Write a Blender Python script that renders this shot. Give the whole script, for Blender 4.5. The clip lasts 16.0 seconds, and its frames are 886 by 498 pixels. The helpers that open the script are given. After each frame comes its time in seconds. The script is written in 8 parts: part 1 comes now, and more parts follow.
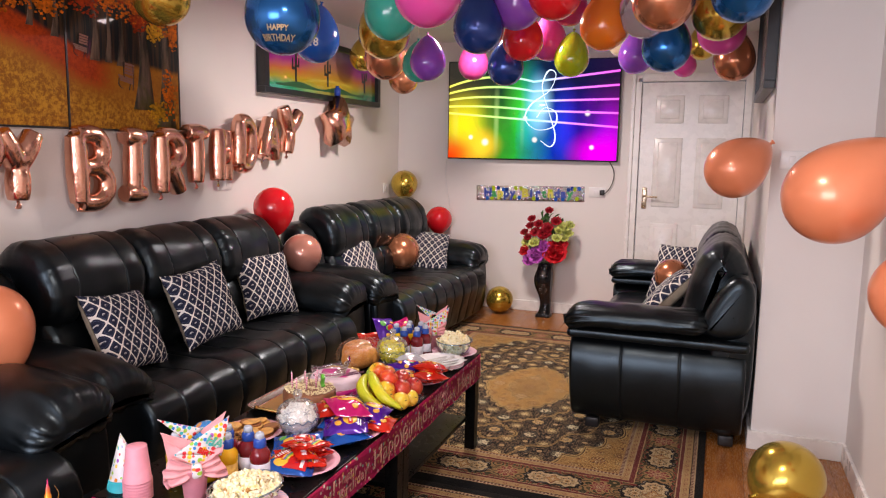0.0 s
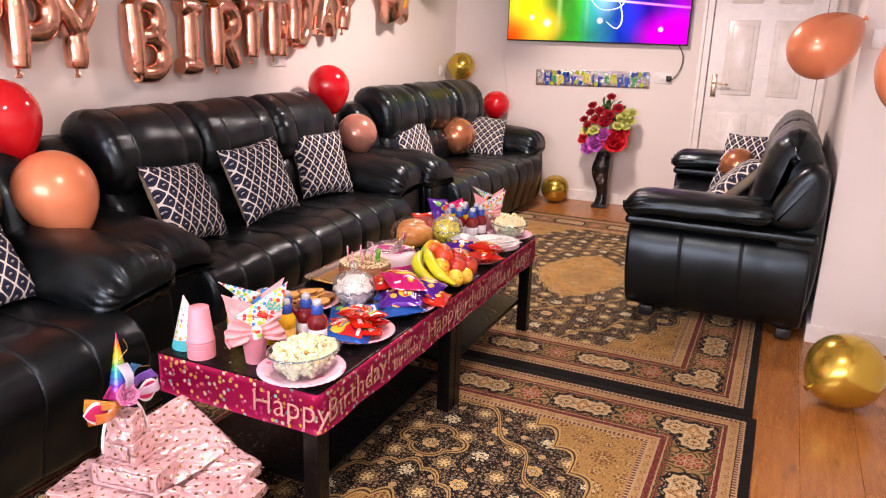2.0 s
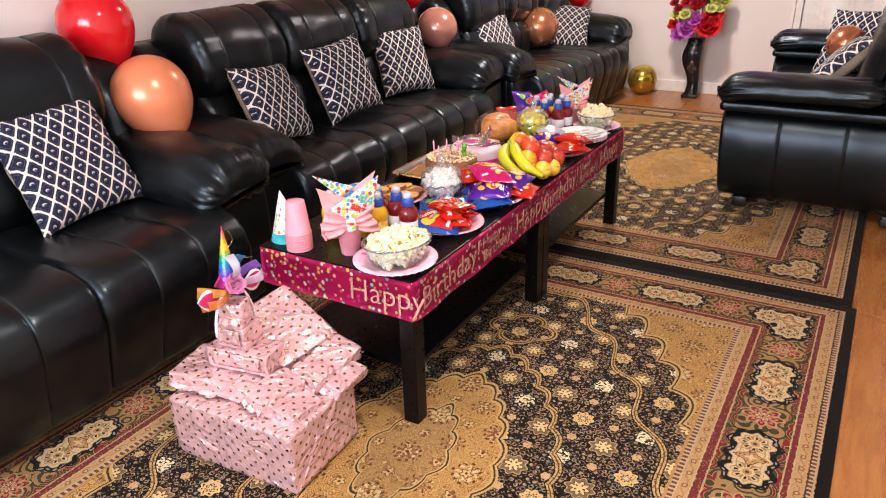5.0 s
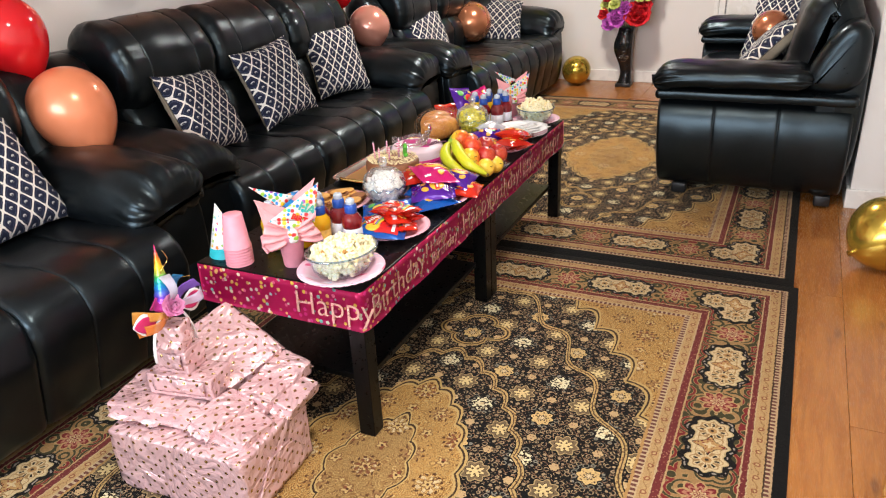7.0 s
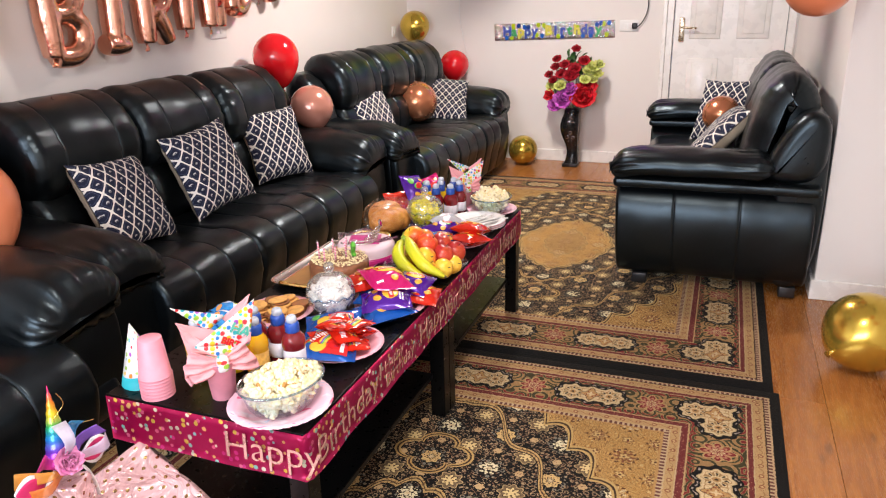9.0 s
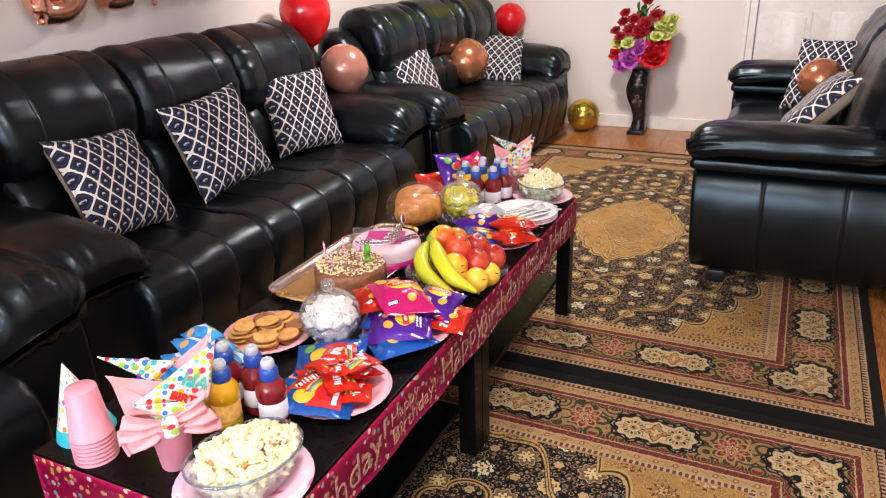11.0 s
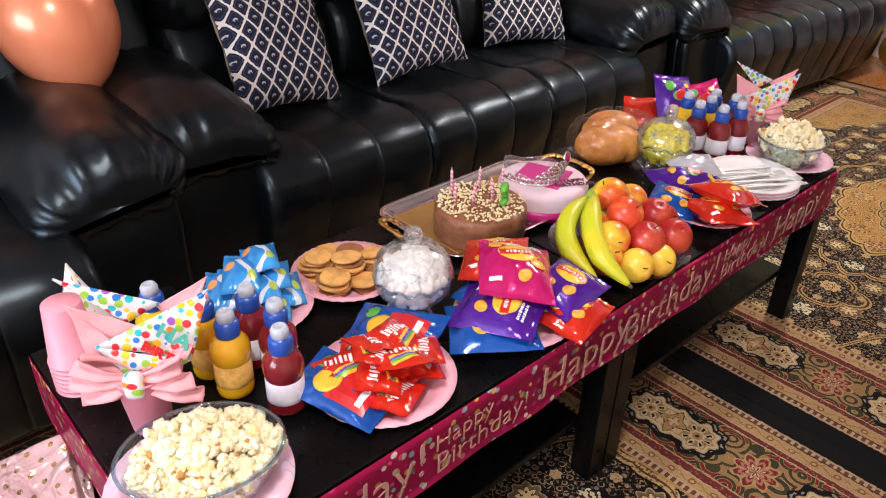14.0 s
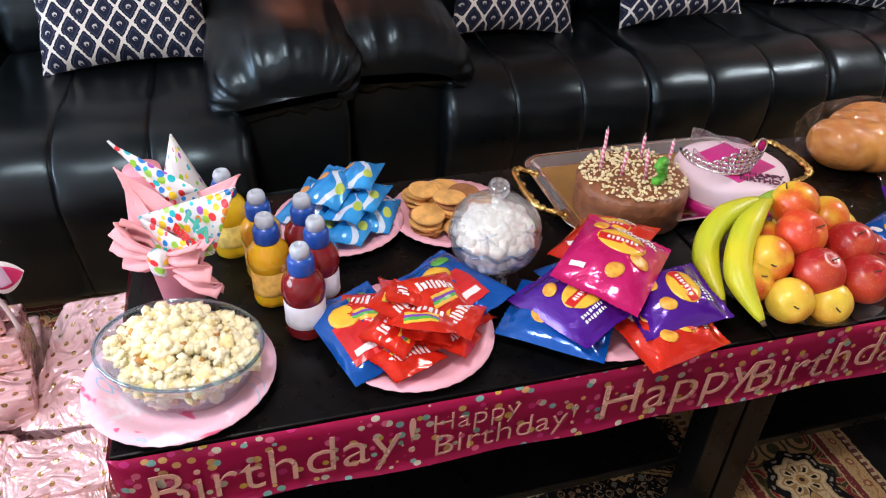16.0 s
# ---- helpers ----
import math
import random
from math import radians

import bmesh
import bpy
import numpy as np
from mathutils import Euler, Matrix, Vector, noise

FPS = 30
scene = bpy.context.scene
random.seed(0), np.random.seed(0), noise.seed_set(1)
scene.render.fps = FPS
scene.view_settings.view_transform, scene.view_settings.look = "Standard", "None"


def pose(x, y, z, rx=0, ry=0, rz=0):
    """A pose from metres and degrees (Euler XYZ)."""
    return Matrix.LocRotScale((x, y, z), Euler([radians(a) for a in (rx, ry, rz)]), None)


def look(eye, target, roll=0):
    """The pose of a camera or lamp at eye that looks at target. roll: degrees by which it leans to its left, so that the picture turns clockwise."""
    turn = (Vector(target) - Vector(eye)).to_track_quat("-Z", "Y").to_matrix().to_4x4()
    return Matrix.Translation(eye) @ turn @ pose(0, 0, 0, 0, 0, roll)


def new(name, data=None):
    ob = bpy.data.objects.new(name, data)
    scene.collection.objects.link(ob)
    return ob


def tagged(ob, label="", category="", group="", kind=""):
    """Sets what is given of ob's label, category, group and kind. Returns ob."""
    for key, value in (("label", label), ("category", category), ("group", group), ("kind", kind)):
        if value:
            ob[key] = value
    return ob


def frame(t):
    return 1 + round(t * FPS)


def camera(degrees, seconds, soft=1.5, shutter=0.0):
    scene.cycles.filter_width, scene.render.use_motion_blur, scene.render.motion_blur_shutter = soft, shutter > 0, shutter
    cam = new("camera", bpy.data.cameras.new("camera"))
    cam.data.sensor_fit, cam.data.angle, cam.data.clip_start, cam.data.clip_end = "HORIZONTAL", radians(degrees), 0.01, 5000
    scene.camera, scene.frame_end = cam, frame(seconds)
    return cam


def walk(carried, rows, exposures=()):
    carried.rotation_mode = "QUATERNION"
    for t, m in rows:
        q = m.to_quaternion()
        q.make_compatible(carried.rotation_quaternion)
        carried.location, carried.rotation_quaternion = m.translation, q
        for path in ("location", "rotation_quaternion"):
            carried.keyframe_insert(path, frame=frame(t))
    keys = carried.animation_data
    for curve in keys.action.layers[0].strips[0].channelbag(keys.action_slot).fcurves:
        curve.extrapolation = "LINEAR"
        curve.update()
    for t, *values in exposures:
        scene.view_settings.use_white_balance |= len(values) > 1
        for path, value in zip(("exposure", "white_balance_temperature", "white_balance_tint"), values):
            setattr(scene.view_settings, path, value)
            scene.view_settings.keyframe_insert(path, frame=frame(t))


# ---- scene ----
cam = camera(62.5, 16.0, soft=1.15)
PATH = [
    (0, (1.303, -1.459, 1.451), (0.608, 0.397, 1.181), 1.0),
    (0.5, (1.294, -1.447, 1.435), (0.586, 0.393, 1.096), 1.4),
    (1, (1.287, -1.439, 1.416), (0.558, 0.377, 1.003), 1.7),
    (1.5, (1.278, -1.431, 1.4), (0.522, 0.355, 0.912), 1.9),
    (2, (1.27, -1.429, 1.381), (0.475, 0.32, 0.823), 1.8),
    (2.5, (1.27, -1.424, 1.367), (0.419, 0.276, 0.749), 1.7),
    (3, (1.277, -1.442, 1.358), (0.363, 0.207, 0.69), 1.5),
    (3.5, (1.274, -1.462, 1.357), (0.318, 0.146, 0.65), 0.9),
    (4, (1.26, -1.466, 1.354), (0.29, 0.119, 0.614), 0.1),
    (4.2, (1.259, -1.461, 1.355), (0.284, 0.114, 0.601), -0.3),
    (6.3, (1.242, -1.459, 1.345), (0.387, 0.138, 0.498), -3.4),
    (6.5, (1.239, -1.453, 1.348), (0.4, 0.155, 0.506), -3.2),
    (7, (1.22, -1.412, 1.35), (0.412, 0.222, 0.528), -3.0),
    (7.5, (1.183, -1.347, 1.362), (0.411, 0.325, 0.583), -2.8),
    (8, (1.135, -1.29, 1.37), (0.412, 0.432, 0.654), -2.4),
    (8.5, (1.085, -1.235, 1.372), (0.403, 0.522, 0.703), -1.8),
    (8.7, (1.071, -1.209, 1.372), (0.396, 0.555, 0.716), -1.6),
    (10.8, (0.971, -0.732, 1.347), (0.182, 0.949, 0.605), -1.8),
    (11, (0.941, -0.685, 1.344), (0.134, 0.977, 0.578), -2.0),
    (11.5, (0.904, -0.601, 1.325), (0.018, 0.984, 0.486), -1.8),
    (12, (0.914, -0.502, 1.308), (-0.092, 0.968, 0.399), -1.1),
    (12.5, (0.937, -0.419, 1.302), (-0.169, 0.945, 0.346), 0.3),
    (13, (0.916, -0.343, 1.282), (-0.246, 0.956, 0.3), 1.6),
    (13.5, (0.881, -0.235, 1.261), (-0.317, 1.014, 0.259), 2.0),
    (14, (0.863, -0.144, 1.254), (-0.392, 1.029, 0.23), 1.5),
    (14.5, (0.876, -0.023, 1.235), (-0.466, 1.024, 0.185), 1.4),
    (15, (0.907, 0.099, 1.229), (-0.53, 0.973, 0.146), 2.1),
    (15.5, (0.929, 0.149, 1.214), (-0.586, 0.813, 0.089), 2.4),
    (16, (0.903, 0.216, 1.191), (-0.654, 0.671, 0.021), 2.0),
]
walk(cam, [(t, look(eye, target, roll)) for t, eye, target, roll in PATH], [(0.0, -0.42, 6500, 27), (1.0, -0.34, 6450, 28), (1.6, -0.07, 6950, 36), (3.5, -0.04, 6850, 29), (6.5, -0.07, 6350, 18), (7.5, 0.0, 6200, 10), (8.5, 0.0, 6300, 18), (11.0, 0.0, 6250, 20), (12.0, 0.0, 6700, 20), (13.0, -0.16, 6250, 20), (14.5, -0.2, 6100, 22), (16.0, -0.27, 5800, 16)])

# ---- light ----
world = bpy.data.worlds.new("world")
scene.world = world
world.use_nodes = True
world.node_tree.nodes["Background"].inputs[0].default_value = (0.5, 0.55, 0.65, 1)
world.node_tree.nodes["Background"].inputs[1].default_value = 0.3


def area_lamp(name, m, sx, sy, watts, colour, shape="RECTANGLE"):
    d = bpy.data.lights.new(name, "AREA")
    d.shape, d.size, d.size_y, d.energy, d.color = shape, sx, sy, watts, colour
    ob = new(name, d)
    ob.matrix_world = m
    return ob


area_lamp("ceiling_lamp_far", pose(-0.10, 3.0, 2.36), 0.3, 0.3, 68, (1.0, 0.915, 0.78), "DISK")
area_lamp("ceiling_lamp_near", pose(0.75, -0.25, 2.36), 0.3, 0.3, 38, (1.0, 0.925, 0.80), "DISK")
area_lamp("window_daylight", pose(0.2, -3.16, 1.55, 90, 0, 0), 2.3, 1.15, 118, (0.86, 0.94, 1.0))
scene.view_settings.exposure = 0.0

# ---- node helpers and materials ----
class Sock:
    """A node socket with arithmetic."""
    def __init__(self, nt, out):
        self.nt, self.out = nt, out

    def op(self, kind, *others):
        n = self.nt.nodes.new("ShaderNodeMath")
        n.operation = kind
        for k, v in enumerate((self, *others)):
            if isinstance(v, Sock):
                self.nt.links.new(v.out, n.inputs[k])
            else:
                n.inputs[k].default_value = v
        return Sock(self.nt, n.outputs[0])

    def __add__(self, o): return self.op("ADD", o)
    def __radd__(self, o): return self.op("ADD", o)
    def __sub__(self, o): return self.op("SUBTRACT", o)
    def __rsub__(self, o): return self.op("MULTIPLY_ADD", -1.0, o)
    def __mul__(self, o): return self.op("MULTIPLY", o)
    def __rmul__(self, o): return self.op("MULTIPLY", o)
    def __truediv__(self, o): return self.op("DIVIDE", o)
    def __pow__(self, o): return self.op("POWER", o)
    def abs(self): return self.op("ABSOLUTE")
    def sin(self): return self.op("SINE")
    def cos(self): return self.op("COSINE")
    def sqrt(self): return self.op("SQRT")
    def floor(self): return self.op("FLOOR")
    def fract(self): return self.op("FRACT")
    def min(self, o): return self.op("MINIMUM", o)
    def max(self, o): return self.op("MAXIMUM", o)
    def lt(self, o): return self.op("LESS_THAN", o)
    def gt(self, o): return self.op("GREATER_THAN", o)
    def atan2(self, o): return self.op("ARCTAN2", o)

    def step(self, a, b, lo=0.0, hi=1.0):
        n = self.nt.nodes.new("ShaderNodeMapRange")
        n.interpolation_type = "SMOOTHSTEP"
        self.nt.links.new(self.out, n.inputs[0])
        for k, v in enumerate((a, b, lo, hi)):
            n.inputs[k + 1].default_value = v
        return Sock(self.nt, n.outputs[0])


class Mat:
    """A principled material under construction."""
    def __init__(self, name, rough=0.5, metal=0.0, **kw):
        self.m = bpy.data.materials.new(name)
        self.m.use_nodes = True
        self.nt = self.m.node_tree
        self.b = self.nt.nodes["Principled BSDF"]
        self.b.inputs["Roughness"].default_value = rough
        self.b.inputs["Metallic"].default_value = metal
        for k, v in kw.items():
            self.b.inputs[k.replace("_", " ")].default_value = v
        self.tc = self.nt.nodes.new("ShaderNodeTexCoord")

    def xyz(self, which="Object"):
        n = self.nt.nodes.new("ShaderNodeSeparateXYZ")
        self.nt.links.new(self.tc.outputs[which], n.inputs[0])
        return [Sock(self.nt, o) for o in n.outputs]

    def combine(self, x, y, z=0.0):
        n = self.nt.nodes.new("ShaderNodeCombineXYZ")
        for k, v in enumerate((x, y, z)):
            if isinstance(v, Sock):
                self.nt.links.new(v.out, n.inputs[k])
            else:
                n.inputs[k].default_value = v
        return Sock(self.nt, n.outputs[0])

    def noise(self, scale, detail=3.0, rough=0.55, vec=None, distort=0.0, stretch=None):
        n = self.nt.nodes.new("ShaderNodeTexNoise")
        n.inputs["Scale"].default_value, n.inputs["Detail"].default_value = scale, detail
        n.inputs["Roughness"].default_value, n.inputs["Distortion"].default_value = rough, distort
        src = vec.out if vec else self.tc.outputs["Object"]
        if stretch:
            mp = self.nt.nodes.new("ShaderNodeMapping")
            mp.inputs["Scale"].default_value = stretch
            self.nt.links.new(src, mp.inputs[0])
            src = mp.outputs[0]
        self.nt.links.new(src, n.inputs["Vector"])
        return Sock(self.nt, n.outputs["Fac"])

    def voronoi(self, scale, vec=None, feature="F1", out="Distance", rnd=1.0):
        n = self.nt.nodes.new("ShaderNodeTexVoronoi")
        n.feature = feature
        n.inputs["Scale"].default_value, n.inputs["Randomness"].default_value = scale, rnd
        self.nt.links.new(vec.out if vec else self.tc.outputs["Object"], n.inputs["Vector"])
        return Sock(self.nt, n.outputs[out])

    def rand(self):
        n = self.nt.nodes.new("ShaderNodeObjectInfo")
        return Sock(self.nt, n.outputs["Random"])

    def island(self):
        n = self.nt.nodes.new("ShaderNodeNewGeometry")
        return Sock(self.nt, n.outputs["Random Per Island"])

    def mix(self, f, a, b):
        n = self.nt.nodes.new("ShaderNodeMix")
        n.data_type = "RGBA"
        for k, v in ((0, f), (6, a), (7, b)):
            if isinstance(v, Sock):
                self.nt.links.new(v.out, n.inputs[k])
            elif k:
                n.inputs[k].default_value = (*v, 1)
            else:
                n.inputs[k].default_value = v
        return Sock(self.nt, n.outputs[2])

    def ramp(self, f, stops, interp="LINEAR"):
        n = self.nt.nodes.new("ShaderNodeValToRGB")
        n.color_ramp.interpolation = interp
        el = n.color_ramp.elements
        while len(el) < len(stops):
            el.new(0.5)
        for e, (p, c) in zip(el, stops):
            e.position, e.color = p, (*c, 1)
        self.nt.links.new(f.out, n.inputs[0])
        return Sock(self.nt, n.outputs[0])

    def set(self, name, v):
        if isinstance(v, Sock):
            self.nt.links.new(v.out, self.b.inputs[name])
        else:
            self.b.inputs[name].default_value = (*v, 1) if isinstance(v, tuple) else v
        return self

    def bump(self, h, dist=0.002, strength=0.5):
        n = self.nt.nodes.new("ShaderNodeBump")
        n.inputs["Strength"].default_value, n.inputs["Distance"].default_value = strength, dist
        self.nt.links.new(h.out, n.inputs["Height"])
        self.nt.links.new(n.outputs[0], self.b.inputs["Normal"])
        return self


def plain(name, colour, rough=0.5, metal=0.0, vary=0.12, scale=30.0, bump=0.0, **kw):
    """A surface of one colour with mottling at two scales, rough patches and a fine relief."""
    m = Mat(name, rough, metal, **kw)
    a, b = m.noise(scale, 4), m.noise(scale * 0.17, 2)
    dark = tuple(c * (1 - vary) for c in colour)
    light = tuple(min(1, c * (1 + vary)) for c in colour)
    m.set("Base Color", m.mix((a * 0.6 + b * 0.4).step(0.3, 0.7), dark, light))
    m.set("Roughness", a.step(0.2, 0.8, max(0.02, rough * 0.85), min(1, rough * 1.15)))
    if bump:
        m.bump(a, bump)
    return m.m


def leather_mat():
    m = Mat("black_leather", 0.34, Specular_IOR_Level=0.5, Specular_Tint=(0.70, 0.90, 1.0, 1.0))
    grain = m.voronoi(420)
    crease = m.noise(38, 3, 0.6, distort=0.6)
    broad = m.noise(5, 3)
    m.set("Base Color", m.mix(crease.step(0.3, 0.75), (0.0018, 0.0024, 0.0029), (0.0034, 0.0044, 0.0054)))
    m.set("Roughness", (crease * 0.10 + broad * 0.08 + 0.215))
    m.bump(grain * 0.12 + crease * 0.18 + broad * 0.3, 0.005, 0.20)
    return m.m


def wall_mat(name, colour):
    m = Mat(name, 0.7)
    n, big = m.noise(160, 4), m.noise(1.3, 3)
    m.set("Base Color", m.mix(big.step(0.25, 0.8), tuple(c * 0.95 for c in colour), colour))
    m.bump(n, 0.0012, 0.35)
    return m.m


LEATHER = leather_mat()
WALL = wall_mat("wall_paint", (0.82, 0.785, 0.745))
CEILING = wall_mat("ceiling_paint", (0.76, 0.75, 0.73))
WHITE_GLOSS = plain("white_gloss_paint", (0.84, 0.82, 0.78), 0.28, vary=0.03, scale=12, bump=0.0005)
BLACK_WOOD = plain("black_brown_foil", (0.003, 0.003, 0.003), 0.30, vary=0.25, scale=60, Specular_IOR_Level=0.16)
BLACK_PLASTIC = plain("black_plastic", (0.012, 0.012, 0.013), 0.35)
CHROME = plain("chrome", (0.75, 0.75, 0.77), 0.12, 1.0, vary=0.05)
BRASS = plain("satin_brass", (0.78, 0.66, 0.48), 0.28, 1.0, vary=0.06)
GOLD = plain("gold_metal", (0.85, 0.6, 0.2), 0.22, 1.0, vary=0.08)
PLASTIC_WHITE = plain("white_plastic", (0.8, 0.8, 0.78), 0.35, vary=0.03)


def glass_mat(name, colour=(0.97, 0.99, 1.0), rough=0.02, ior=1.45, relief=0.0, scale=60.0, haze=0.0, milk=0.0):
    """Thin clear glass or film: see-through, with a gloss that grows at the edges."""
    m = Mat(name, rough)
    nt = m.nt
    clear, gloss, fres, mixer = nt.nodes.new("ShaderNodeBsdfTransparent"), nt.nodes.new("ShaderNodeBsdfGlossy"), nt.nodes.new("ShaderNodeLayerWeight"), nt.nodes.new("ShaderNodeMixShader")
    clear.inputs[0].default_value = (*colour, 1)
    gloss.inputs["Roughness"].default_value = rough
    fres.inputs["Blend"].default_value = 0.5
    if relief:
        bp = nt.nodes.new("ShaderNodeBump")
        bp.inputs["Strength"].default_value, bp.inputs["Distance"].default_value = 0.6, relief
        nt.links.new((m.voronoi(scale) + m.noise(scale, 3)).out, bp.inputs["Height"])
        nt.links.new(bp.outputs[0], gloss.inputs["Normal"])
        nt.links.new(bp.outputs[0], fres.inputs["Normal"])
    f = Sock(nt, fres.outputs["Facing"])
    f = (f ** 3.5 * (ior - 1.0) * 1.3 + 0.025 + haze).min(1.0)
    nt.links.new(f.out, mixer.inputs[0])
    nt.links.new(clear.outputs[0], mixer.inputs[1])
    nt.links.new(gloss.outputs[0], mixer.inputs[2])
    last = mixer
    if milk:
        white, last = nt.nodes.new("ShaderNodeBsdfTranslucent"), nt.nodes.new("ShaderNodeMixShader")
        white.inputs[0].default_value = (0.9, 0.92, 0.94, 1)
        nt.links.new((m.noise(scale, 3).step(0.35, 0.7) * milk).out, last.inputs[0])
        nt.links.new(mixer.outputs[0], last.inputs[1])
        nt.links.new(white.outputs[0], last.inputs[2])
    nt.links.new(last.outputs[0], nt.nodes["Material Output"].inputs["Surface"])
    return m.m


GLASS = glass_mat("clear_glass")
FILM = glass_mat("clear_film", (0.985, 0.985, 0.985), 0.13, 1.4, 0.008, 34.0, 0.032)

# ---- geometry helpers ----
I4 = Matrix.Identity(4)


def part(name, bm, material, parent=None, label="", smooth=True, m=None):
    """Links a bmesh as one mesh object, under a thing or a part if given."""
    me = bpy.data.meshes.new(name)
    bm.normal_update()
    bm.to_mesh(me)
    bm.free()
    for mt in material if isinstance(material, (list, tuple)) else [material]:
        me.materials.append(mt)
    if smooth:
        me.shade_smooth()
    ob = new(name, me)
    if parent:
        ob.parent = parent
    if m is not None:
        ob.matrix_basis = m
    if label:
        tagged(ob, label)
    return ob


def again(ob, m, parent=None):
    """Another object on the same mesh."""
    o = new(ob.name.split(".")[0], ob.data)
    o.parent = parent or ob.parent
    o.matrix_basis = m
    return o


def thing(name, m, label, category, group="", kind=""):
    ob = new(name)
    ob.empty_display_size = 0.05
    ob.matrix_basis = m
    return tagged(ob, label, category, group, kind)


def join(*bms):
    out = bmesh.new()
    for b in bms:
        me = bpy.data.meshes.new("tmp")
        b.to_mesh(me)
        b.free()
        out.from_mesh(me)
        bpy.data.meshes.remove(me)
    return out


def moved(bm, m):
    bmesh.ops.transform(bm, matrix=m, verts=bm.verts)
    return bm


def box(x0, x1, y0, y1, z0, z1, r=0.0, seg=2):
    bm = bmesh.new()
    bmesh.ops.create_cube(bm, size=1)
    for v in bm.verts:
        v.co = Vector(((x0 + x1) / 2 + v.co.x * (x1 - x0), (y0 + y1) / 2 + v.co.y * (y1 - y0), (z0 + z1) / 2 + v.co.z * (z1 - z0)))
    if r:
        bmesh.ops.bevel(bm, geom=bm.edges[:], offset=r, segments=seg, affect="EDGES", profile=0.5)
    return bm


def lathe(profile, seg=24, sx=1.0, sy=1.0):
    """A turned form: profile of (radius, height) from the axis to the axis or open."""
    bm = bmesh.new()
    rings = []
    for r, z in profile:
        if r < 1e-5:
            rings.append([bm.verts.new((0, 0, z))])
        else:
            rings.append([bm.verts.new((sx * r * math.cos(2 * math.pi * k / seg), sy * r * math.sin(2 * math.pi * k / seg), z)) for k in range(seg)])
    for a, b in zip(rings, rings[1:]):
        for k in range(seg):
            j = (k + 1) % seg
            if len(a) == 1 and len(b) == 1:
                continue
            if len(a) == 1:
                bm.faces.new((a[0], b[k], b[j]))
            elif len(b) == 1:
                bm.faces.new((a[k], a[j], b[0]))
            else:
                bm.faces.new((a[k], a[j], b[j], b[k]))
    bmesh.ops.recalc_face_normals(bm, faces=bm.faces)
    return bm


def tube(points, radius, seg=8, closed=False, flat=1.0):
    """A round bar along points; radius a number or a list."""
    bm = bmesh.new()
    pts = [Vector(p) for p in points]
    n = len(pts)
    rings, side = [], None
    for k, p in enumerate(pts):
        t = (pts[(k + 1) % n] - pts[k - 1]) if closed or 0 < k < n - 1 else (pts[1] - pts[0] if k == 0 else pts[-1] - pts[-2])
        t.normalize()
        if side is None:
            side = t.cross(Vector((0, 0, 1)))
            if side.length < 1e-3:
                side = t.cross(Vector((1, 0, 0)))
        side = (side - t * side.dot(t)).normalized()
        up = side.cross(t)
        r = radius[k] if isinstance(radius, (list, tuple)) else radius
        rings.append([bm.verts.new(p + r * (math.cos(2 * math.pi * j / seg) * side + flat * math.sin(2 * math.pi * j / seg) * up)) for j in range(seg)])
    for k in range(n if closed else n - 1):
        a, b = rings[k], rings[(k + 1) % n]
        for j in range(seg):
            bm.faces.new((a[j], a[(j + 1) % seg], b[(j + 1) % seg], b[j]))
    if not closed:
        bm.faces.new(rings[0][::-1])
        bm.faces.new(rings[-1])
    bmesh.ops.recalc_face_normals(bm, faces=bm.faces)
    return bm


def smooth_line(pts, n=8, closed=False):
    """A Catmull-Rom curve through points."""
    pts = [Vector(p) for p in pts]
    m = len(pts)
    out = []
    for k in range(m if closed else m - 1):
        p0 = pts[(k - 1) % m] if closed or k else pts[0]
        p1, p2 = pts[k], pts[(k + 1) % m]
        p3 = pts[(k + 2) % m] if closed or k + 2 < m else pts[-1]
        for j in range(n):
            t = j / n
            out.append(0.5 * ((2 * p1) + (p2 - p0) * t + (2 * p0 - 5 * p1 + 4 * p2 - p3) * t * t + (3 * p1 - p0 - 3 * p2 + p3) * t ** 3))
    if not closed:
        out.append(pts[-1])
    return out


def chaikin(pts, rounds=3):
    pts = [Vector((*p, 0)) if len(p) == 2 else Vector(p) for p in pts]
    for _ in range(rounds):
        pts = [q for k in range(len(pts)) for q in (pts[k] * 0.75 + pts[(k + 1) % len(pts)] * 0.25, pts[k] * 0.25 + pts[(k + 1) % len(pts)] * 0.75)]
    return pts


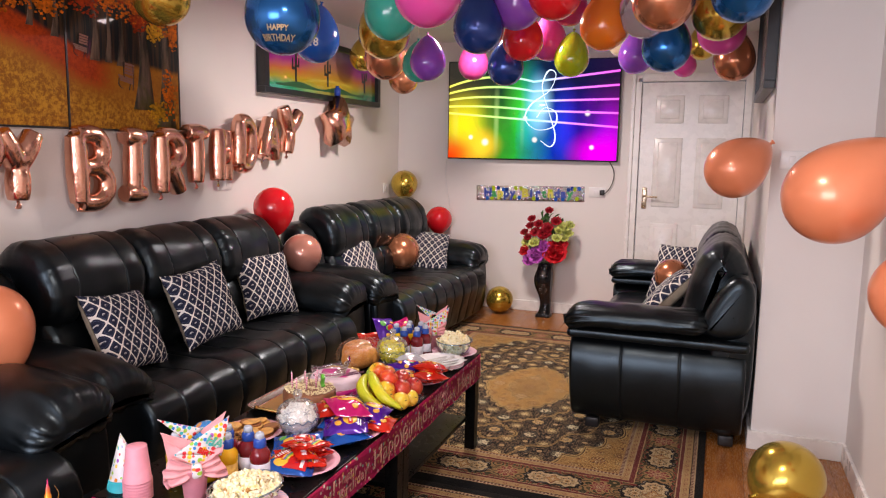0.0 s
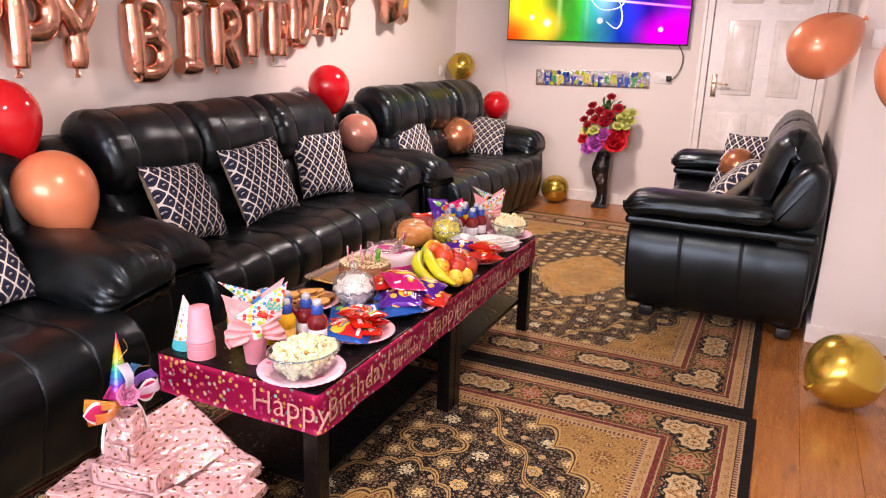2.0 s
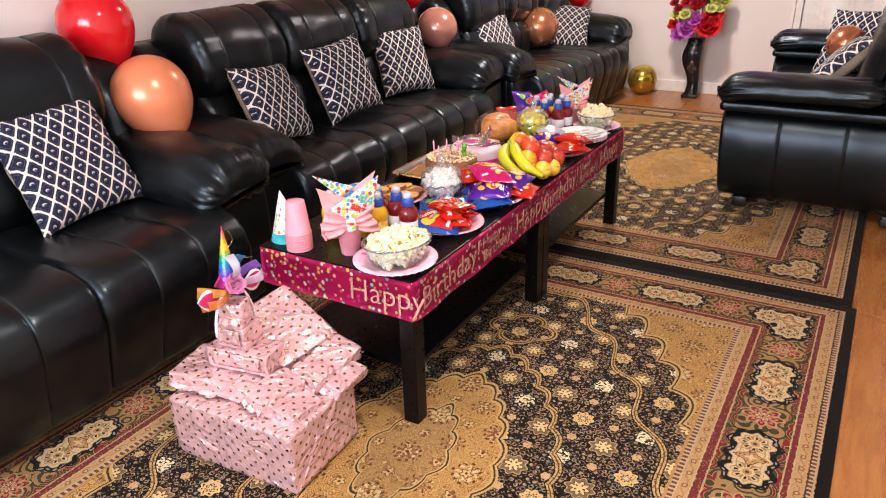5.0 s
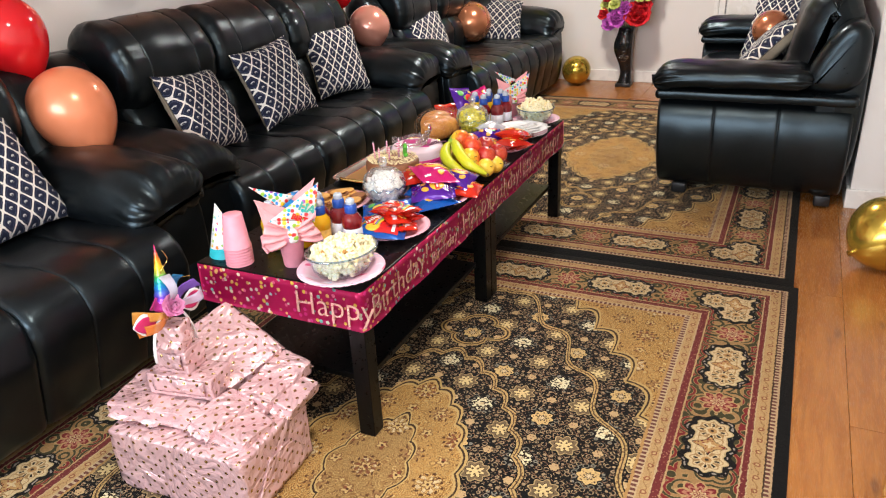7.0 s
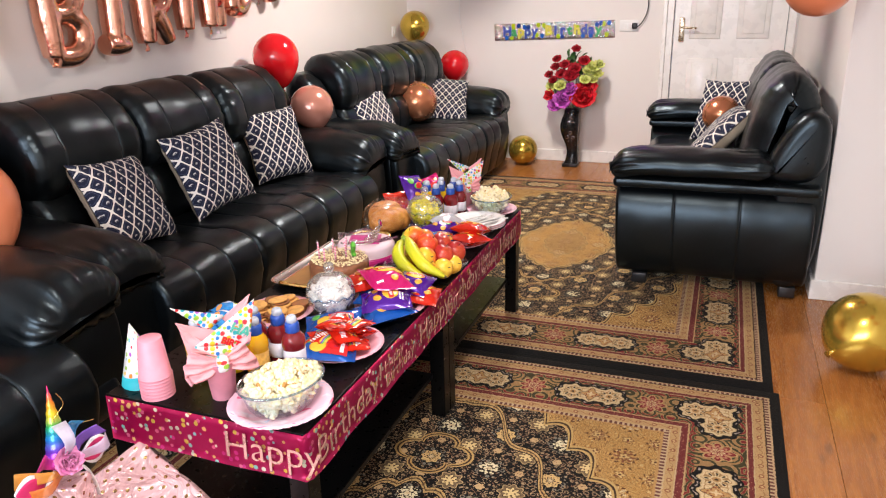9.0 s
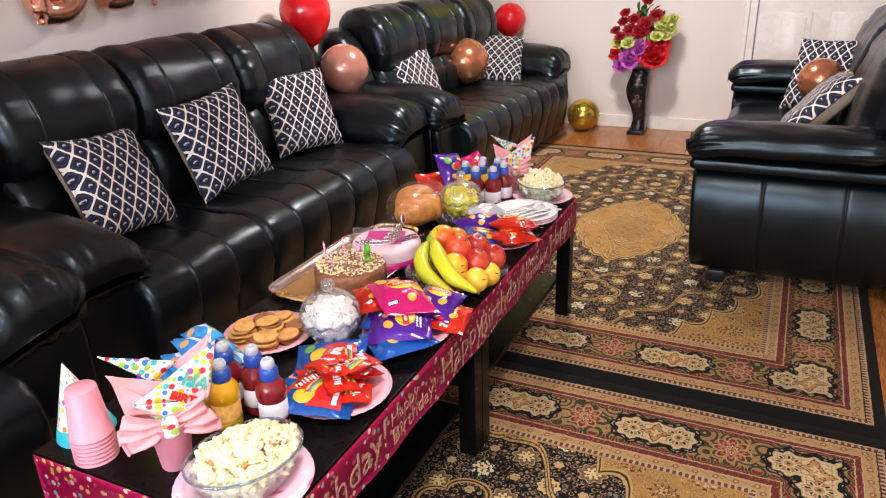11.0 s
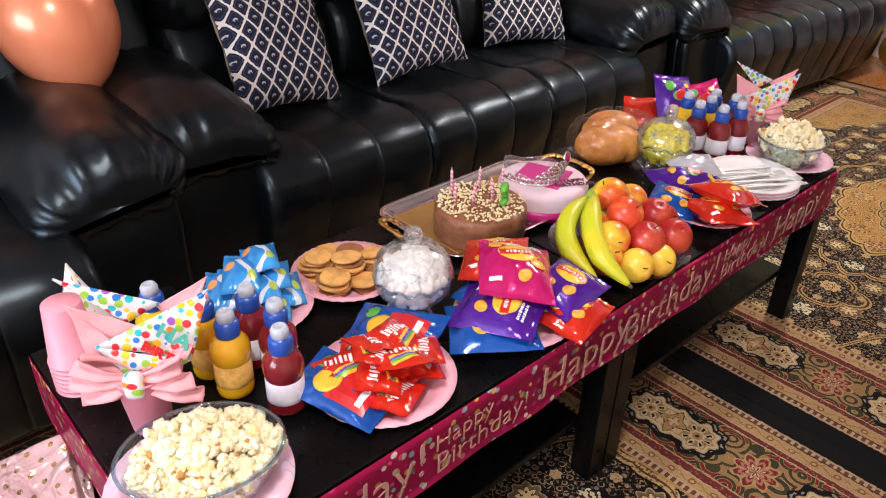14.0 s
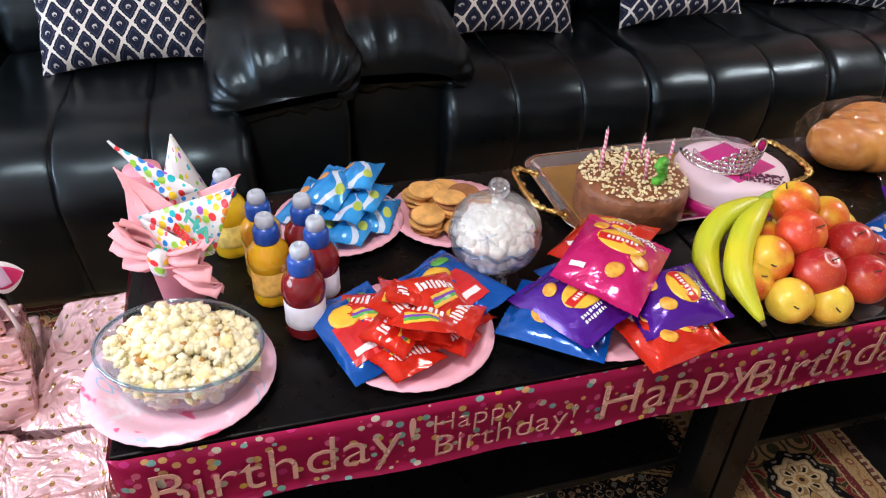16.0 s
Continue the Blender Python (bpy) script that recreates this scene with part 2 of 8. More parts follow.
def bolster(profile, length, place, nu=40, end=0.06, seams=(), depth=0.014, width=0.02, bulge=0.0, wrinkle=0.003, gather=0.0, seed=0.0, rounds=3):
    """A padded form: a closed outline swept over a length, with round ends, sunken seams, fullness between and creases.
    place turns (s, p, q) into a point."""
    pr = chaikin(profile, rounds)
    n = len(pr)
    area = sum(pr[k].x * pr[(k + 1) % n].y - pr[(k + 1) % n].x * pr[k].y for k in range(n))
    if area < 0:
        pr.reverse()
    nor = []
    for k in range(n):
        t = (pr[(k + 1) % n] - pr[k - 1]).normalized()
        nor.append(Vector((t.y, -t.x, 0)))
    cen = sum(pr, Vector()) / n
    cuts = sorted({0.0, 1.0, *(k / nu for k in range(nu + 1)), *(end / length * (1 - math.cos(a * math.pi / 10)) for a in range(6)), *(1 - end / length * (1 - math.cos(a * math.pi / 10)) for a in range(6)),
                   *(min(1.0, max(0.0, (c + f * width) / length)) for c in seams for f in (-2.2, -1.3, -0.7, -0.3, 0.0, 0.3, 0.7, 1.3, 2.2))})
    marks = sorted([0.0, *seams, length])
    bm = bmesh.new()
    rings = []
    for u in cuts:
        s = u * length
        e = min(s, length - s)
        inset = end * (1 - math.sqrt(max(0.0, 1 - (1 - e / end) ** 2))) if e < end else 0.0
        for c in seams:
            inset += depth * math.exp(-((s - c) / width) ** 2)
        lo = max(m for m in marks if m <= s + 1e-9)
        hi = min([m for m in marks if m >= s - 1e-9 and m > lo] or [length])
        full = bulge * math.sin(math.pi * (s - lo) / max(1e-6, hi - lo)) ** 0.6 if hi > lo else 0.0
        near = math.exp(-(e / (end * 1.6 + 1e-6)) ** 2) + sum(math.exp(-((s - c) / (width * 2.5)) ** 2) for c in seams)
        ring = []
        for k in range(n):
            w = wrinkle * noise.noise(Vector((s * 9 + seed, pr[k].x * 9, pr[k].y * 9 + seed)))
            w += gather * near * noise.noise(Vector((s * 4 + seed, k * 55.0 / n, seed)))
            lim = (pr[k] - cen).length * 0.92
            q = pr[k] + nor[k] * max(-lim, full + w - inset)
            ring.append(bm.verts.new(place(s, q.x, q.y)))
        rings.append(ring)
    for a, b in zip(rings, rings[1:]):
        for k in range(n):
            bm.faces.new((a[k], a[(k + 1) % n], b[(k + 1) % n], b[k]))
    bm.faces.new(rings[0])
    bm.faces.new(rings[-1])
    bmesh.ops.recalc_face_normals(bm, faces=bm.faces)
    return bm


def puff(sx, sy, sz, k=4.0, n=10, fn=None):
    """A rounded block: a cube's grid drawn in to a superellipsoid, then fn(point)."""
    bm = bmesh.new()
    bmesh.ops.create_cube(bm, size=2)
    bmesh.ops.subdivide_edges(bm, edges=bm.edges[:], cuts=n - 1, use_grid_fill=True)
    for v in bm.verts:
        p = v.co
        r = (abs(p.x) ** k + abs(p.y) ** k + abs(p.z) ** k) ** (1 / k)
        v.co = Vector((p.x / r * sx, p.y / r * sy, p.z / r * sz))
        if fn:
            v.co = fn(v.co.copy())
    return bm


def sheet(nu, nv, fn, thick=0.0):
    """A surface fn(u, v) over 0..1; with a thickness it has two sides."""
    bm = bmesh.new()
    g = [[bm.verts.new(fn(i / nu, j / nv)) for j in range(nv + 1)] for i in range(nu + 1)]
    for i in range(nu):
        for j in range(nv):
            bm.faces.new((g[i][j], g[i + 1][j], g[i + 1][j + 1], g[i][j + 1]))
    if thick:
        bm.normal_update()
        first = [v.co.copy() for v in bm.verts]
        bmesh.ops.solidify(bm, geom=bm.faces[:], thickness=thick)
        for v in bm.verts:  # tight folds must not throw spikes
            near = min(first, key=lambda q: (q - v.co).length_squared)
            off = v.co - near
            if off.length > 3 * thick:
                v.co = near + off.normalized() * thick
    return bm


def words(text, size, place, thick=0.0006, shear=0.0, spacing=1.0, bold=0.0):
    """Flat lettering in the built-in font as a bmesh, its middle at the origin of place."""
    c = bpy.data.curves.new("words", "FONT")
    c.body, c.size, c.align_x, c.align_y, c.extrude, c.shear, c.space_character, c.offset = text, size, "CENTER", "CENTER", thick, shear, spacing, bold
    c.resolution_u = 3
    ob = bpy.data.objects.new("words", c)
    me = bpy.data.meshes.new_from_object(ob)
    bm = bmesh.new()
    bm.from_mesh(me)
    bpy.data.objects.remove(ob)
    bpy.data.curves.remove(c)
    bpy.data.meshes.remove(me)
    bmesh.ops.transform(bm, matrix=place, verts=bm.verts)
    return bm

# ---- room ----
XL, XA, XR, YF, YN, YB, ZC = -1.58, 1.53, 1.95, 4.98, 2.35, -3.2, 2.42


def setting(name, bm, mat, label, category):
    return tagged(part(name, bm, mat, smooth=False), label, category, kind="structure")


DX0, DX1, DZ = 0.655, 1.455, 2.04
setting("wall_west", box(XL - 0.12, XL, YB - 0.12, YF + 0.12, 0, ZC + 0.1), WALL, "smooth painted off-white plaster wall", "wall")
setting("wall_north", join(box(XL, DX0 - 0.03, YF, YF + 0.12, 0, ZC + 0.1), box(DX1 + 0.03, XR, YF, YF + 0.12, 0, ZC + 0.1), box(DX0 - 0.03, DX1 + 0.03, YF, YF + 0.12, DZ + 0.03, ZC + 0.1)), WALL, "smooth painted off-white plaster wall with a doorway", "wall")
setting("wall_nib", box(XA, XR + 0.12, YN, YF, 0, ZC + 0.1, 0.004), WALL, "painted off-white boxed-out wall with a square corner", "wall")
setting("wall_east", box(XR, XR + 0.12, YB - 0.12, YN, 0, ZC + 0.1), WALL, "smooth painted off-white plaster wall", "wall")
WX0, WX1, WZ0, WZ1 = -0.98, 1.38, 0.95, 2.15
setting("wall_south", join(box(XL, WX0, YB - 0.12, YB, 0, ZC + 0.1), box(WX1, XR, YB - 0.12, YB, 0, ZC + 0.1), box(WX0, WX1, YB - 0.12, YB, 0, WZ0), box(WX0, WX1, YB - 0.12, YB, WZ1, ZC + 0.1)), WALL, "painted off-white wall with a window opening", "wall")
setting("ceiling", box(XL, XR, YB, YF, ZC, ZC + 0.1), CEILING, "white painted flat ceiling", "ceiling")


def skirting(name, x0, x1, y0, y1):
    bm = box(x0, x1, y0, y1, 0.0, 0.095, 0.004)
    return setting(name, bm, WHITE_GLOSS, "white gloss painted wooden skirting board", "skirting")


skirting("baseboard", XL, DX0 - 0.088, YF - 0.016, YF)
skirting("baseboard", XA - 0.016, XR - 0.002, YN - 0.016, YN)
skirting("baseboard", XR - 0.016, XR, YB, YN - 0.018)
skirting("baseboard", XA - 0.016, XA, YN, YF - 0.018)
skirting("baseboard", XL, XL + 0.016, YB, YF - 0.018)

# door with six raised panels, its frame and lever handle
door = setting("door_1", box(DX0, DX1, YF + 0.02, YF + 0.058, 0.006, DZ - 0.004, 0.002), WHITE_GLOSS, "closed white panelled interior door", "door")
for px, pw in ((DX0 + 0.23, 0.23), (DX1 - 0.23, 0.23)):
    for z0, z1 in ((0.2, 0.86), (1.0, 1.58), (1.7, 1.93)):
        a = join(box(px - pw / 2, px + pw / 2, YF + 0.012, YF + 0.024, z0, z1, 0.009, 2), box(px - pw / 2 + 0.035, px + pw / 2 - 0.035, YF + 0.005, YF + 0.02, z0 + 0.035, z1 - 0.035, 0.009, 2))
        part("door_panel", a, WHITE_GLOSS, door)
plate = part("handle_plate", box(DX0 + 0.04, DX0 + 0.08, YF + 0.006, YF + 0.0195, 0.98, 1.16, 0.006), BRASS, door, "satin brass lever plate")
part("lever", join(tube([(DX0 + 0.06, YF + 0.01, 1.09), (DX0 + 0.06, YF - 0.04, 1.09)], 0.009), tube(smooth_line([(DX0 + 0.06, YF - 0.04, 1.09), (DX0 + 0.09, YF - 0.047, 1.088), (DX0 + 0.17, YF - 0.044, 1.083)], 5), 0.008)), BRASS, plate, "satin brass lever")
setting("door_frame", join(box(DX0 - 0.085, DX0 - 0.052, YF - 0.022, YF + 0.06, 0, DZ + 0.07, 0.006), box(DX0 - 0.0515, DX0 - 0.004, YF - 0.010, YF + 0.06, 0, DZ + 0.002, 0.004), box(DX1 + 0.004, DX1 + 0.06, YF - 0.018, YF + 0.06, 0, DZ + 0.07, 0.006), box(DX0 - 0.002, DX1 + 0.002, YF - 0.016, YF + 0.06, DZ + 0.002, DZ + 0.068, 0.006)), WHITE_GLOSS, "white gloss painted door frame", "door frame")

# window behind the camera, out of view
setting("window_1", join(box(WX0, WX1, YB - 0.09, YB - 0.04, WZ0, WZ0 + 0.06), box(WX0, WX1, YB - 0.09, YB - 0.04, WZ1 - 0.06, WZ1), *[box(x, x + 0.06, YB - 0.09, YB - 0.04, WZ0 + 0.06, WZ1 - 0.06) for x in (WX0, (WX0 + WX1) / 2 - 0.03, WX1 - 0.06)]), WHITE_GLOSS, "white framed window", "window")

# ---- rugs ----
def rug_mat(HX, HY, ox, oy):
    """A Persian-pattern pile in tan, black-brown, cream and maroon; the rug lies round its own origin."""
    m = Mat("persian_rug_pile", 0.92, Specular_IOR_Level=0.15)
    x, y, z = m.xyz()
    jit = m.noise(90, 2) - 0.5
    ax, ay = x.abs() + jit * 0.010, y.abs() + jit * 0.010
    d = (HX - ax).min(HY - ay)
    black, brown, tan, cream, maroon, olive = (0.0045, 0.004, 0.004), (0.05, 0.026, 0.013), (0.43, 0.245, 0.085), (0.62, 0.47, 0.26), (0.19, 0.020, 0.020), (0.050, 0.045, 0.018)
    rose, dull = (0.46, 0.29, 0.125), (0.35, 0.25, 0.14)
    fine = m.voronoi(120)
    fine2 = m.voronoi(58)
    whorl = m.voronoi(54, rnd=0.35)
    curl = ((whorl * 17.0).sin()).gt(0.55)
    # the pattern's own middle
    fx, fy = x - ox + jit * 0.004, y - oy + jit * 0.004
    P, Q = 0.1885, 0.1865
    def cell(ox, oy, p, q):
        u, v = (fx + ox) / p + 50.0, (fy + oy) / q + 50.0
        cx, cy = (u.fract() - 0.5) * p, (v.fract() - 0.5) * q
        return (cx * cx + cy * cy).sqrt(), cy.atan2(cx), (u.floor() + v.floor()) * 0.5
    rA, tA, kA = cell(P / 2, Q / 2, P, Q)
    rC, tC, kC = cell(0.0, 0.0, P, Q)
    rS, tS, kS = cell(0.0, Q / 2, P, Q)
    rT, tT, kT = cell(P / 2, 0.0, P, Q)
    odd = (kA.fract()).gt(0.25)
    # black field: scrolls, a fine net, rosettes on a square net
    field = m.mix(curl, black, dull)
    net = (((fx + fy + 60.0) / 0.0235).fract() - 0.5).abs().min((((fx - fy + 60.0) / 0.0235).fract() - 0.5).abs())
    field = m.mix(net.lt(0.085), field, black)
    field = m.mix(net.lt(0.045) * fine2.lt(0.5), field, (0.27, 0.15, 0.08))
    lA = rA - (tA * 8.0).cos() * 0.0035
    field = m.mix(lA.lt(0.047) * curl, field, (0.20, 0.19, 0.15))
    field = m.mix(lA.lt(0.033), field, black)
    ring = m.mix(lA.lt(0.013), (0.62, 0.42, 0.17), brown)
    ring = m.mix(lA.lt(0.008), ring, cream)
    ring = m.mix((lA - 0.0215).abs().lt(0.003) * fine.lt(0.4), ring, brown)
    spray = m.mix(fine.lt(0.56), (0.03, 0.02, 0.012), (0.72, 0.64, 0.40))
    spray = m.mix(lA.lt(0.006), spray, cream)
    field = m.mix(lA.lt(0.030), field, m.mix(odd, ring, spray))
    lC = rC - (tC * 8.0).cos() * 0.005
    field = m.mix(lC.lt(0.043), field, black)
    field = m.mix(lC.lt(0.038), field, (0.17, 0.115, 0.06))
    field = m.mix((lC - 0.036).abs().lt(0.002), field, (0.42, 0.30, 0.14))
    field = m.mix(lC.lt(0.024), field, brown)
    field = m.mix(lC.lt(0.021), field, (0.66, 0.50, 0.23))
    field = m.mix((rC - 0.012).abs().lt(0.0035) * ((tC * 5.0).cos()).gt(0.45), field, (0.07, 0.035, 0.015))
    for r, t in ((rS, tS), (rT, tT)):
        w = r - (t * 6.0).cos() * 0.0015
        field = m.mix(w.lt(0.0165), field, black)
        field = m.mix(w.lt(0.014), field, m.mix(fine.lt(0.26), (0.52, 0.35, 0.17), (0.16, 0.08, 0.04)))
    def oval(a, b, p, lobes, amp, wave=False):
        px, py = fx.abs() / a, fy.abs() / b
        e = (px ** p + py ** p) ** (1.0 / p)
        th = py.atan2(px)
        w = (th * lobes).cos()
        return e - (w if wave else w.abs()) * amp
    # gold spandrels and medallion with small flowers
    rH, tH, kH = cell(P / 4, Q / 4, P / 2, Q / 2)
    def ground(base, dark):
        g = m.mix(((m.voronoi(48, rnd=0.8) * 30.0).sin()).gt(0.30) * 0.8, base, dark)
        g = m.mix(((m.voronoi(31, rnd=0.9) * 40.0).sin()).gt(0.78), g, (0.60, 0.42, 0.17))
        g = m.mix(fine2.lt(0.16), g, (0.14, 0.065, 0.02))
        g = m.mix(fine.lt(0.15), g, (0.12, 0.05, 0.018))
        g = m.mix(lA.lt(0.034) * fine2.lt(0.36), g, m.mix(fine.lt(0.34), cream, (0.12, 0.04, 0.02)))
        g = m.mix((lA - 0.038).abs().lt(0.004) * ((tA * 12.0).cos()).gt(0.1), g, (0.09, 0.035, 0.014))
        g = m.mix(lA.lt(0.029) * ((tA * 8.0).cos()).gt(0.25), g, m.mix(odd, (0.20, 0.07, 0.03), cream))
        g = m.mix(lA.lt(0.010), g, (0.10, 0.03, 0.015))
        g = m.mix((lC - 0.030).abs().lt(0.004) * ((tC * 10.0).cos()).gt(0.0), g, (0.12, 0.05, 0.018))
        g = m.mix((((m.voronoi(19, rnd=0.9) * 30.0).sin()) - 0.2).abs().lt(0.20), g, (0.16, 0.075, 0.022))
        g = m.mix(lC.lt(0.024), g, m.mix(fine2.lt(0.38), (0.30, 0.16, 0.06), m.mix(fine.lt(0.3), (0.55, 0.38, 0.16), maroon)))
        g = m.mix((rS.min(rT)).lt(0.012), g, m.mix(fine.lt(0.32), dark, cream))
        lH = rH - (tH * 5.0).cos() * 0.004
        g = m.mix(lH.lt(0.017), g, (0.15, 0.065, 0.022))
        g = m.mix(lH.lt(0.013), g, m.mix(fine2.lt(0.36), (0.56, 0.38, 0.15), (0.22, 0.07, 0.03)))
        g = m.mix(rH.lt(0.0045), g, (0.08, 0.03, 0.012))
        return g
    gr = ground((0.50, 0.275, 0.076), (0.21, 0.095, 0.024))
    for e, half, scale in ((oval(0.405, 0.60, 1.5, 14.0, 0.05), 0.0095, 0.45), (oval(0.73, 1.13, 1.25, 18.0, 0.035, True), 0.0095, 0.8)):
        k = (e - 1.0).abs() * scale
        field = m.mix(k.lt(half + 0.004), field, black)
        field = m.mix(k.lt(half), field, m.mix(fine.lt(0.36), (0.50, 0.33, 0.13), (0.16, 0.08, 0.03)))
        field = m.mix(k.lt(0.0022), field, (0.08, 0.045, 0.02))
    qx, qy = fx.abs() / 0.118, (fy.abs() - 0.77).abs() / 0.100
    qt = qy.atan2(qx)
    ps = (qx * qx + qy * qy).sqrt() - ((qt * 2.0).cos().abs() ** 0.7) * 0.36 + 0.34
    k = (ps - 1.0).abs() * 0.1
    field = m.mix(k.lt(0.009), field, (0.48, 0.31, 0.11))
    field = m.mix(k.lt(0.003), field, brown)
    ec = oval(0.77, 1.26, 1.6, 18.0, 0.06)
    field = m.mix(ec.gt(0.97), field, gr)
    k = (ec - 0.97).abs() * 0.8
    field = m.mix(k.lt(0.012), field, (0.50, 0.33, 0.12))
    field = m.mix(k.lt(0.0035), field, brown)
    e2 = oval(0.255, 0.42, 1.5, 10.0, 0.07)
    med = gr
    e3 = oval(0.115, 0.235, 1.4, 6.0, 0.12)
    med = m.mix(e3.lt(0.95), med, ground((0.37, 0.21, 0.066), (0.18, 0.085, 0.028)))
    k = (e3 - 0.95).abs() * 0.14
    med = m.mix(k.lt(0.008), med, (0.52, 0.35, 0.13))
    med = m.mix(k.lt(0.003), med, brown)
    field = m.mix(e2.lt(0.97), field, med)
    k = (e2 - 0.97).abs() * 0.3
    field = m.mix(k.lt(0.012), field, (0.50, 0.33, 0.12))
    field = m.mix(k.lt(0.0035), field, brown)
    # borders
    side = (HX - ax).lt(HY - ay)
    run = y * side + x * (1.0 - side)
    across = d - 0.162
    per = 0.4137 * side + 0.4185 * (1.0 - side)
    shift = (HY - 0.182) * side + (HX - 0.173) * (1.0 - side)
    u = ((run.abs() - shift) / per + 20.5)
    lu = (u.fract() - 0.5) * per
    al, ac, ac2 = lu.abs(), across.abs(), across * across
    ang = across.atan2(lu)
    rc = (lu * lu * 0.8 + ac2).sqrt() - 0.044 - ((ang * 8.0).cos()) * 0.004
    ap = al - 0.064
    aa = across.atan2(ap)
    rp = (ap * ap + ac2 * 0.9).sqrt()
    rs = rp - 0.042 - ((aa * 8.0).cos()) * 0.005
    rm = rc.min(rs)
    lf = ((u + 0.5).fract() - 0.5) * per
    af = across.atan2(lf)
    rf = (lf * lf + ac2 * 0.8).sqrt() - ((af * 8.0).cos()) * 0.007
    leafy = ((m.voronoi(17) * 24.0 + ac * 60.0).sin())
    bord = m.mix(leafy.gt(0.1), (0.33, 0.19, 0.075), olive)
    bord = m.mix((leafy - 0.1).abs().lt(0.10), bord, (0.44, 0.31, 0.15))
    bord = m.mix(ac.gt(0.066) * leafy.lt(-0.3), bord, maroon)
    bord = m.mix(rm.lt(0.025), bord, black)
    bord = m.mix((rm - 0.016).abs().lt(0.003) * (fine2.lt(0.42)), bord, (0.30, 0.26, 0.22))
    bord = m.mix(rm.lt(0.007), bord, (0.46, 0.34, 0.17))
    bord = m.mix(rm.lt(0.003), bord, cream)
    bord = m.mix((rm + 0.007).abs().lt(0.0016) + (rm.lt(-0.002) * ((ang * 8.0).sin().abs()).lt(0.10)), bord, (0.36, 0.22, 0.09))
    petal = ((aa * 8.0).cos()).lt(-0.35)
    bord = m.mix(rs.lt(-0.004) * rp.gt(0.017) * petal, bord, (0.33, 0.2, 0.08))
    bord = m.mix((rp - 0.026).abs().lt(0.006) * ((aa * 8.0).cos()).gt(0.6), bord, black)
    bord = m.mix(rp.lt(0.012), bord, (0.42, 0.24, 0.09))
    bord = m.mix(rp.lt(0.005), bord, brown)
    rr = (al * 1.0 + ac * 0.8) - ((ang * 4.0).cos()) * 0.004
    bord = m.mix(rr.lt(0.034), bord, brown)
    bord = m.mix(rr.lt(0.031), bord, m.mix(fine.lt(0.33), (0.46, 0.27, 0.10), maroon))
    bord = m.mix(rr.lt(0.011), bord, cream)
    bord = m.mix(rf.lt(0.047), bord, (0.44, 0.28, 0.12))
    bord = m.mix(rf.lt(0.041) * ((af * 8.0).cos()).gt(-0.55), bord, m.mix(fine.lt(0.3), maroon, (0.30, 0.08, 0.06)))
    bord = m.mix((rf - 0.026).abs().lt(0.004), bord, (0.42, 0.18, 0.11))
    bord = m.mix(rf.lt(0.014), bord, cream)
    bord = m.mix(rf.lt(0.008), bord, maroon)
    dots = ((run / 0.0165 + 40.0).fract() - 0.5).abs()
    sprig = ((run / 0.052 + 40.0).fract() - 0.5) * 0.052
    def vine(mid, base):
        o = d - mid
        rv = (sprig * sprig + o * o).sqrt()
        g = m.mix(((run * 120.0).sin() * 0.006 - o).abs().lt(0.0018), base, (0.33, 0.18, 0.07))
        g = m.mix(rv.lt(0.0085), g, (0.26, 0.10, 0.045))
        g = m.mix(rv.lt(0.0045), g, (0.52, 0.34, 0.16))
        return m.mix(fine.lt(0.17), g, (0.20, 0.095, 0.04))
    dotline = m.mix(dots.lt(0.22), (0.14, 0.05, 0.035), (0.50, 0.36, 0.22))
    redfine = m.mix(fine.lt(0.26), (0.15, 0.026, 0.024), (0.34, 0.15, 0.09))
    col = field
    thin = (0.50, 0.36, 0.19)
    for edge, colour in ((0.334, tan), (0.326, dotline), (0.311, thin), (0.307, vine(0.2925, rose)), (0.279, thin), (0.275, redfine), (0.254, (0.45, 0.3, 0.14)), (0.249, bord), (0.078, thin), (0.074, redfine), (0.059, thin), (0.056, vine(0.039, rose)), (0.022, brown), (0.018, dotline), (0.006, (0.5, 0.33, 0.18))):
        col = m.mix(d.lt(edge), col, colour)
    col = m.mix(d.lt(0.0), col, (0.003, 0.0035, 0.004))
    wear = m.noise(3.0, 4)
    knots = m.noise(330, 2).step(0.40, 0.62, 0.20, 0.0)
    m.set("Base Color", m.mix(wear.step(0.3, 0.75, 0.0, 0.12) + knots, col, black))
    m.b.inputs["Sheen Weight"].default_value = 0.05
    m.b.inputs["Sheen Roughness"].default_value = 0.45
    m.b.inputs["Sheen Tint"].default_value = (1.0, 0.82, 0.62, 1)
    m.bump(m.noise(700, 2) * 0.6 + fine * 0.5, 0.003, 0.5)
    return m.m


def rug(x, y, hx, hy, ox, oy, label):
    bm = bmesh.new()
    def top(u, v):
        px, py = (hx + 0.035) * (2 * u - 1), (hy + 0.057) * (2 * v - 1)
        e = min(1, min(u, 1 - u) * 60, min(v, 1 - v) * 60)
        return (px, py, 0.004 + 0.007 * e + 0.0016 * noise.noise(Vector((px * 2.2, py * 2.2, x))))
    pile = sheet(60, 90, top)
    low = box(-hx - 0.034, hx + 0.034, -hy - 0.056, hy + 0.056, 0.0, 0.0035)
    ob = part("rug", join(pile, low), rug_mat(hx, hy, ox, oy), m=pose(x, y, 0.001))
    return tagged(ob, label, "rug")


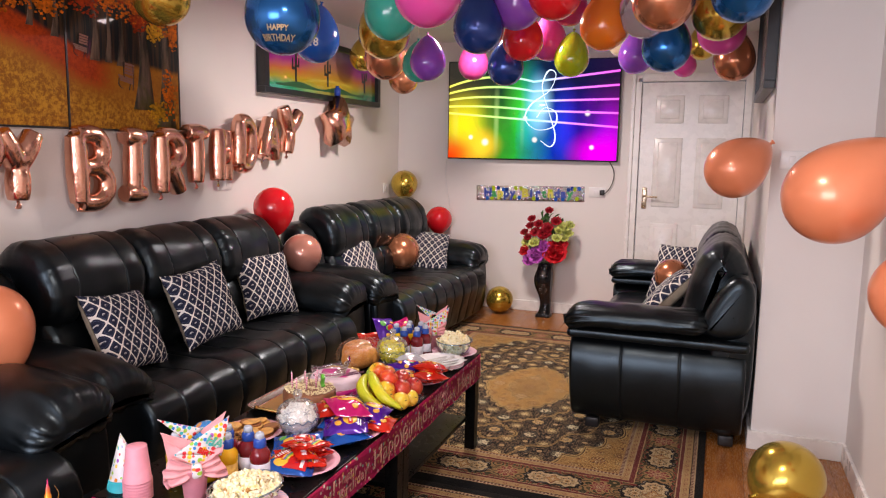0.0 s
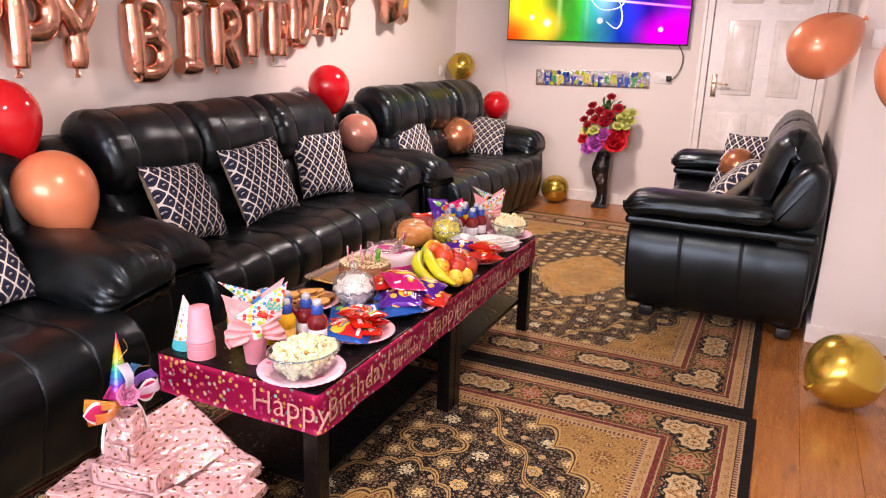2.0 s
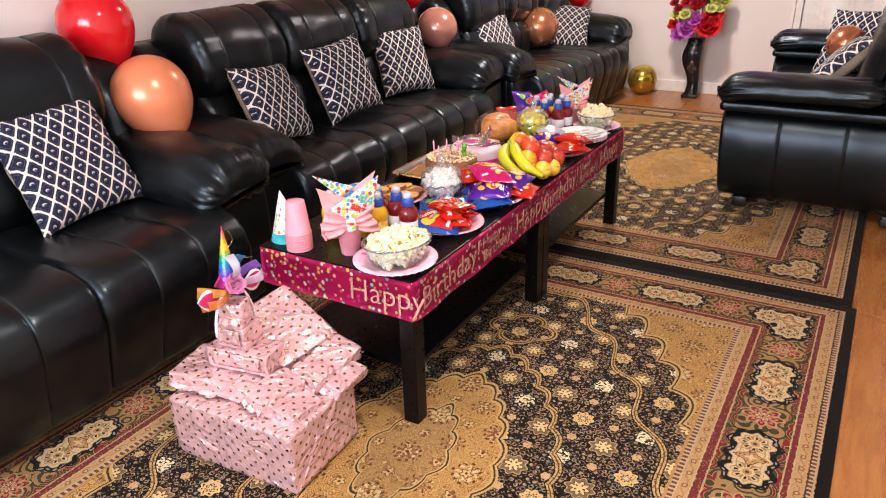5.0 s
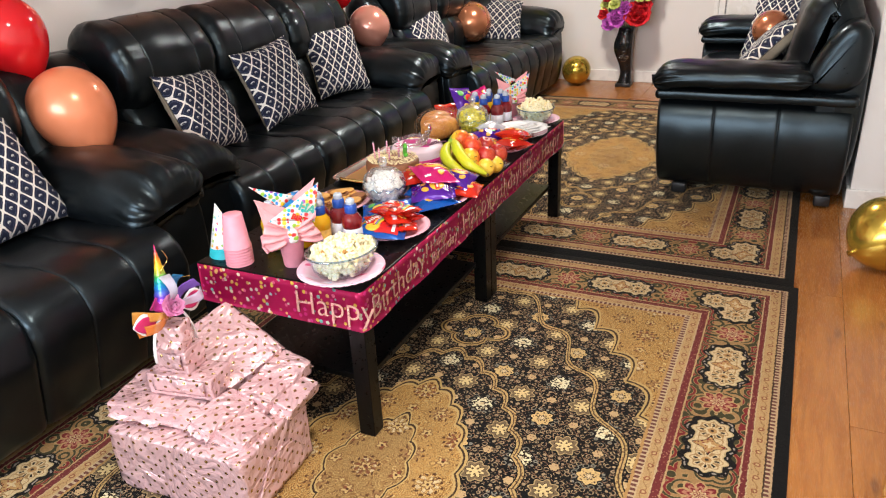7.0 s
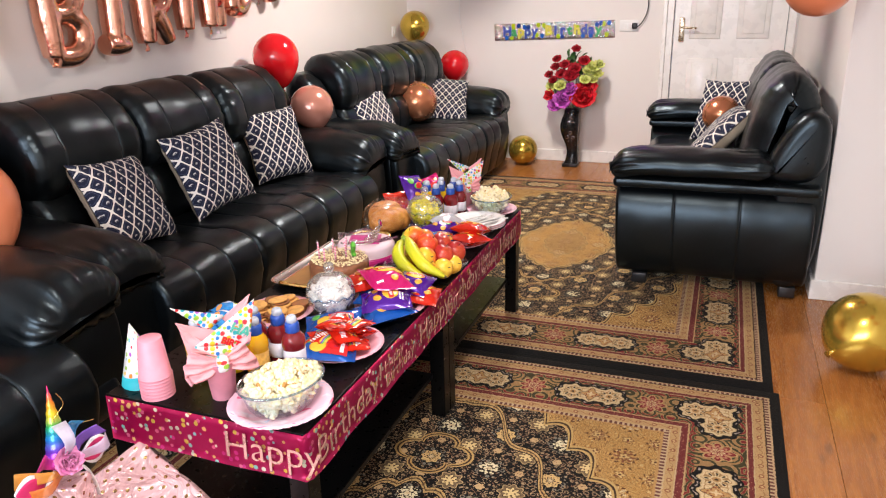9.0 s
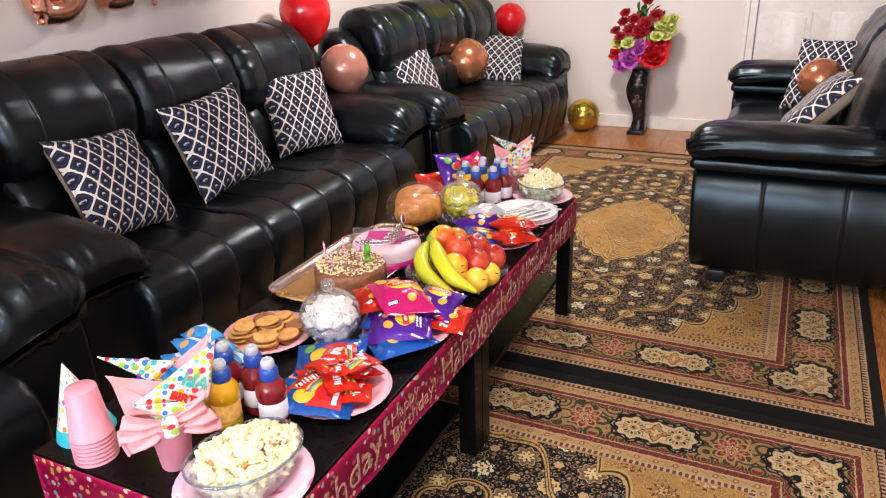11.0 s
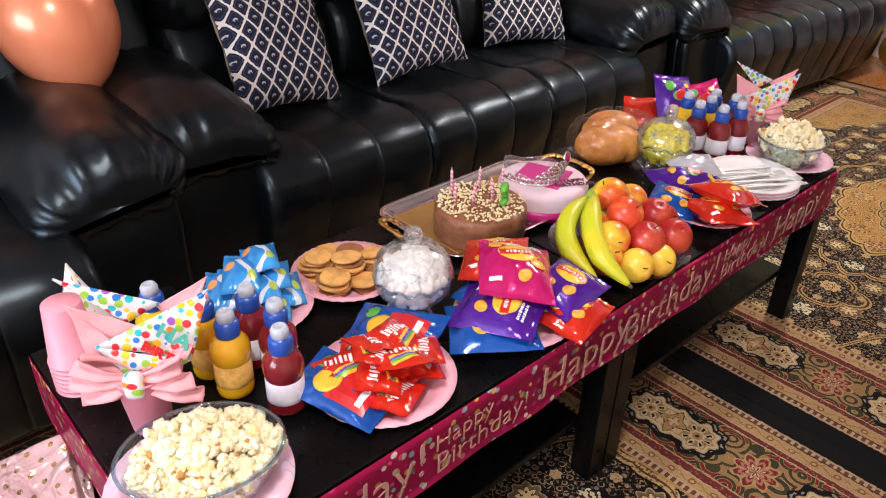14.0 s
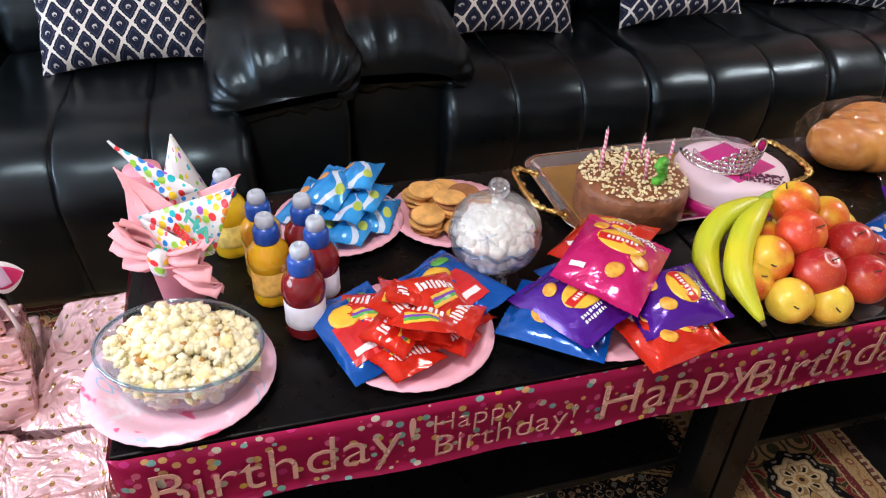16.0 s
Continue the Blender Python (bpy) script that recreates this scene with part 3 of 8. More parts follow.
rug(0.297, -0.115, 1.010, 1.435, 0.013, 0.0, "tan and black Persian-pattern rug on the wooden floor")
rug(0.280, 2.834, 1.010, 1.400, 0.010, -0.032, "tan and black Persian-pattern rug, its end meeting another rug")

# ---- leather seating ----
def recliner(m, seats, label, front=0.92, seed=0.0, group=""):
    """A recliner sofa: back at x = 0, front towards +x, its length along +y."""
    AW = 0.27
    L = sum(seats) + 2 * AW - 0.06
    s = thing("recliner_sofa", m, label, "sofa", group)
    part("base", bolster([(0.10, 0.06), (0.10, 0.36), (front - 0.10, 0.36), (front - 0.1, 0.06)], L - 0.1, lambda a, p, q: (p, 0.05 + a, q), 12, 0.03, wrinkle=0.0), LEATHER, s)
    part("back_shell", bolster([(0.0, 0.06), (0.0, 0.90), (0.06, 0.95), (0.17, 0.93), (0.24, 0.5), (0.24, 0.06)], L - 0.16, lambda a, p, q: (p, 0.08 + a, q), 20, 0.05, seed=seed), LEATHER, s)
    y = AW - 0.03
    for k, w in enumerate(seats):
        f = front
        pr = [(0.22, 0.28), (0.22, 0.44), (0.40, 0.475), (0.62, 0.465), (f - 0.13, 0.485), (f - 0.02, 0.45), (f + 0.02, 0.36), (f - 0.005, 0.25), (f - 0.03, 0.14), (f - 0.05, 0.055), (0.6, 0.05)]
        part("seat", bolster(pr, w + 0.012, lambda a, p, q, y=y: (p, y - 0.006 + a, q), 34, 0.030, [w * 0.33, w * 0.66], 0.0036, 0.0034, 0.005, 0.007, 0.004, seed + k * 3.1), LEATHER, s)
        top = [(0.05, 0.70), (0.03, 0.94), (0.09, 1.03), (0.20, 1.045), (0.31, 0.985), (0.37, 0.88), (0.375, 0.77), (0.33, 0.69), (0.2, 0.66)]
        hw = w - 0.004
        part("head_cushion", bolster(top, hw, lambda a, p, q, y=y: (p, y + 0.002 + a, q), 44, 0.065, [hw * 0.26, hw * 0.74], 0.0028, 0.0035, 0.004, 0.007, 0.007, seed + 11 + k * 2.3), LEATHER, s)
        low = [(0.12, 0.42), (0.12, 0.72), (0.28, 0.74), (0.36, 0.66), (0.385, 0.55), (0.36, 0.44)]
        part("lumbar_cushion", bolster(low, w, lambda a, p, q, y=y: (p, y + a, q), 30, 0.05, [w * 0.36, w * 0.66], 0.006, 0.006, 0.010, 0.007, 0.009, seed + 23 + k), LEATHER, s)
        y += w
    for yc, sg in ((AW / 2, -1), (L - AW / 2, 1)):
        arm = [(-0.15, 0.50), (-0.168, 0.565), (-0.14, 0.64), (-0.06, 0.672), (0.06, 0.672), (0.14, 0.64), (0.168, 0.565), (0.15, 0.50), (0.0, 0.495)]
        def drop(a, p, q, yc=yc, inner=-sg):
            # the pad rolls over towards the seat and droops at its front
            b = max(0.0, (a - 0.30) / 0.30)
            fi = max(0.0, p * inner / 0.168)
            return (0.22 + a * (0.4 * front + 0.265) / 0.59, yc + p * (1 + 0.04 * b) + inner * 0.022 * fi, q - 0.062 * b * b - 0.055 * fi * fi * (0.35 + 0.65 * min(1.0, a / 0.45)))
        part("arm_pad", bolster(arm, 0.590, drop, 56, 0.062, (), wrinkle=0.008, gather=0.024, seed=seed + yc * 7), LEATHER, s)
        panel = [(-0.130, 0.05), (-0.132, 0.30), (-0.132, 0.55), (0.132, 0.55), (0.132, 0.30), (0.130, 0.05)]
        part("arm_panel", bolster(panel, 0.4 * front + 0.385, lambda a, p, q, yc=yc: (0.06 + a + 0.03 * math.sin(math.pi * min(1, max(0, q / 0.6))) * (a / front), yc + p, q), 20, 0.020, [0.4 * front + 0.335], 0.003, 0.003, wrinkle=0.004, seed=seed + yc), LEATHER, s)
        wing = [(0.04, 0.45), (0.02, 0.85), (0.08, 0.95), (0.20, 0.93), (0.30, 0.78), (0.34, 0.6), (0.33, 0.45)]
        part("wing", bolster(wing, 0.2, lambda a, p, q, yc=yc: (p, yc - 0.1 + a, q), 16, 0.07, wrinkle=0.005, gather=0.006, seed=seed + 40 + yc), LEATHER, s)
    return s, L


recliner(pose(-1.545, 0.44, 0.0), [0.56, 0.56, 0.56], "black leather three-seat recliner sofa with channel-stitched seats", 0.87, 1.0, "recliner sofas along the wall")
recliner(pose(-1.50, 2.69, 0.0, 0, 0, -3), [0.51, 0.51, 0.51], "black leather recliner sofa standing in the corner", 0.90, 5.0, "recliner sofas along the wall")
recliner(pose(-1.50, -1.20, 0.0), [0.58, 0.58], "black leather two-seat recliner sofa with wide padded arms", 0.97, 9.0, "recliner sofas along the wall")


def plain_sofa(m, label):
    """A two-seat sofa with panelled sides, rolled arms and high backs: back at x = 0, front towards +x, length along +y."""
    L, AW, seed = 1.90, 0.24, 3.0
    s = thing("leather_sofa", m, label, "sofa")
    part("base", box(0.04, 0.82, AW - 0.02, L - AW + 0.02, 0.05, 0.30, 0.02), LEATHER, s)
    part("front_rail", bolster([(0.76, 0.05), (0.76, 0.30), (0.84, 0.30), (0.85, 0.05)], L - 2 * AW + 0.04, lambda a, p, q: (p, AW - 0.02 + a, q), 20, 0.02), LEATHER, s)
    w = (L - 2 * AW) / 2
    for k in range(2):
        y = AW + k * w
        part("seat", bolster([(0.2, 0.29), (0.2, 0.43), (0.5, 0.455), (0.8, 0.45), (0.88, 0.40), (0.875, 0.32), (0.8, 0.29)], w - 0.004, lambda a, p, q, y=y: (p, y + 0.002 + a, q), 24, 0.05, (), bulge=0.012, wrinkle=0.008, gather=0.008, seed=seed + k), LEATHER, s)
        part("back_cushion", bolster([(0.06, 0.42), (0.03, 0.80), (0.07, 0.95), (0.15, 1.0), (0.24, 0.97), (0.31, 0.84), (0.34, 0.66), (0.38, 0.52), (0.34, 0.43)], w + 0.115, lambda a, p, q, y=y, k=k: (p, y - 0.09 + 0.065 * k + a, q), 34, 0.13, (), bulge=0.0, wrinkle=0.010, gather=0.009, seed=seed + 7 + k), LEATHER, s)
    part("back_shell", bolster([(0.0, 0.05), (-0.0, 0.80), (0.03, 0.84), (0.10, 0.82), (0.22, 0.5), (0.22, 0.05)], L - 0.10, lambda a, p, q: (p, 0.05 + a, q), 20, 0.03, wrinkle=0.004), LEATHER, s)
    for yc, sg in ((AW / 2, -1), (L - AW / 2, 1)):
        part("side_panel", bolster([(-0.105, 0.05), (-0.115, 0.49), (0.115, 0.49), (0.105, 0.05)], 0.84, lambda a, p, q, yc=yc: (0.03 + a * (1.0 + 0.05 * q), yc + p, q), 60, 0.018, [0.3, 0.58], 0.0035, 0.005, 0.0, 0.003, 0.0, seed + yc), LEATHER, s)
        part("piping_roll", bolster([(-0.12, 0.488), (-0.128, 0.515), (-0.12, 0.545), (0.12, 0.545), (0.128, 0.515), (0.12, 0.488)], 0.88, lambda a, p, q, yc=yc: (0.02 + a, yc + p, q), 40, 0.02, wrinkle=0.004, seed=seed + 3 + yc), LEATHER, s)
        part("arm_pad", bolster([(-0.12, 0.545), (-0.145, 0.59), (-0.12, 0.645), (-0.04, 0.665), (0.04, 0.665), (0.12, 0.645), (0.145, 0.59), (0.12, 0.545)], 0.72, lambda a, p, q, yc=yc: (0.205 + a, yc + p, q - 0.03 * max(0.0, (a - 0.5) / 0.22) ** 2), 50, 0.08, (), wrinkle=0.006, gather=0.022, seed=seed + 9 + yc), LEATHER, s)
        part("wing", bolster([(0.02, 0.54), (0.0, 0.78), (0.05, 0.86), (0.14, 0.84), (0.24, 0.66), (0.26, 0.54)], 0.2, lambda a, p, q, yc=yc: (p, yc - 0.1 + a, q), 14, 0.05, wrinkle=0.004, seed=seed + 15 + yc), LEATHER, s)
    for fx in (0.1, 0.76):
        for fy in (0.1, L - 0.1):
            part("foot", box(fx - 0.035, fx + 0.035, fy - 0.035, fy + 0.035, 0.0, 0.052, 0.006), BLACK_PLASTIC, s)
    return s


plain_sofa(pose(1.515, 4.12, 0.012, 0, 0, 180), "black leather two-seat sofa with rolled arms and panelled sides")

# ---- coffee tables with a foil banner ----
def coffee_table(y, label):
    t = thing("coffee_table", pose(0, y, 0.012), label, "table", "coffee tables pushed together")
    part("tabletop", box(-0.275, 0.275, 0.0, 0.903, 0.42, 0.468, 0.0025), BLACK_WOOD, t, smooth=False)
    part("shelf", box(-0.235, 0.235, 0.05, 0.853, 0.145, 0.163, 0.002), BLACK_WOOD, t, smooth=False)
    leg = None
    for lx in (-0.25, 0.25):
        for ly in (0.025, 0.878):
            b = box(lx - 0.0249, lx + 0.0249, ly - 0.0249, ly + 0.0249, 0.0, 0.4195, 0.002)
            part("leg", b, BLACK_WOOD, t, smooth=False)
    return t


coffee_table(0.0, "black coffee table with a lower shelf, covered in party food")
coffee_table(0.908, "black coffee table with a lower shelf, pushed against another")
TT = 0.4805

# ---- throw cushions ----
def ikat_mat():
    m = Mat("navy_ikat_cotton", 0.85, Specular_IOR_Level=0.2)
    x, y, z = m.xyz()
    j = m.noise(210, 2, stretch=(0.25, 1, 1)) - 0.5
    u, v = x / 0.0275 + j * 0.26, y / 0.037 + j * 0.08
    a, b = (u + v + 40.0) * 0.5, (u - v + 40.0) * 0.5
    la, lb = a.fract() - 0.5, b.fract() - 0.5
    ex, ey = la + lb, la - lb
    navy, white = (0.013, 0.016, 0.036), (0.74, 0.70, 0.63)
    # rounded lozenges in a white net, each with a ringed eye
    r = ex.abs() ** 1.12 + ey.abs() ** 1.12
    col = m.mix(r.gt(0.80), navy, white)
    col = m.mix((r - 0.58).abs().lt(0.03), col, (0.06, 0.07, 0.115))
    eye = (ex * ex * 1.2 + ey * ey * 2.6).sqrt()
    col = m.mix(eye.lt(0.225), col, (0.48, 0.46, 0.44))
    col = m.mix(((ex - 0.02) ** 2.0 * 1.6 + (ey + 0.06) ** 2.0 * 5.0).sqrt().lt(0.165), col, navy)
    m.set("Base Color", col)
    m.bump(m.noise(600, 2), 0.001, 0.5)
    return m.m


IKAT = ikat_mat()
LINEN = plain("beige_linen", (0.55, 0.44, 0.31), 0.9, vary=0.1, scale=300, bump=0.001)


def throw_cushion(c, u, v, seed, label, size=0.40, thick=0.062):
    """A square scatter cushion with pointed corners; u to its right, v up its face."""
    u, v = Vector(u).normalized(), Vector(v)
    v = (v - u * v.dot(u)).normalized()
    w = u.cross(v)
    m = Matrix(((u.x, v.x, w.x, c[0]), (u.y, v.y, w.y, c[1]), (u.z, v.z, w.z, c[2]), (0, 0, 0, 1)))
    t = thing("throw_cushion", m, label, "cushion", "patterned throw cushions")
    h = size / 2
    def face(sign):
        def fn(a, b):
            p, q = 2 * a - 1, 2 * b - 1
            pull = 1 - 0.085 * (1 - q * q) * abs(p) ** 2
            pulq = 1 - 0.085 * (1 - p * p) * abs(q) ** 2
            fat = ((1 - p ** 4) * (1 - q ** 4)) ** 0.55
            lump = 0.010 * noise.noise(Vector((p * 1.6 + seed, q * 1.6, seed))) * fat
            edge = 0.006 * noise.noise(Vector((p * 7 + seed, q * 7, 2)))
            return (h * p * pull + edge, h * q * pulq + edge * 0.5, sign * (thick * fat + lump + 0.002))
        bm = sheet(24, 24, fn)
        if sign < 0:
            bmesh.ops.reverse_faces(bm, faces=bm.faces)
        return bm
    part("front_cover", face(1), IKAT, t)
    part("back_cover", face(-1), LINEN, t, "plain beige back cover")
    return t


NAVY = "navy and white ikat throw cushion"
throw_cushion((-1.060, -0.065, 0.655), (0.0, 0.40, 0.02), (-0.17, 0.10, 0.30), 1, NAVY + " on the leather seat", 0.41)
throw_cushion((-1.085, 0.968, 0.642), (-0.02, 0.33, -0.03), (-0.16, 0.0, 0.29), 2, NAVY + " on the leather seat", 0.372)
throw_cushion((-1.07, 1.475, 0.665), (0.03, 0.34, 0.03), (-0.136, -0.02, 0.326), 3, NAVY + " on the leather seat", 0.385)
throw_cushion((-1.12, 2.09, 0.655), (0.09, 0.33, -0.01), (-0.122, 0.05, 0.323), 4, NAVY + " against the sofa arm", 0.38)
throw_cushion((-1.10, 3.20, 0.635), (0.10, 0.32, -0.03), (-0.17, 0.05, 0.30), 5, NAVY + " against the sofa arm", 0.38)
throw_cushion((-1.00, 4.25, 0.600), (0.36, 0.14, -0.04), (-0.12, 0.24, 0.24), 6, NAVY + " in the sofa corner", 0.42)
throw_cushion((1.10, 3.62, 0.665), (0.30, -0.14, 0.02), (0.10, 0.14, 0.30), 7, NAVY + " standing against the sofa arm", 0.40)
throw_cushion((1.055, 2.98, 0.62), (0.02, -0.36, 0.03), (0.24, 0.04, 0.26), 8, NAVY + " slumped against the sofa back", 0.41)

# ---- balloons ----
def latex(name, c, rough=0.16, metal=0.0, shine=0.5):
    m = Mat(name, rough, metal, Coat_Weight=shine * 0.6, Coat_Roughness=0.08)
    n = m.noise(7, 3)
    m.set("Base Color", m.mix(n, tuple(v * 0.92 for v in c), tuple(min(1, v * 1.06) for v in c)))
    if not metal:
        m.b.inputs["Subsurface Weight"].default_value = 0.3
        m.b.inputs["Subsurface Scale"].default_value = 0.05
        m.b.inputs["Transmission Weight"].default_value = 0.08
    return m.m


LATEX = {
    "gold": latex("gold_chrome_latex", (0.62, 0.43, 0.06), 0.2, 0.8),
    "copper": latex("copper_chrome_latex", (0.60, 0.23, 0.11), 0.2, 0.7),
    "bright_blue": latex("blue_chrome_latex", (0.01, 0.14, 0.42), 0.2, 0.7),
    "navy": latex("pearl_navy_latex", (0.01, 0.05, 0.26), 0.2, 0.35),
    "blue": latex("blue_latex", (0.01, 0.10, 0.45)),
    "teal": latex("teal_latex", (0.03, 0.42, 0.32)),
    "pink": latex("pink_latex", (0.75, 0.08, 0.36)),
    "magenta": latex("magenta_latex", (0.55, 0.03, 0.18)),
    "purple": latex("purple_latex", (0.29, 0.08, 0.55)),
    "red": latex("red_latex", (0.74, 0.012, 0.018), 0.12),
    "lime": latex("lime_latex", (0.42, 0.55, 0.01)),
    "orange": latex("orange_latex", (0.82, 0.20, 0.01)),
    "cream": latex("cream_latex", (0.7, 0.55, 0.35)),
    "peach": latex("rose_gold_pearl_latex", (0.84, 0.27, 0.125), 0.28, 0.2),
    "dusky": latex("dusky_rose_pearl_latex", (0.60, 0.26, 0.19), 0.2, 0.35),
    "clear": latex("clear_latex", (0.85, 0.8, 0.85), 0.08),
}
LATEX["clear"].node_tree.nodes["Principled BSDF"].inputs["Transmission Weight"].default_value = 0.9
STRING = plain("white_string", (0.75, 0.72, 0.68), 0.8)
PRINT = plain("gold_print", (0.8, 0.62, 0.35), 0.3, 0.7)


def balloon(colour, c, d, knot, long=1.12, hang=None, label="", group="", tie=None):
    """A blown latex balloon; knot is the way its neck points. hang: height of the ceiling it hangs from."""
    ob = thing("balloon", I4, label or f"{colour.replace('_', ' ')} latex balloon on a white string", "balloon", group)
    k = Vector(knot).normalized()
    turn = Vector((0, 0, 1)).rotation_difference(k).to_matrix().to_4x4()
    ob.matrix_basis = Matrix.Translation(c) @ turn
    r = d / 2
    pr = []
    for i in range(25):
        a = math.pi * i / 24
        z = -math.cos(a)
        rad = math.sin(a)
        if z > 0:
            rad *= 1 - (0.30 + 0.5 * max(0.0, long - 1.3)) * z ** 2.0
            z *= long + 0.12
        pr.append((max(rad, 0.0) * r, z * r))
    tip = pr[-1][1]
    pr[-1] = (0.035 * r, tip)
    pr += [(0.05 * r, tip + 0.03 * r), (0.0, tip + 0.035 * r)]
    skin = part("body", lathe(pr, 32), LATEX[colour], ob)
    part("knot", lathe([(0.0, tip - 0.01 * r), (0.06 * r, tip + 0.02 * r), (0.055 * r, tip + 0.05 * r), (0.03 * r, tip + 0.07 * r), (0.085 * r, tip + 0.13 * r), (0.09 * r, tip + 0.14 * r), (0.02 * r, tip + 0.10 * r), (0.0, tip + 0.1 * r)], 12), LATEX[colour], ob)
    if hang:
        part("string", tube([(0, 0, tip + 0.1 * r), (0.004, 0, (hang - c[2] + tip) / 2), (0, 0, hang - c[2])], 0.0014, 5), STRING, ob)
    if tie:
        end = ob.matrix_basis.inverted() @ Vector(tie)
        part("string", tube([(0, 0, tip + 0.1 * r), end * 0.5 + Vector((0, 0.004, (tip + 0.1 * r) / 2)), end], 0.0014, 5), STRING, ob)
    return ob


CEIL = "balloons hanging from the ceiling"
hung = {}
for n, (col, x, y, z, d) in enumerate([
        ("gold", -1.249, 1.452, 2.15, .27), ("bright_blue", -0.382, 1.153, 1.968, .30), ("blue", -0.863, 2.238, 2.05, .26), ("gold", -0.311, 1.958, 2.025, .26),
        ("teal", -0.164, 1.72, 2.072, .25), ("copper", -0.611, 2.61, 1.983, .25), ("gold", -1.30, 3.68, 2.14, .21), ("pink", 0.189, 1.295, 2.06, .27),
        ("teal", -0.356, 2.52, 1.927, .19), ("purple", -0.259, 2.42, 1.931, .20), ("copper", -1.05, 3.88, 1.99, .23), ("navy", 0.149, 2.066, 2.046, .25),
        ("pink", -0.408, 3.668, 2.06, .22), ("purple", 0.317, 2.148, 2.165, .25), ("red", 0.263, 2.496, 2.043, .22), ("navy", 0.102, 2.733, 1.929, .21),
        ("pink", 0.282, 3.046, 2.106, .22), ("red", 0.55, 1.95, 2.17, .25), ("magenta", 0.46, 2.75, 2.25, .20), ("lime", 0.43, 3.014, 2.001, .21),
        ("orange", 0.7, 2.461, 2.095, .25), ("cream", 0.675, 3.50, 2.17, .22), ("copper", 1.03, 1.93, 2.11, .27), ("clear", 0.901, 2.436, 2.15, .26),
        ("purple", 0.766, 3.372, 2.052, .22), ("bright_blue", 1.007, 2.56, 1.99, .25), ("gold", 1.255, 2.545, 2.148, .27), ("pink", 1.267, 2.80, 2.10, .25),
        ("gold", 1.13, 4.25, 2.22, .20), ("copper", 1.344, 3.479, 2.023, .25), ("bright_blue", 1.35, 2.10, 2.16, .27), ("pink", 1.0, 4.55, 2.12, .18)]):
    rnd = random.Random(n)
    hung[n] = balloon(col, (x, y, z), d, (rnd.uniform(-0.12, 0.12), rnd.uniform(-0.12, 0.12), 1), 1.34 + rnd.uniform(0, 0.18), ZC, "", CEIL)
for n, lines in ((1, (("HAPPY", 0.030, -0.062), ("BIRTHDAY", 0.034, -0.098))), (2, (("18", 0.06, -0.03),))):
    b = hung[n]
    r = b.children[0].dimensions.x / 2
    eye = Vector((1.3, -1.5, 1.5)) - b.matrix_basis.translation
    yaw = math.degrees(math.atan2(eye.x, -eye.y)) - 8
    for text, size, z in lines:
        bm = words(text, size, I4, 0.0, bold=0.001)
        bmesh.ops.triangulate(bm, faces=bm.faces)
        bmesh.ops.subdivide_edges(bm, edges=[e for e in bm.edges if e.calc_length() > 0.02], cuts=2)
        for v in bm.verts:
            a, zz = v.co.x / r, v.co.y + z
            rad = math.sqrt(max(0.0, (r * 1.01) ** 2 - zz * zz))
            v.co = Vector((rad * math.sin(a), -rad * math.cos(a), zz))
        moved(bm, b.matrix_basis.to_3x3().inverted().to_4x4() @ pose(0, 0, 0, 0, 0, yaw))
        part("print", bm, PRINT if n == 1 else STRING, b, "metallic printed lettering", smooth=False)

balloon("peach", (1.365, 2.13, 1.385), 0.262, (0.75, 0.35, 0.60), 1.38, label="rose-gold pearl balloon fixed to the wall corner", tie=(1.531, 2.352, 1.60))
balloon("peach", (1.632, 1.04, 1.332), 0.295, (0.75, 0.1, 0.70), 1.5, label="rose-gold pearl balloon fixed to the wall", tie=(1.951, 1.10, 1.62))
balloon("peach", (1.825, 0.80, 1.085), 0.24, (0.4, 0.1, 0.8), 1.2, label="rose-gold pearl balloon hanging by the wall", tie=(1.951, 0.82, 1.36))
balloon("red", (-1.39, 0.38, 1.045), 0.28, (0.25, 0.1, -1), 1.28, label="red latex balloon behind the sofa arms")
balloon("peach", (-1.165, 0.400, 0.785), 0.300, (0.5, 0.05, -0.75), 1.2, label="rose-gold pearl balloon wedged between the sofa arms")
balloon("red", (-1.37, 2.555, 1.062), 0.26, (0.15, 0, -1), 1.28, label="red latex balloon between the sofa backs")
balloon("dusky", (-1.17, 2.57, 0.775), 0.252, (0.1, 0.2, -1), 1.02, label="dusky rose pearl balloon on the sofa arm")
balloon("copper", (-1.06, 3.89, 0.628), 0.303, (-0.5, 0.4, -0.6), 1.0, label="copper chrome balloon on the sofa seat")
balloon("gold", (-1.42, 4.76, 1.13), 0.25, (0, 0, -1), 1.05, label="gold chrome balloon in the corner above the sofa")
balloon("red", (-1.09, 4.81, 0.81), 0.245, (0, 0, -1), 1.0, label="red latex balloon behind the sofa arm")
balloon("gold", (-0.477, 4.766, 0.124), 0.244, (-0.5, 0.6, 0.3), 1.0, label="gold chrome balloon on the floor by the sofa")
balloon("gold", (1.635, 1.675, 0.1500), 0.300, (-0.65, -0.6, -0.25), 1.0, label="gold chrome balloon on the wooden floor")
balloon("gold", (1.66, 0.14, 0.135), 0.27, (0.5, -0.6, 0.3), 1.0, label="gold chrome balloon on the wooden floor")
balloon("copper", (1.06, 3.33, 0.685), 0.21, (0.7, 0.4, -0.5), 1.0, label="copper chrome balloon between the cushions")

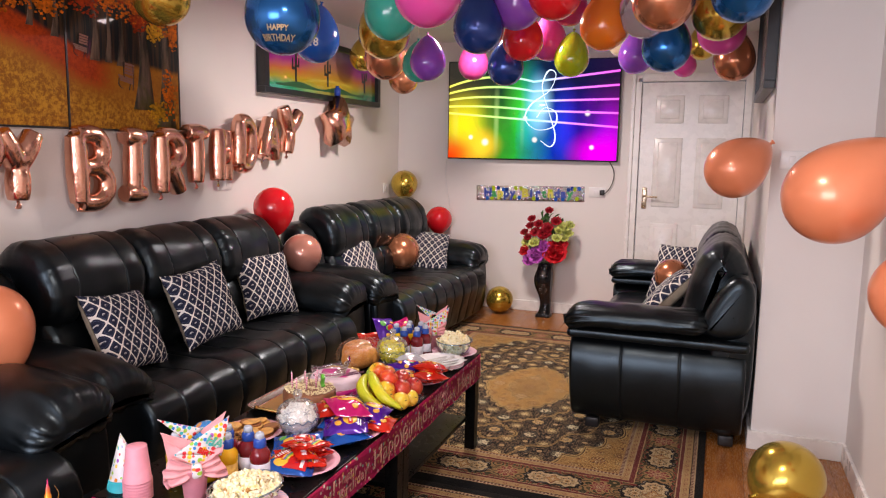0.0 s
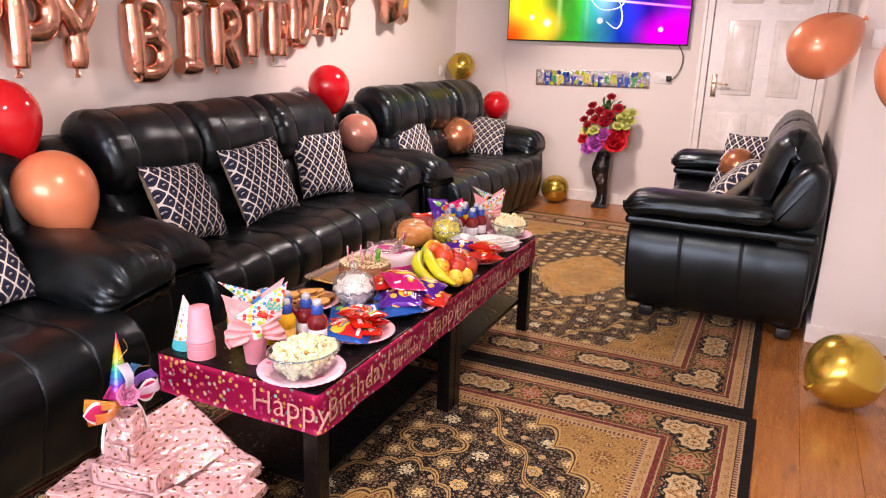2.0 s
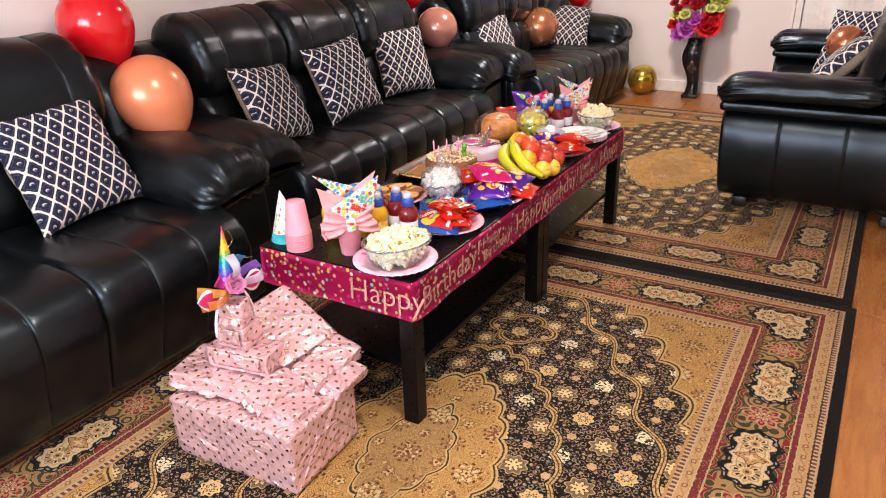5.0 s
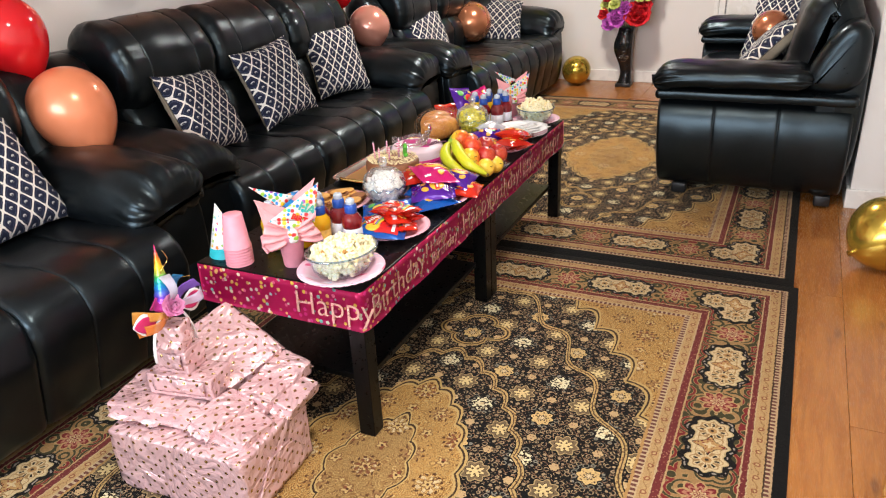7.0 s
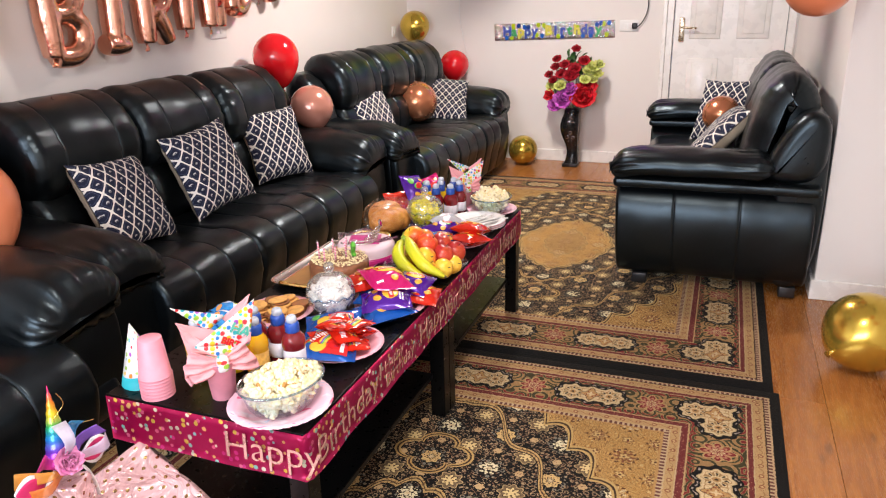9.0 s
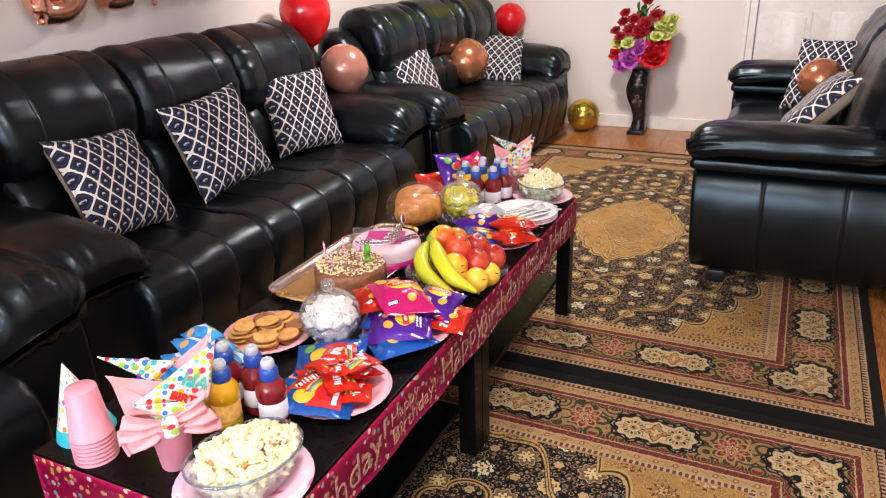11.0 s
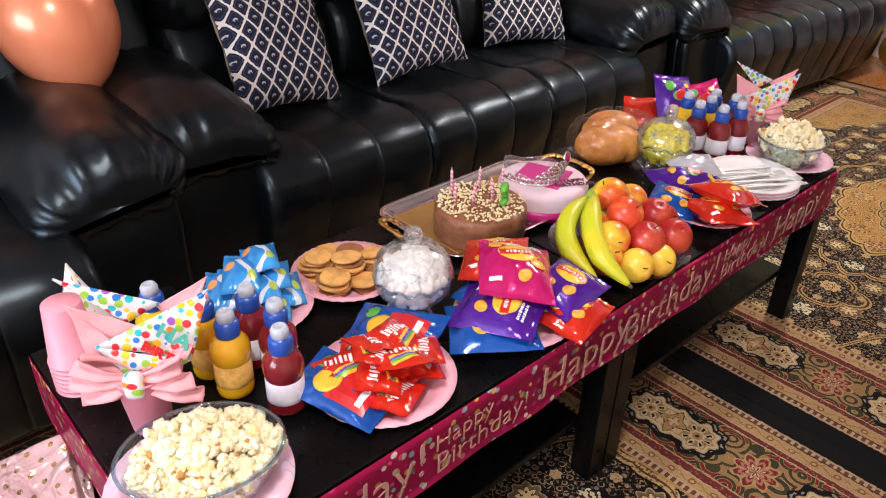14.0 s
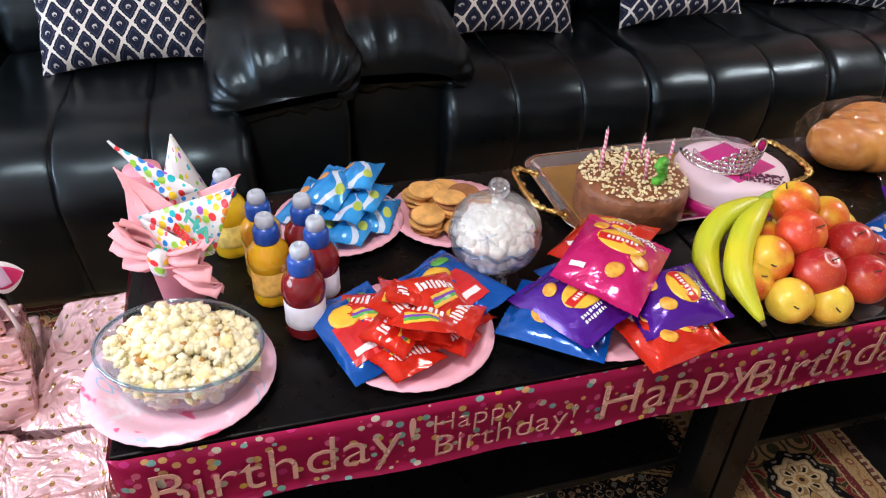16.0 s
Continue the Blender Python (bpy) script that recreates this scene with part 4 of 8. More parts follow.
# ---- foil letters on a string ----
def foil_mat():
    m = Mat("rose_gold_foil", 0.22, 1.0)
    a = m.noise(26, 3, 0.6, distort=0.8)
    m.set("Base Color", m.mix(a, (0.76, 0.37, 0.25), (0.86, 0.50, 0.37)))
    m.bump(a, 0.012, 0.2)
    return m.m


FOIL = foil_mat()
STROKES = {
    "H": [[(-.5, 1), (-.5, 0)], [(.5, 1), (.5, 0)], [(-.5, .5), (.5, .5)]],
    "A": [[(-.55, 0), (0, 1)], [(.55, 0), (0, 1)], [(-.3, .35), (.3, .35)]],
    "P": [[(-.45, 0), (-.45, 1)], [(-.45, 1), (.15, 1), (.45, .85), (.45, .62), (.15, .47), (-.45, .47)]],
    "Y": [[(-.55, 1), (0, .5)], [(.55, 1), (0, .5)], [(0, .5), (0, 0)]],
    "B": [[(-.45, 0), (-.45, 1)], [(-.45, 1), (.15, 1), (.42, .87), (.42, .66), (.1, .53), (-.4, .53)], [(.1, .53), (.5, .38), (.5, .14), (.15, 0), (-.45, 0)]],
    "I": [[(0, 0), (0, 1)], [(-.4, 1), (.4, 1)], [(-.4, 0), (.4, 0)]],
    "R": [[(-.45, 0), (-.45, 1)], [(-.45, 1), (.15, 1), (.45, .85), (.45, .64), (.15, .5), (-.45, .5)], [(0, .5), (.5, 0)]],
    "T": [[(0, 0), (0, 1)], [(-.55, 1), (.55, 1)]],
    "D": [[(-.45, 0), (-.45, 1)], [(-.45, 1), (.1, 1), (.48, .75), (.48, .25), (.1, 0), (-.45, 0)]],
}


def foil_letter(ch, y, top, yaw, roll, h=0.385, w=0.255, x=-1.51):
    t = thing("letter_balloon", pose(x, y, top - h, 0, 0, 90 + yaw) @ pose(0, 0, 0, 0, roll, 0), "rose-gold foil letter balloon hung on a string", "letter balloon", "foil letter garland")
    R = 0.050
    bms = []
    for st in STROKES[ch]:
        pts = [(px * w * 0.68, 0, 0.55 * R + pz * (h - 1.1 * R)) for px, pz in st]
        line = smooth_line(pts, 6) if len(pts) > 2 else [Vector(pts[0]).lerp(Vector(pts[1]), k / 8) for k in range(9)]
        rad = [R * (0.92 + 0.16 * math.sin(math.pi * k / (len(line) - 1)) + 0.05 * noise.noise(Vector((k * 1.3, y * 5, 0)))) for k in range(len(line))]
        bms.append(tube(line, rad, 12, flat=0.95))
    ob = part("letter", join(*bms), FOIL, t)
    rm = ob.modifiers.new("fuse", "REMESH")
    rm.mode, rm.voxel_size, rm.use_smooth_shade = "VOXEL", 0.007, True
    sm = ob.modifiers.new("soften", "SMOOTH")
    sm.factor, sm.iterations = 0.6, 5
    part("tail", sheet(6, 6, lambda a, b: ((-0.075 if ch in "BRDHPA" else 0.0) + (a - 0.5) * (0.012 + 0.020 * b), 0.004 * math.sin(b * 9 + a * 5), -0.044 * b + 0.034), 0.001), FOIL, t)
    return t


TOPS = [("H", -0.12, 1.68, 0, 0, 0.36), ("A", 0.14, 1.62, 0, 0, 0.36), ("P", 0.40, 1.57, 5, 0, 0.36), ("P", 0.64, 1.54, 0, 2, 0.36), ("Y", 0.835, 1.52, 4, 2, 0.345), ("B", 1.232, 1.52, 0, -2, 0.375), ("I", 1.498, 1.518, 0, 2, 0.345), ("R", 1.765, 1.525, 4, 0, 0.36), ("T", 1.985, 1.551, 6, 0, 0.34), ("H", 2.215, 1.575, 22, 2, 0.36), ("D", 2.435, 1.63, 10, 4, 0.33), ("A", 2.700, 1.665, 8, 6, 0.32), ("Y", 2.925, 1.74, -4, 10, 0.36)]
for ch, y, top, yaw, roll, tall in TOPS:
    foil_letter(ch, y, top, yaw, roll, tall, 0.235)
tagged(part("garland_string", tube(smooth_line([(-1.535, -0.3, 1.70)] + [(-1.53, y, top - 0.01) for _, y, top, _, _, _ in TOPS] + [(-1.56, 3.16, 1.77)], 4), 0.0016, 5), STRING), "thin white string holding the foil letters", "string")

# star-shaped foil balloon
star = thing("star_balloon", pose(-1.48, 3.60, 1.635, 0, 0, 95) @ Matrix.Scale(1.16, 4), "rose-gold star-shaped foil balloon on the wall", "star balloon")
bm = bmesh.new()
ring = [Vector((math.sin(math.pi * k / 5) * (0.19 if k % 2 == 0 else 0.115), 0, math.cos(math.pi * k / 5) * (0.19 if k % 2 == 0 else 0.115))) for k in range(10)]
for sg in (-1, 1):
    levels = []
    for f in (1.0, 0.85, 0.6, 0.3):
        levels.append([bm.verts.new((p.x * f, sg * 0.085 * math.sqrt(max(0.0, 1 - f ** 3)), p.z * f)) for p in ring])
    mid = bm.verts.new((0, sg * 0.085, 0))
    for a, b in zip(levels, levels[1:]):
        for k in range(10):
            bm.faces.new((a[k], a[(k + 1) % 10], b[(k + 1) % 10], b[k]))
    for k in range(10):
        bm.faces.new((levels[-1][k], levels[-1][(k + 1) % 10], mid))
bmesh.ops.remove_doubles(bm, verts=bm.verts, dist=1e-4)
bmesh.ops.recalc_face_normals(bm, faces=bm.faces)
part("star", bm, FOIL, star)
part("ribbon", join(tube([(0, 0, 0.18), (0.004, 0, 0.23)], 0.022, 8), tube([(0, 0, 0.225), (0.0, 0, 0.245)], 0.012, 8)), plain("blue_ribbon", (0.01, 0.05, 0.3), 0.3), star, "small blue ribbon")

# ---- wall-mounted television ----
def screen_mat():
    m = Mat("television_picture", 0.1, Specular_IOR_Level=0.2)
    x, y, z = m.xyz()
    u, v = x / 1.52 + 0.5, z / 0.85 + 0.5
    n = m.noise(3.2, 3)
    hue = m.ramp(u + (n - 0.5) * 0.12, [(0.0, (0.80, 0.66, 0.0)), (0.16, (0.70, 0.72, 0.0)), (0.3, (0.06, 0.48, 0.0)), (0.43, (0.0, 0.66, 0.03)), (0.53, (0.0, 0.42, 0.62)), (0.64, (0.0, 0.05, 0.75)), (0.8, (0.05, 0.0, 0.55)), (1.0, (0.42, 0.0, 0.50))])
    def glow(cu, cv, su, sv):
        return 1.0 - (((u - cu) / su) ** 2.0 + ((v - cv) / sv) ** 2.0).sqrt().step(0.0, 1.0)
    # dark towards the top, with soft pools of light
    lit = (1.0 - v.step(0.30, 0.85, 0.0, 0.93)) * (0.10 + n * 0.55)
    lit = lit.max(glow(0.10, 0.35, 0.26, 0.45) * 0.95).max(glow(0.47, 0.45, 0.20, 0.7) * 0.8).max(glow(0.70, 0.30, 0.16, 0.6) * 0.8).max(glow(0.95, 0.2, 0.18, 0.6))
    col = m.mix(lit, (0.002, 0.004, 0.015), hue)
    col = m.mix(glow(0.20, 0.14, 0.16, 0.24) * 0.9, col, (1.0, 0.62, 0.02))
    col = m.mix((1.0 - u.step(0.0, 0.22)) * (1.0 - v.step(0.0, 0.30)), col, (0.75, 0.04, 0.0))
    col = m.mix(glow(0.90, 0.06, 0.22, 0.30) * 0.9, col, (0.80, 0.0, 0.72))
    col = m.mix(glow(0.55, 0.55, 0.10, 0.40) * 0.75, col, (0.35, 0.80, 1.0))
    for cu, cv, r in ((0.14, 0.22, 0.02), (0.23, 0.17, 0.03), (0.53, 0.20, 0.022), (0.83, 0.47, 0.022), (0.86, 0.13, 0.018), (0.47, 0.42, 0.02)):
        col = m.mix(glow(cu, cv, r, r * 1.8), col, (1.0, 0.95, 0.75))
    streak = (((u * 46.0).sin() + (u * 29.0).sin()) * 0.5).step(0.55, 0.95) * glow(0.3, 0.4, 0.35, 0.45)
    col = m.mix(streak * 0.45, col, (0.55, 0.85, 0.25))
    lines = None
    for k in range(5):
        # five staves that arch out of the left side and spread to the right
        rise = 0.58 + 0.055 * (k - 2)
        dist = (v - rise - (u - 0.02) * (0.085 * (k - 2) + 0.03) - (1.0 - (u * 3.2 - 0.65) ** 2.0).max(0.0) * 0.045 * (k * 0.6)).abs()
        g = 1.0 - dist.step(0.002, 0.016)
        lines = g if lines is None else lines.max(g)
    col = m.mix(lines, col, m.ramp(u, [(0.0, (1.0, 1.0, 0.10)), (0.35, (0.45, 1.0, 0.25)), (0.55, (0.45, 0.95, 1.0)), (0.75, (0.8, 0.25, 1.0)), (1.0, (1.0, 0.12, 0.85))]))
    m.set("Base Color", (0.004, 0.004, 0.005))
    m.set("Emission Color", col)
    m.b.inputs["Emission Strength"].default_value = 2.1
    return m.m


tv = thing("television", pose(-0.285, 4.91, 1.805), "large flat television mounted on the wall, showing a rainbow music picture", "television")
part("casing", box(-0.77, 0.77, 0.004, 0.04, -0.436, 0.436, 0.004), BLACK_PLASTIC, tv)
part("wall_mount", box(-0.3, 0.3, 0.04, 0.068, -0.2, 0.2, 0.004), BLACK_PLASTIC, tv)
part("screen", box(-0.76, 0.76, 0.0, 0.0035, -0.424, 0.428), screen_mat(), tv, "glowing rainbow picture with a stave of notes")
GLOW = Mat("clef_glow", 0.4)
GLOW.set("Base Color", (0.02, 0.02, 0.02)).set("Emission Color", (0.75, 0.95, 1.0))
GLOW.b.inputs["Emission Strength"].default_value = 1.8
clef = smooth_line([(0.0, -0.24), (0.07, -0.29), (0.10, -0.2), (0.05, 0.0), (0.0, 0.2), (0.04, 0.33), (0.09, 0.3), (0.05, 0.17), (-0.07, 0.06), (-0.11, -0.06), (-0.03, -0.15), (0.09, -0.12), (0.10, -0.01), (0.02, 0.03), (-0.03, -0.05)], 6)
part("clef", tube([(0.10 + p.x * 1.3, -0.001, p.y * 1.05 - 0.01) for p in clef], [0.012 + 0.016 * math.sin(k * 0.16) ** 2 for k in range(len(clef))], 6, flat=0.2), GLOW.m, tv, "glowing treble clef")
part("cable", tube(smooth_line([(0.70, 0.03, -0.43), (0.74, 0.05, -0.52), (0.73, 0.05, -0.62), (0.68, 0.045, -0.70), (0.63, 0.04, -0.705)], 6), 0.004, 6), BLACK_PLASTIC, tv, "black power cable")
tagged(part("antenna_cable", tube(smooth_line([(-1.08, 4.965, 1.40), (-1.09, 4.968, 1.2), (-1.06, 4.968, 1.02), (-1.03, 4.968, 0.9)], 6), 0.003, 6), PLASTIC_WHITE), "thin white cable down the wall", "cable")

# sockets and switches
def wall_plate(m, w, label, name, bits):
    t = thing(name, m, label, name.replace("_", " "))
    part("plate", box(-w / 2, w / 2, -0.009, 0.0, -0.043, 0.043, 0.003), PLASTIC_WHITE, t)
    for x in bits:
        part("rocker", box(x - 0.012, x + 0.012, -0.013, -0.008, -0.018, 0.018, 0.002), PLASTIC_WHITE, t)
    return t


s1 = wall_plate(pose(0.318, YF, 1.105), 0.146, "white double wall socket under the television", "wall_socket", (-0.02, 0.01))
part("plug", box(0.025, 0.065, -0.038, -0.009, -0.024, 0.022, 0.006), BLACK_PLASTIC, s1, "black three-pin plug")
wall_plate(pose(1.64, YN, 1.43), 0.146, "white double light switch", "light_switch", (-0.02, 0.02))
wall_plate(pose(XL, 2.33, 1.22, 0, 0, -90) @ pose(0, 0, 0, 0, 0, 180), 0.13, "white wall socket plate", "wall_socket", (-0.02, 0.02))
wall_plate(pose(XL, 4.68, 1.09, 0, 0, 90), 0.086, "small white wall plate", "wall_socket", (0.0,))

# silver birthday banner on the far wall
def holo_mat():
    m = Mat("silver_holographic_foil", 0.2, 0.85)
    v = m.voronoi(60, out="Color")
    m.set("Base Color", m.mix(0.3, (0.75, 0.75, 0.78), v))
    m.bump(m.voronoi(130), 0.006, 0.8)
    return m.m


ban = thing("birthday_banner", pose(-0.287, YF - 0.003, 1.073, 0, -1.2, 0), "silver foil banner with birthday lettering taped to the wall", "banner")
part("foil", sheet(30, 4, lambda u, v: ((u - 0.5) * 0.995, -0.004 - 0.003 * math.sin(u * 31) * v, (v - 0.5) * 0.135), 0.001), holo_mat(), ban)
for n, (ch, cx) in enumerate(zip("Happy Birthday", [-0.385 + 0.058 * k for k in range(14)])):
    if ch == " ":
        continue
    col = [(0.02, 0.05, 0.35), (0.02, 0.3, 0.08), (0.6, 0.55, 0.05), (0.02, 0.05, 0.3)][n % 4]
    part("letter", join(words(ch, 0.105, pose(cx, -0.011, 0, 90, 0, 0), 0.001, bold=0.004)), plain(f"banner_ink_{n % 4}", col, 0.35), ban, "coloured printed letter", smooth=False)
for k in range(22):
    rnd = random.Random(k + 90)
    b = lathe([(0.0, 0.0), (0.016, 0.0), (0.016, 0.0015), (0.0, 0.0015)], 12, 1, 1.2)
    part("spot", moved(b, pose(rnd.uniform(-0.47, 0.47), -0.0085, rnd.choice((-1, 1)) * rnd.uniform(0.02, 0.05), 90, 0, 0)), [LATEX["lime"], LATEX["blue"], LATEX["lime"], LATEX["navy"]][k % 4], ban, smooth=False)

# ---- pictures ----
def autumn_mat():
    m = Mat("autumn_print", 0.5, Coat_Weight=0.05, Specular_IOR_Level=0.12)
    x, y, z = m.xyz()
    n1, n2, n3 = m.noise(9, 5, 0.65), m.noise(60, 5, 0.7), m.noise(2.6, 3)
    ground = m.mix(n2.step(0.4, 0.62), (0.24, 0.085, 0.007), (0.52, 0.24, 0.016))
    bank = (x - 0.05).min(0.0) * -0.33 - 0.06
    fall = z - bank + (n3 - 0.5) * 0.10
    ground = m.mix(fall.step(-0.26, -0.10, 0.0, 0.75), ground, (0.34, 0.12, 0.010))
    ground = m.mix(fall.step(-0.17, -0.07) * (1.0 - x.step(0.0, 0.18)) * 0.95, ground, m.mix(n2.step(0.35, 0.65), (0.44, 0.045, 0.004), (0.26, 0.022, 0.003)))
    ground = m.mix((n1.step(0.52, 0.66) * z.step(-0.40, -0.22, 0.75, 0.0)), ground, (0.14, 0.06, 0.012))
    wood = m.mix(m.noise(7, 4, stretch=(6, 1, 0.4)).step(0.42, 0.6), (0.008, 0.010, 0.010), (0.050, 0.026, 0.012))
    leaf = m.mix(n1.step(0.38, 0.62), (0.10, 0.022, 0.008), (0.66, 0.17, 0.01))
    col = m.mix((z - bank + (n3 - 0.5) * 0.08).step(-0.01, 0.03), ground, wood)
    col = m.mix((z + (n3 - 0.5) * 0.35).step(0.25, 0.31), col, leaf)
    m.set("Base Color", col)
    return m.m


BARK = Mat("painted_bark", 0.5, Specular_IOR_Level=0.12)
kx, ky, kz = BARK.xyz()
furrow = BARK.noise(30, 4, stretch=(1, 1, 0.18))
bark = BARK.mix(furrow.step(0.35, 0.68), (0.030, 0.022, 0.016), (0.15, 0.095, 0.062))
BARK.set("Base Color", BARK.mix((BARK.noise(20, 4) - kz * 0.9).step(0.58, 0.85, 0.0, 0.8), bark, (0.085, 0.070, 0.014)))
BARK = BARK.m
BENCH = plain("painted_bench", (0.24, 0.10, 0.062), 0.5)
IRON = plain("painted_iron", (0.020, 0.012, 0.010), 0.5)
pic = thing("canvas_picture", pose(XL + 0.012, 1.32, 1.90, 0, 0, 90), "two-panel picture of autumn woods with park benches", "picture")
AUT = autumn_mat()
for a, b in ((-1.02, -0.155), (-0.145, 0.60)):
    part("panel", box(a, b, -0.008, 0.012, -0.375, 0.375, 0.003), AUT, pic, smooth=False)
part("edge_trim", join(box(-1.028, 0.608, -0.01, 0.012, -0.384, -0.3755), box(-1.028, 0.608, -0.01, 0.012, 0.3755, 0.384), box(0.6005, 0.608, -0.01, 0.012, -0.375, 0.375), box(-0.1545, -0.1455, -0.011, 0.012, -0.375, 0.375)), BLACK_PLASTIC, pic, smooth=False)
for tx, tw, z0 in ((0.335, 0.125, -0.27), (0.495, 0.125, -0.372), (0.18, 0.045, -0.06), (0.10, 0.035, -0.05), (0.015, 0.050, -0.05), (-0.21, 0.036, 0.03), (-0.34, 0.03, 0.06), (-0.5, 0.06, 0.11), (-0.75, 0.08, 0.19)):
    def trunk(u, v, tx=tx, tw=tw, z0=z0):
        k = tw * (0.5 + 0.75 * (1 - v) ** 5 + 0.08 * math.sin(v * 9))
        return (tx + (u - 0.5) * 2 * k * 0.5 + 0.01 * math.sin(v * 5), -0.0095, z0 + v * (0.373 - z0))
    part("tree", sheet(4, 14, trunk, 0.001), BARK, pic, "painted tree trunk")
for bx, bz, k in ((0.215, -0.125, 1.0), (-0.065, -0.005, 0.8)):
    bench = part("bench", join(*[moved(box(-0.022, 0.042, -0.001, 0.0, z, z + 0.011), pose(0, 0, 0, 0, 7, 0)) for z in (0.028, 0.043, 0.058, 0.073)], *[moved(box(-0.062 + 0.008 * q, 0.040, -0.001, 0.0, 0.006 - 0.010 * q, 0.014 - 0.010 * q), pose(0, 0, 0, 0, 10, 0)) for q in range(3)]), BENCH, pic, "painted park bench", smooth=False, m=pose(bx, -0.0125, bz) @ Matrix.Scale(k, 4))
    for line in ([(-0.055, 0, 0.004), (-0.058, 0, -0.025), (-0.045, 0, -0.040), (-0.030, 0, -0.045)], [(0.020, 0, -0.020), (0.012, 0, -0.050)], [(-0.024, 0, 0.085), (-0.020, 0, 0.01)], [(0.040, 0, 0.075), (0.042, 0, -0.01), (0.036, 0, -0.05)]):
        part("iron_leg", tube(line, 0.0028, 5, flat=0.3), IRON, bench, "painted iron frame of the bench")

LEAFP = [plain("painted_orange_leaves", (0.50, 0.11, 0.004), 0.6, vary=0.6, scale=60, Specular_IOR_Level=0.1), plain("painted_red_leaves", (0.28, 0.030, 0.004), 0.6, vary=0.6, scale=60, Specular_IOR_Level=0.1), plain("painted_yellow_leaves", (0.50, 0.24, 0.008), 0.6, vary=0.6, scale=60, Specular_IOR_Level=0.1)]
rnd = random.Random(91)
for fx, fz, fw, fh, mt in ((0.50, 0.21, 0.10, 0.06, 0), (0.43, 0.14, 0.06, 0.05, 2), (0.36, 0.23, 0.14, 0.07, 0), (0.56, 0.14, 0.04, 0.06, 0), (0.40, 0.30, 0.18, 0.07, 0), (0.30, 0.18, 0.05, 0.05, 1), (0.14, 0.24, 0.14, 0.07, 0), (0.10, 0.29, 0.16, 0.06, 1), (-0.04, 0.22, 0.10, 0.07, 1), (-0.26, 0.18, 0.10, 0.07, 0), (-0.40, 0.26, 0.18, 0.09, 1), (-0.48, 0.16, 0.10, 0.06, 0), (-0.80, 0.22, 0.18, 0.12, 1), (0.43, -0.28, 0.07, 0.05, 2), (0.52, -0.17, 0.05, 0.12, 0)):
    tufts = []
    for _ in range(150):
        q, a = rnd.random() ** 0.8 * rnd.uniform(0.7, 1.4), rnd.uniform(0, 6.28)
        r, ph = rnd.uniform(0.003, 0.010), rnd.uniform(0, 6.28)
        cx, cz = max(-1.0, min(0.585, fx + fw * q * math.cos(a))), max(-0.36, min(0.36, fz + fh * q * math.sin(a)))
        tufts.append(sheet(1, 1, lambda u, v, r=r, ph=ph, cx=cx, cz=cz: Vector((cx + r * 2 * ((u - 0.5) * math.cos(ph) - (v - 0.5) * math.sin(ph)), -0.0112 - 0.0006 * (u + v), cz + r * 1.4 * ((u - 0.5) * math.sin(ph) + (v - 0.5) * math.cos(ph))))))
    part("foliage", join(*tufts), LEAFP[mt], pic, "painted autumn leaves", smooth=False)

neon = thing("framed_picture", pose(XL + 0.035, 3.56, 2.01, 0, 0, 90), "black-framed neon desert sunset picture with cacti", "picture")
NEON = Mat("neon_sunset_print", 0.12, Coat_Weight=0.6)
nx, ny, nz = NEON.xyz()
nn = NEON.noise(3, 3)
sun = 1.0 - ((nx - 0.05) ** 2.0 + ((nz + 0.08) * 1.4) ** 2.0).sqrt().step(0.0, 0.6)
c = NEON.ramp(nz / 0.4 + 0.5 + (nn - 0.5) * 0.2, [(0.0, (0.01, 0.30, 0.25)), (0.18, (0.02, 0.35, 0.12)), (0.3, (0.45, 0.38, 0.02)), (0.45, (0.55, 0.16, 0.05)), (0.6, (0.38, 0.03, 0.25)), (0.85, (0.12, 0.02, 0.28)), (1.0, (0.03, 0.02, 0.12))])
NEON.set("Base Color", NEON.mix(sun * 0.7, c, (0.65, 0.4, 0.03)))
part("print", box(-0.82, 0.82, -0.004, 0.0, -0.17, 0.19), NEON.m, neon, smooth=False)
part("frame", join(box(-0.87, 0.87, -0.035, 0.034, -0.205, -0.165, 0.003), box(-0.87, 0.87, -0.035, 0.034, 0.185, 0.225, 0.003), box(-0.87, -0.82, -0.034, 0.033, -0.164, 0.184), box(0.82, 0.87, -0.034, 0.033, -0.164, 0.184)), BLACK_PLASTIC, neon, smooth=False)
CACT = plain("painted_cactus", (0.008, 0.012, 0.012), 0.4)
for cx, h in ((-0.45, 0.2), (0.0, 0.26), (0.62, 0.16)):
    part("cactus", join(box(cx - 0.012, cx + 0.012, -0.006, -0.0045, -0.1, -0.1 + h, 0.0005), box(cx - 0.05, cx - 0.012, -0.006, -0.0045, -0.02, 0.0), box(cx - 0.05, cx - 0.034, -0.006, -0.0045, 0.0, 0.06), box(cx + 0.012, cx + 0.045, -0.006, -0.0045, 0.0, 0.018), box(cx + 0.03, cx + 0.045, -0.006, -0.0045, 0.018, 0.07)), CACT, neon, "painted cactus", smooth=False)
part("hill", sheet(20, 2, lambda u, v: (-0.7 + 1.3 * u, -0.0055, -0.14 + v * (0.012 + 0.03 * math.sin(u * 7) ** 2)), 0.001), plain("painted_green_hill", (0.015, 0.10, 0.035), 0.4), neon, "painted green hills", smooth=False)

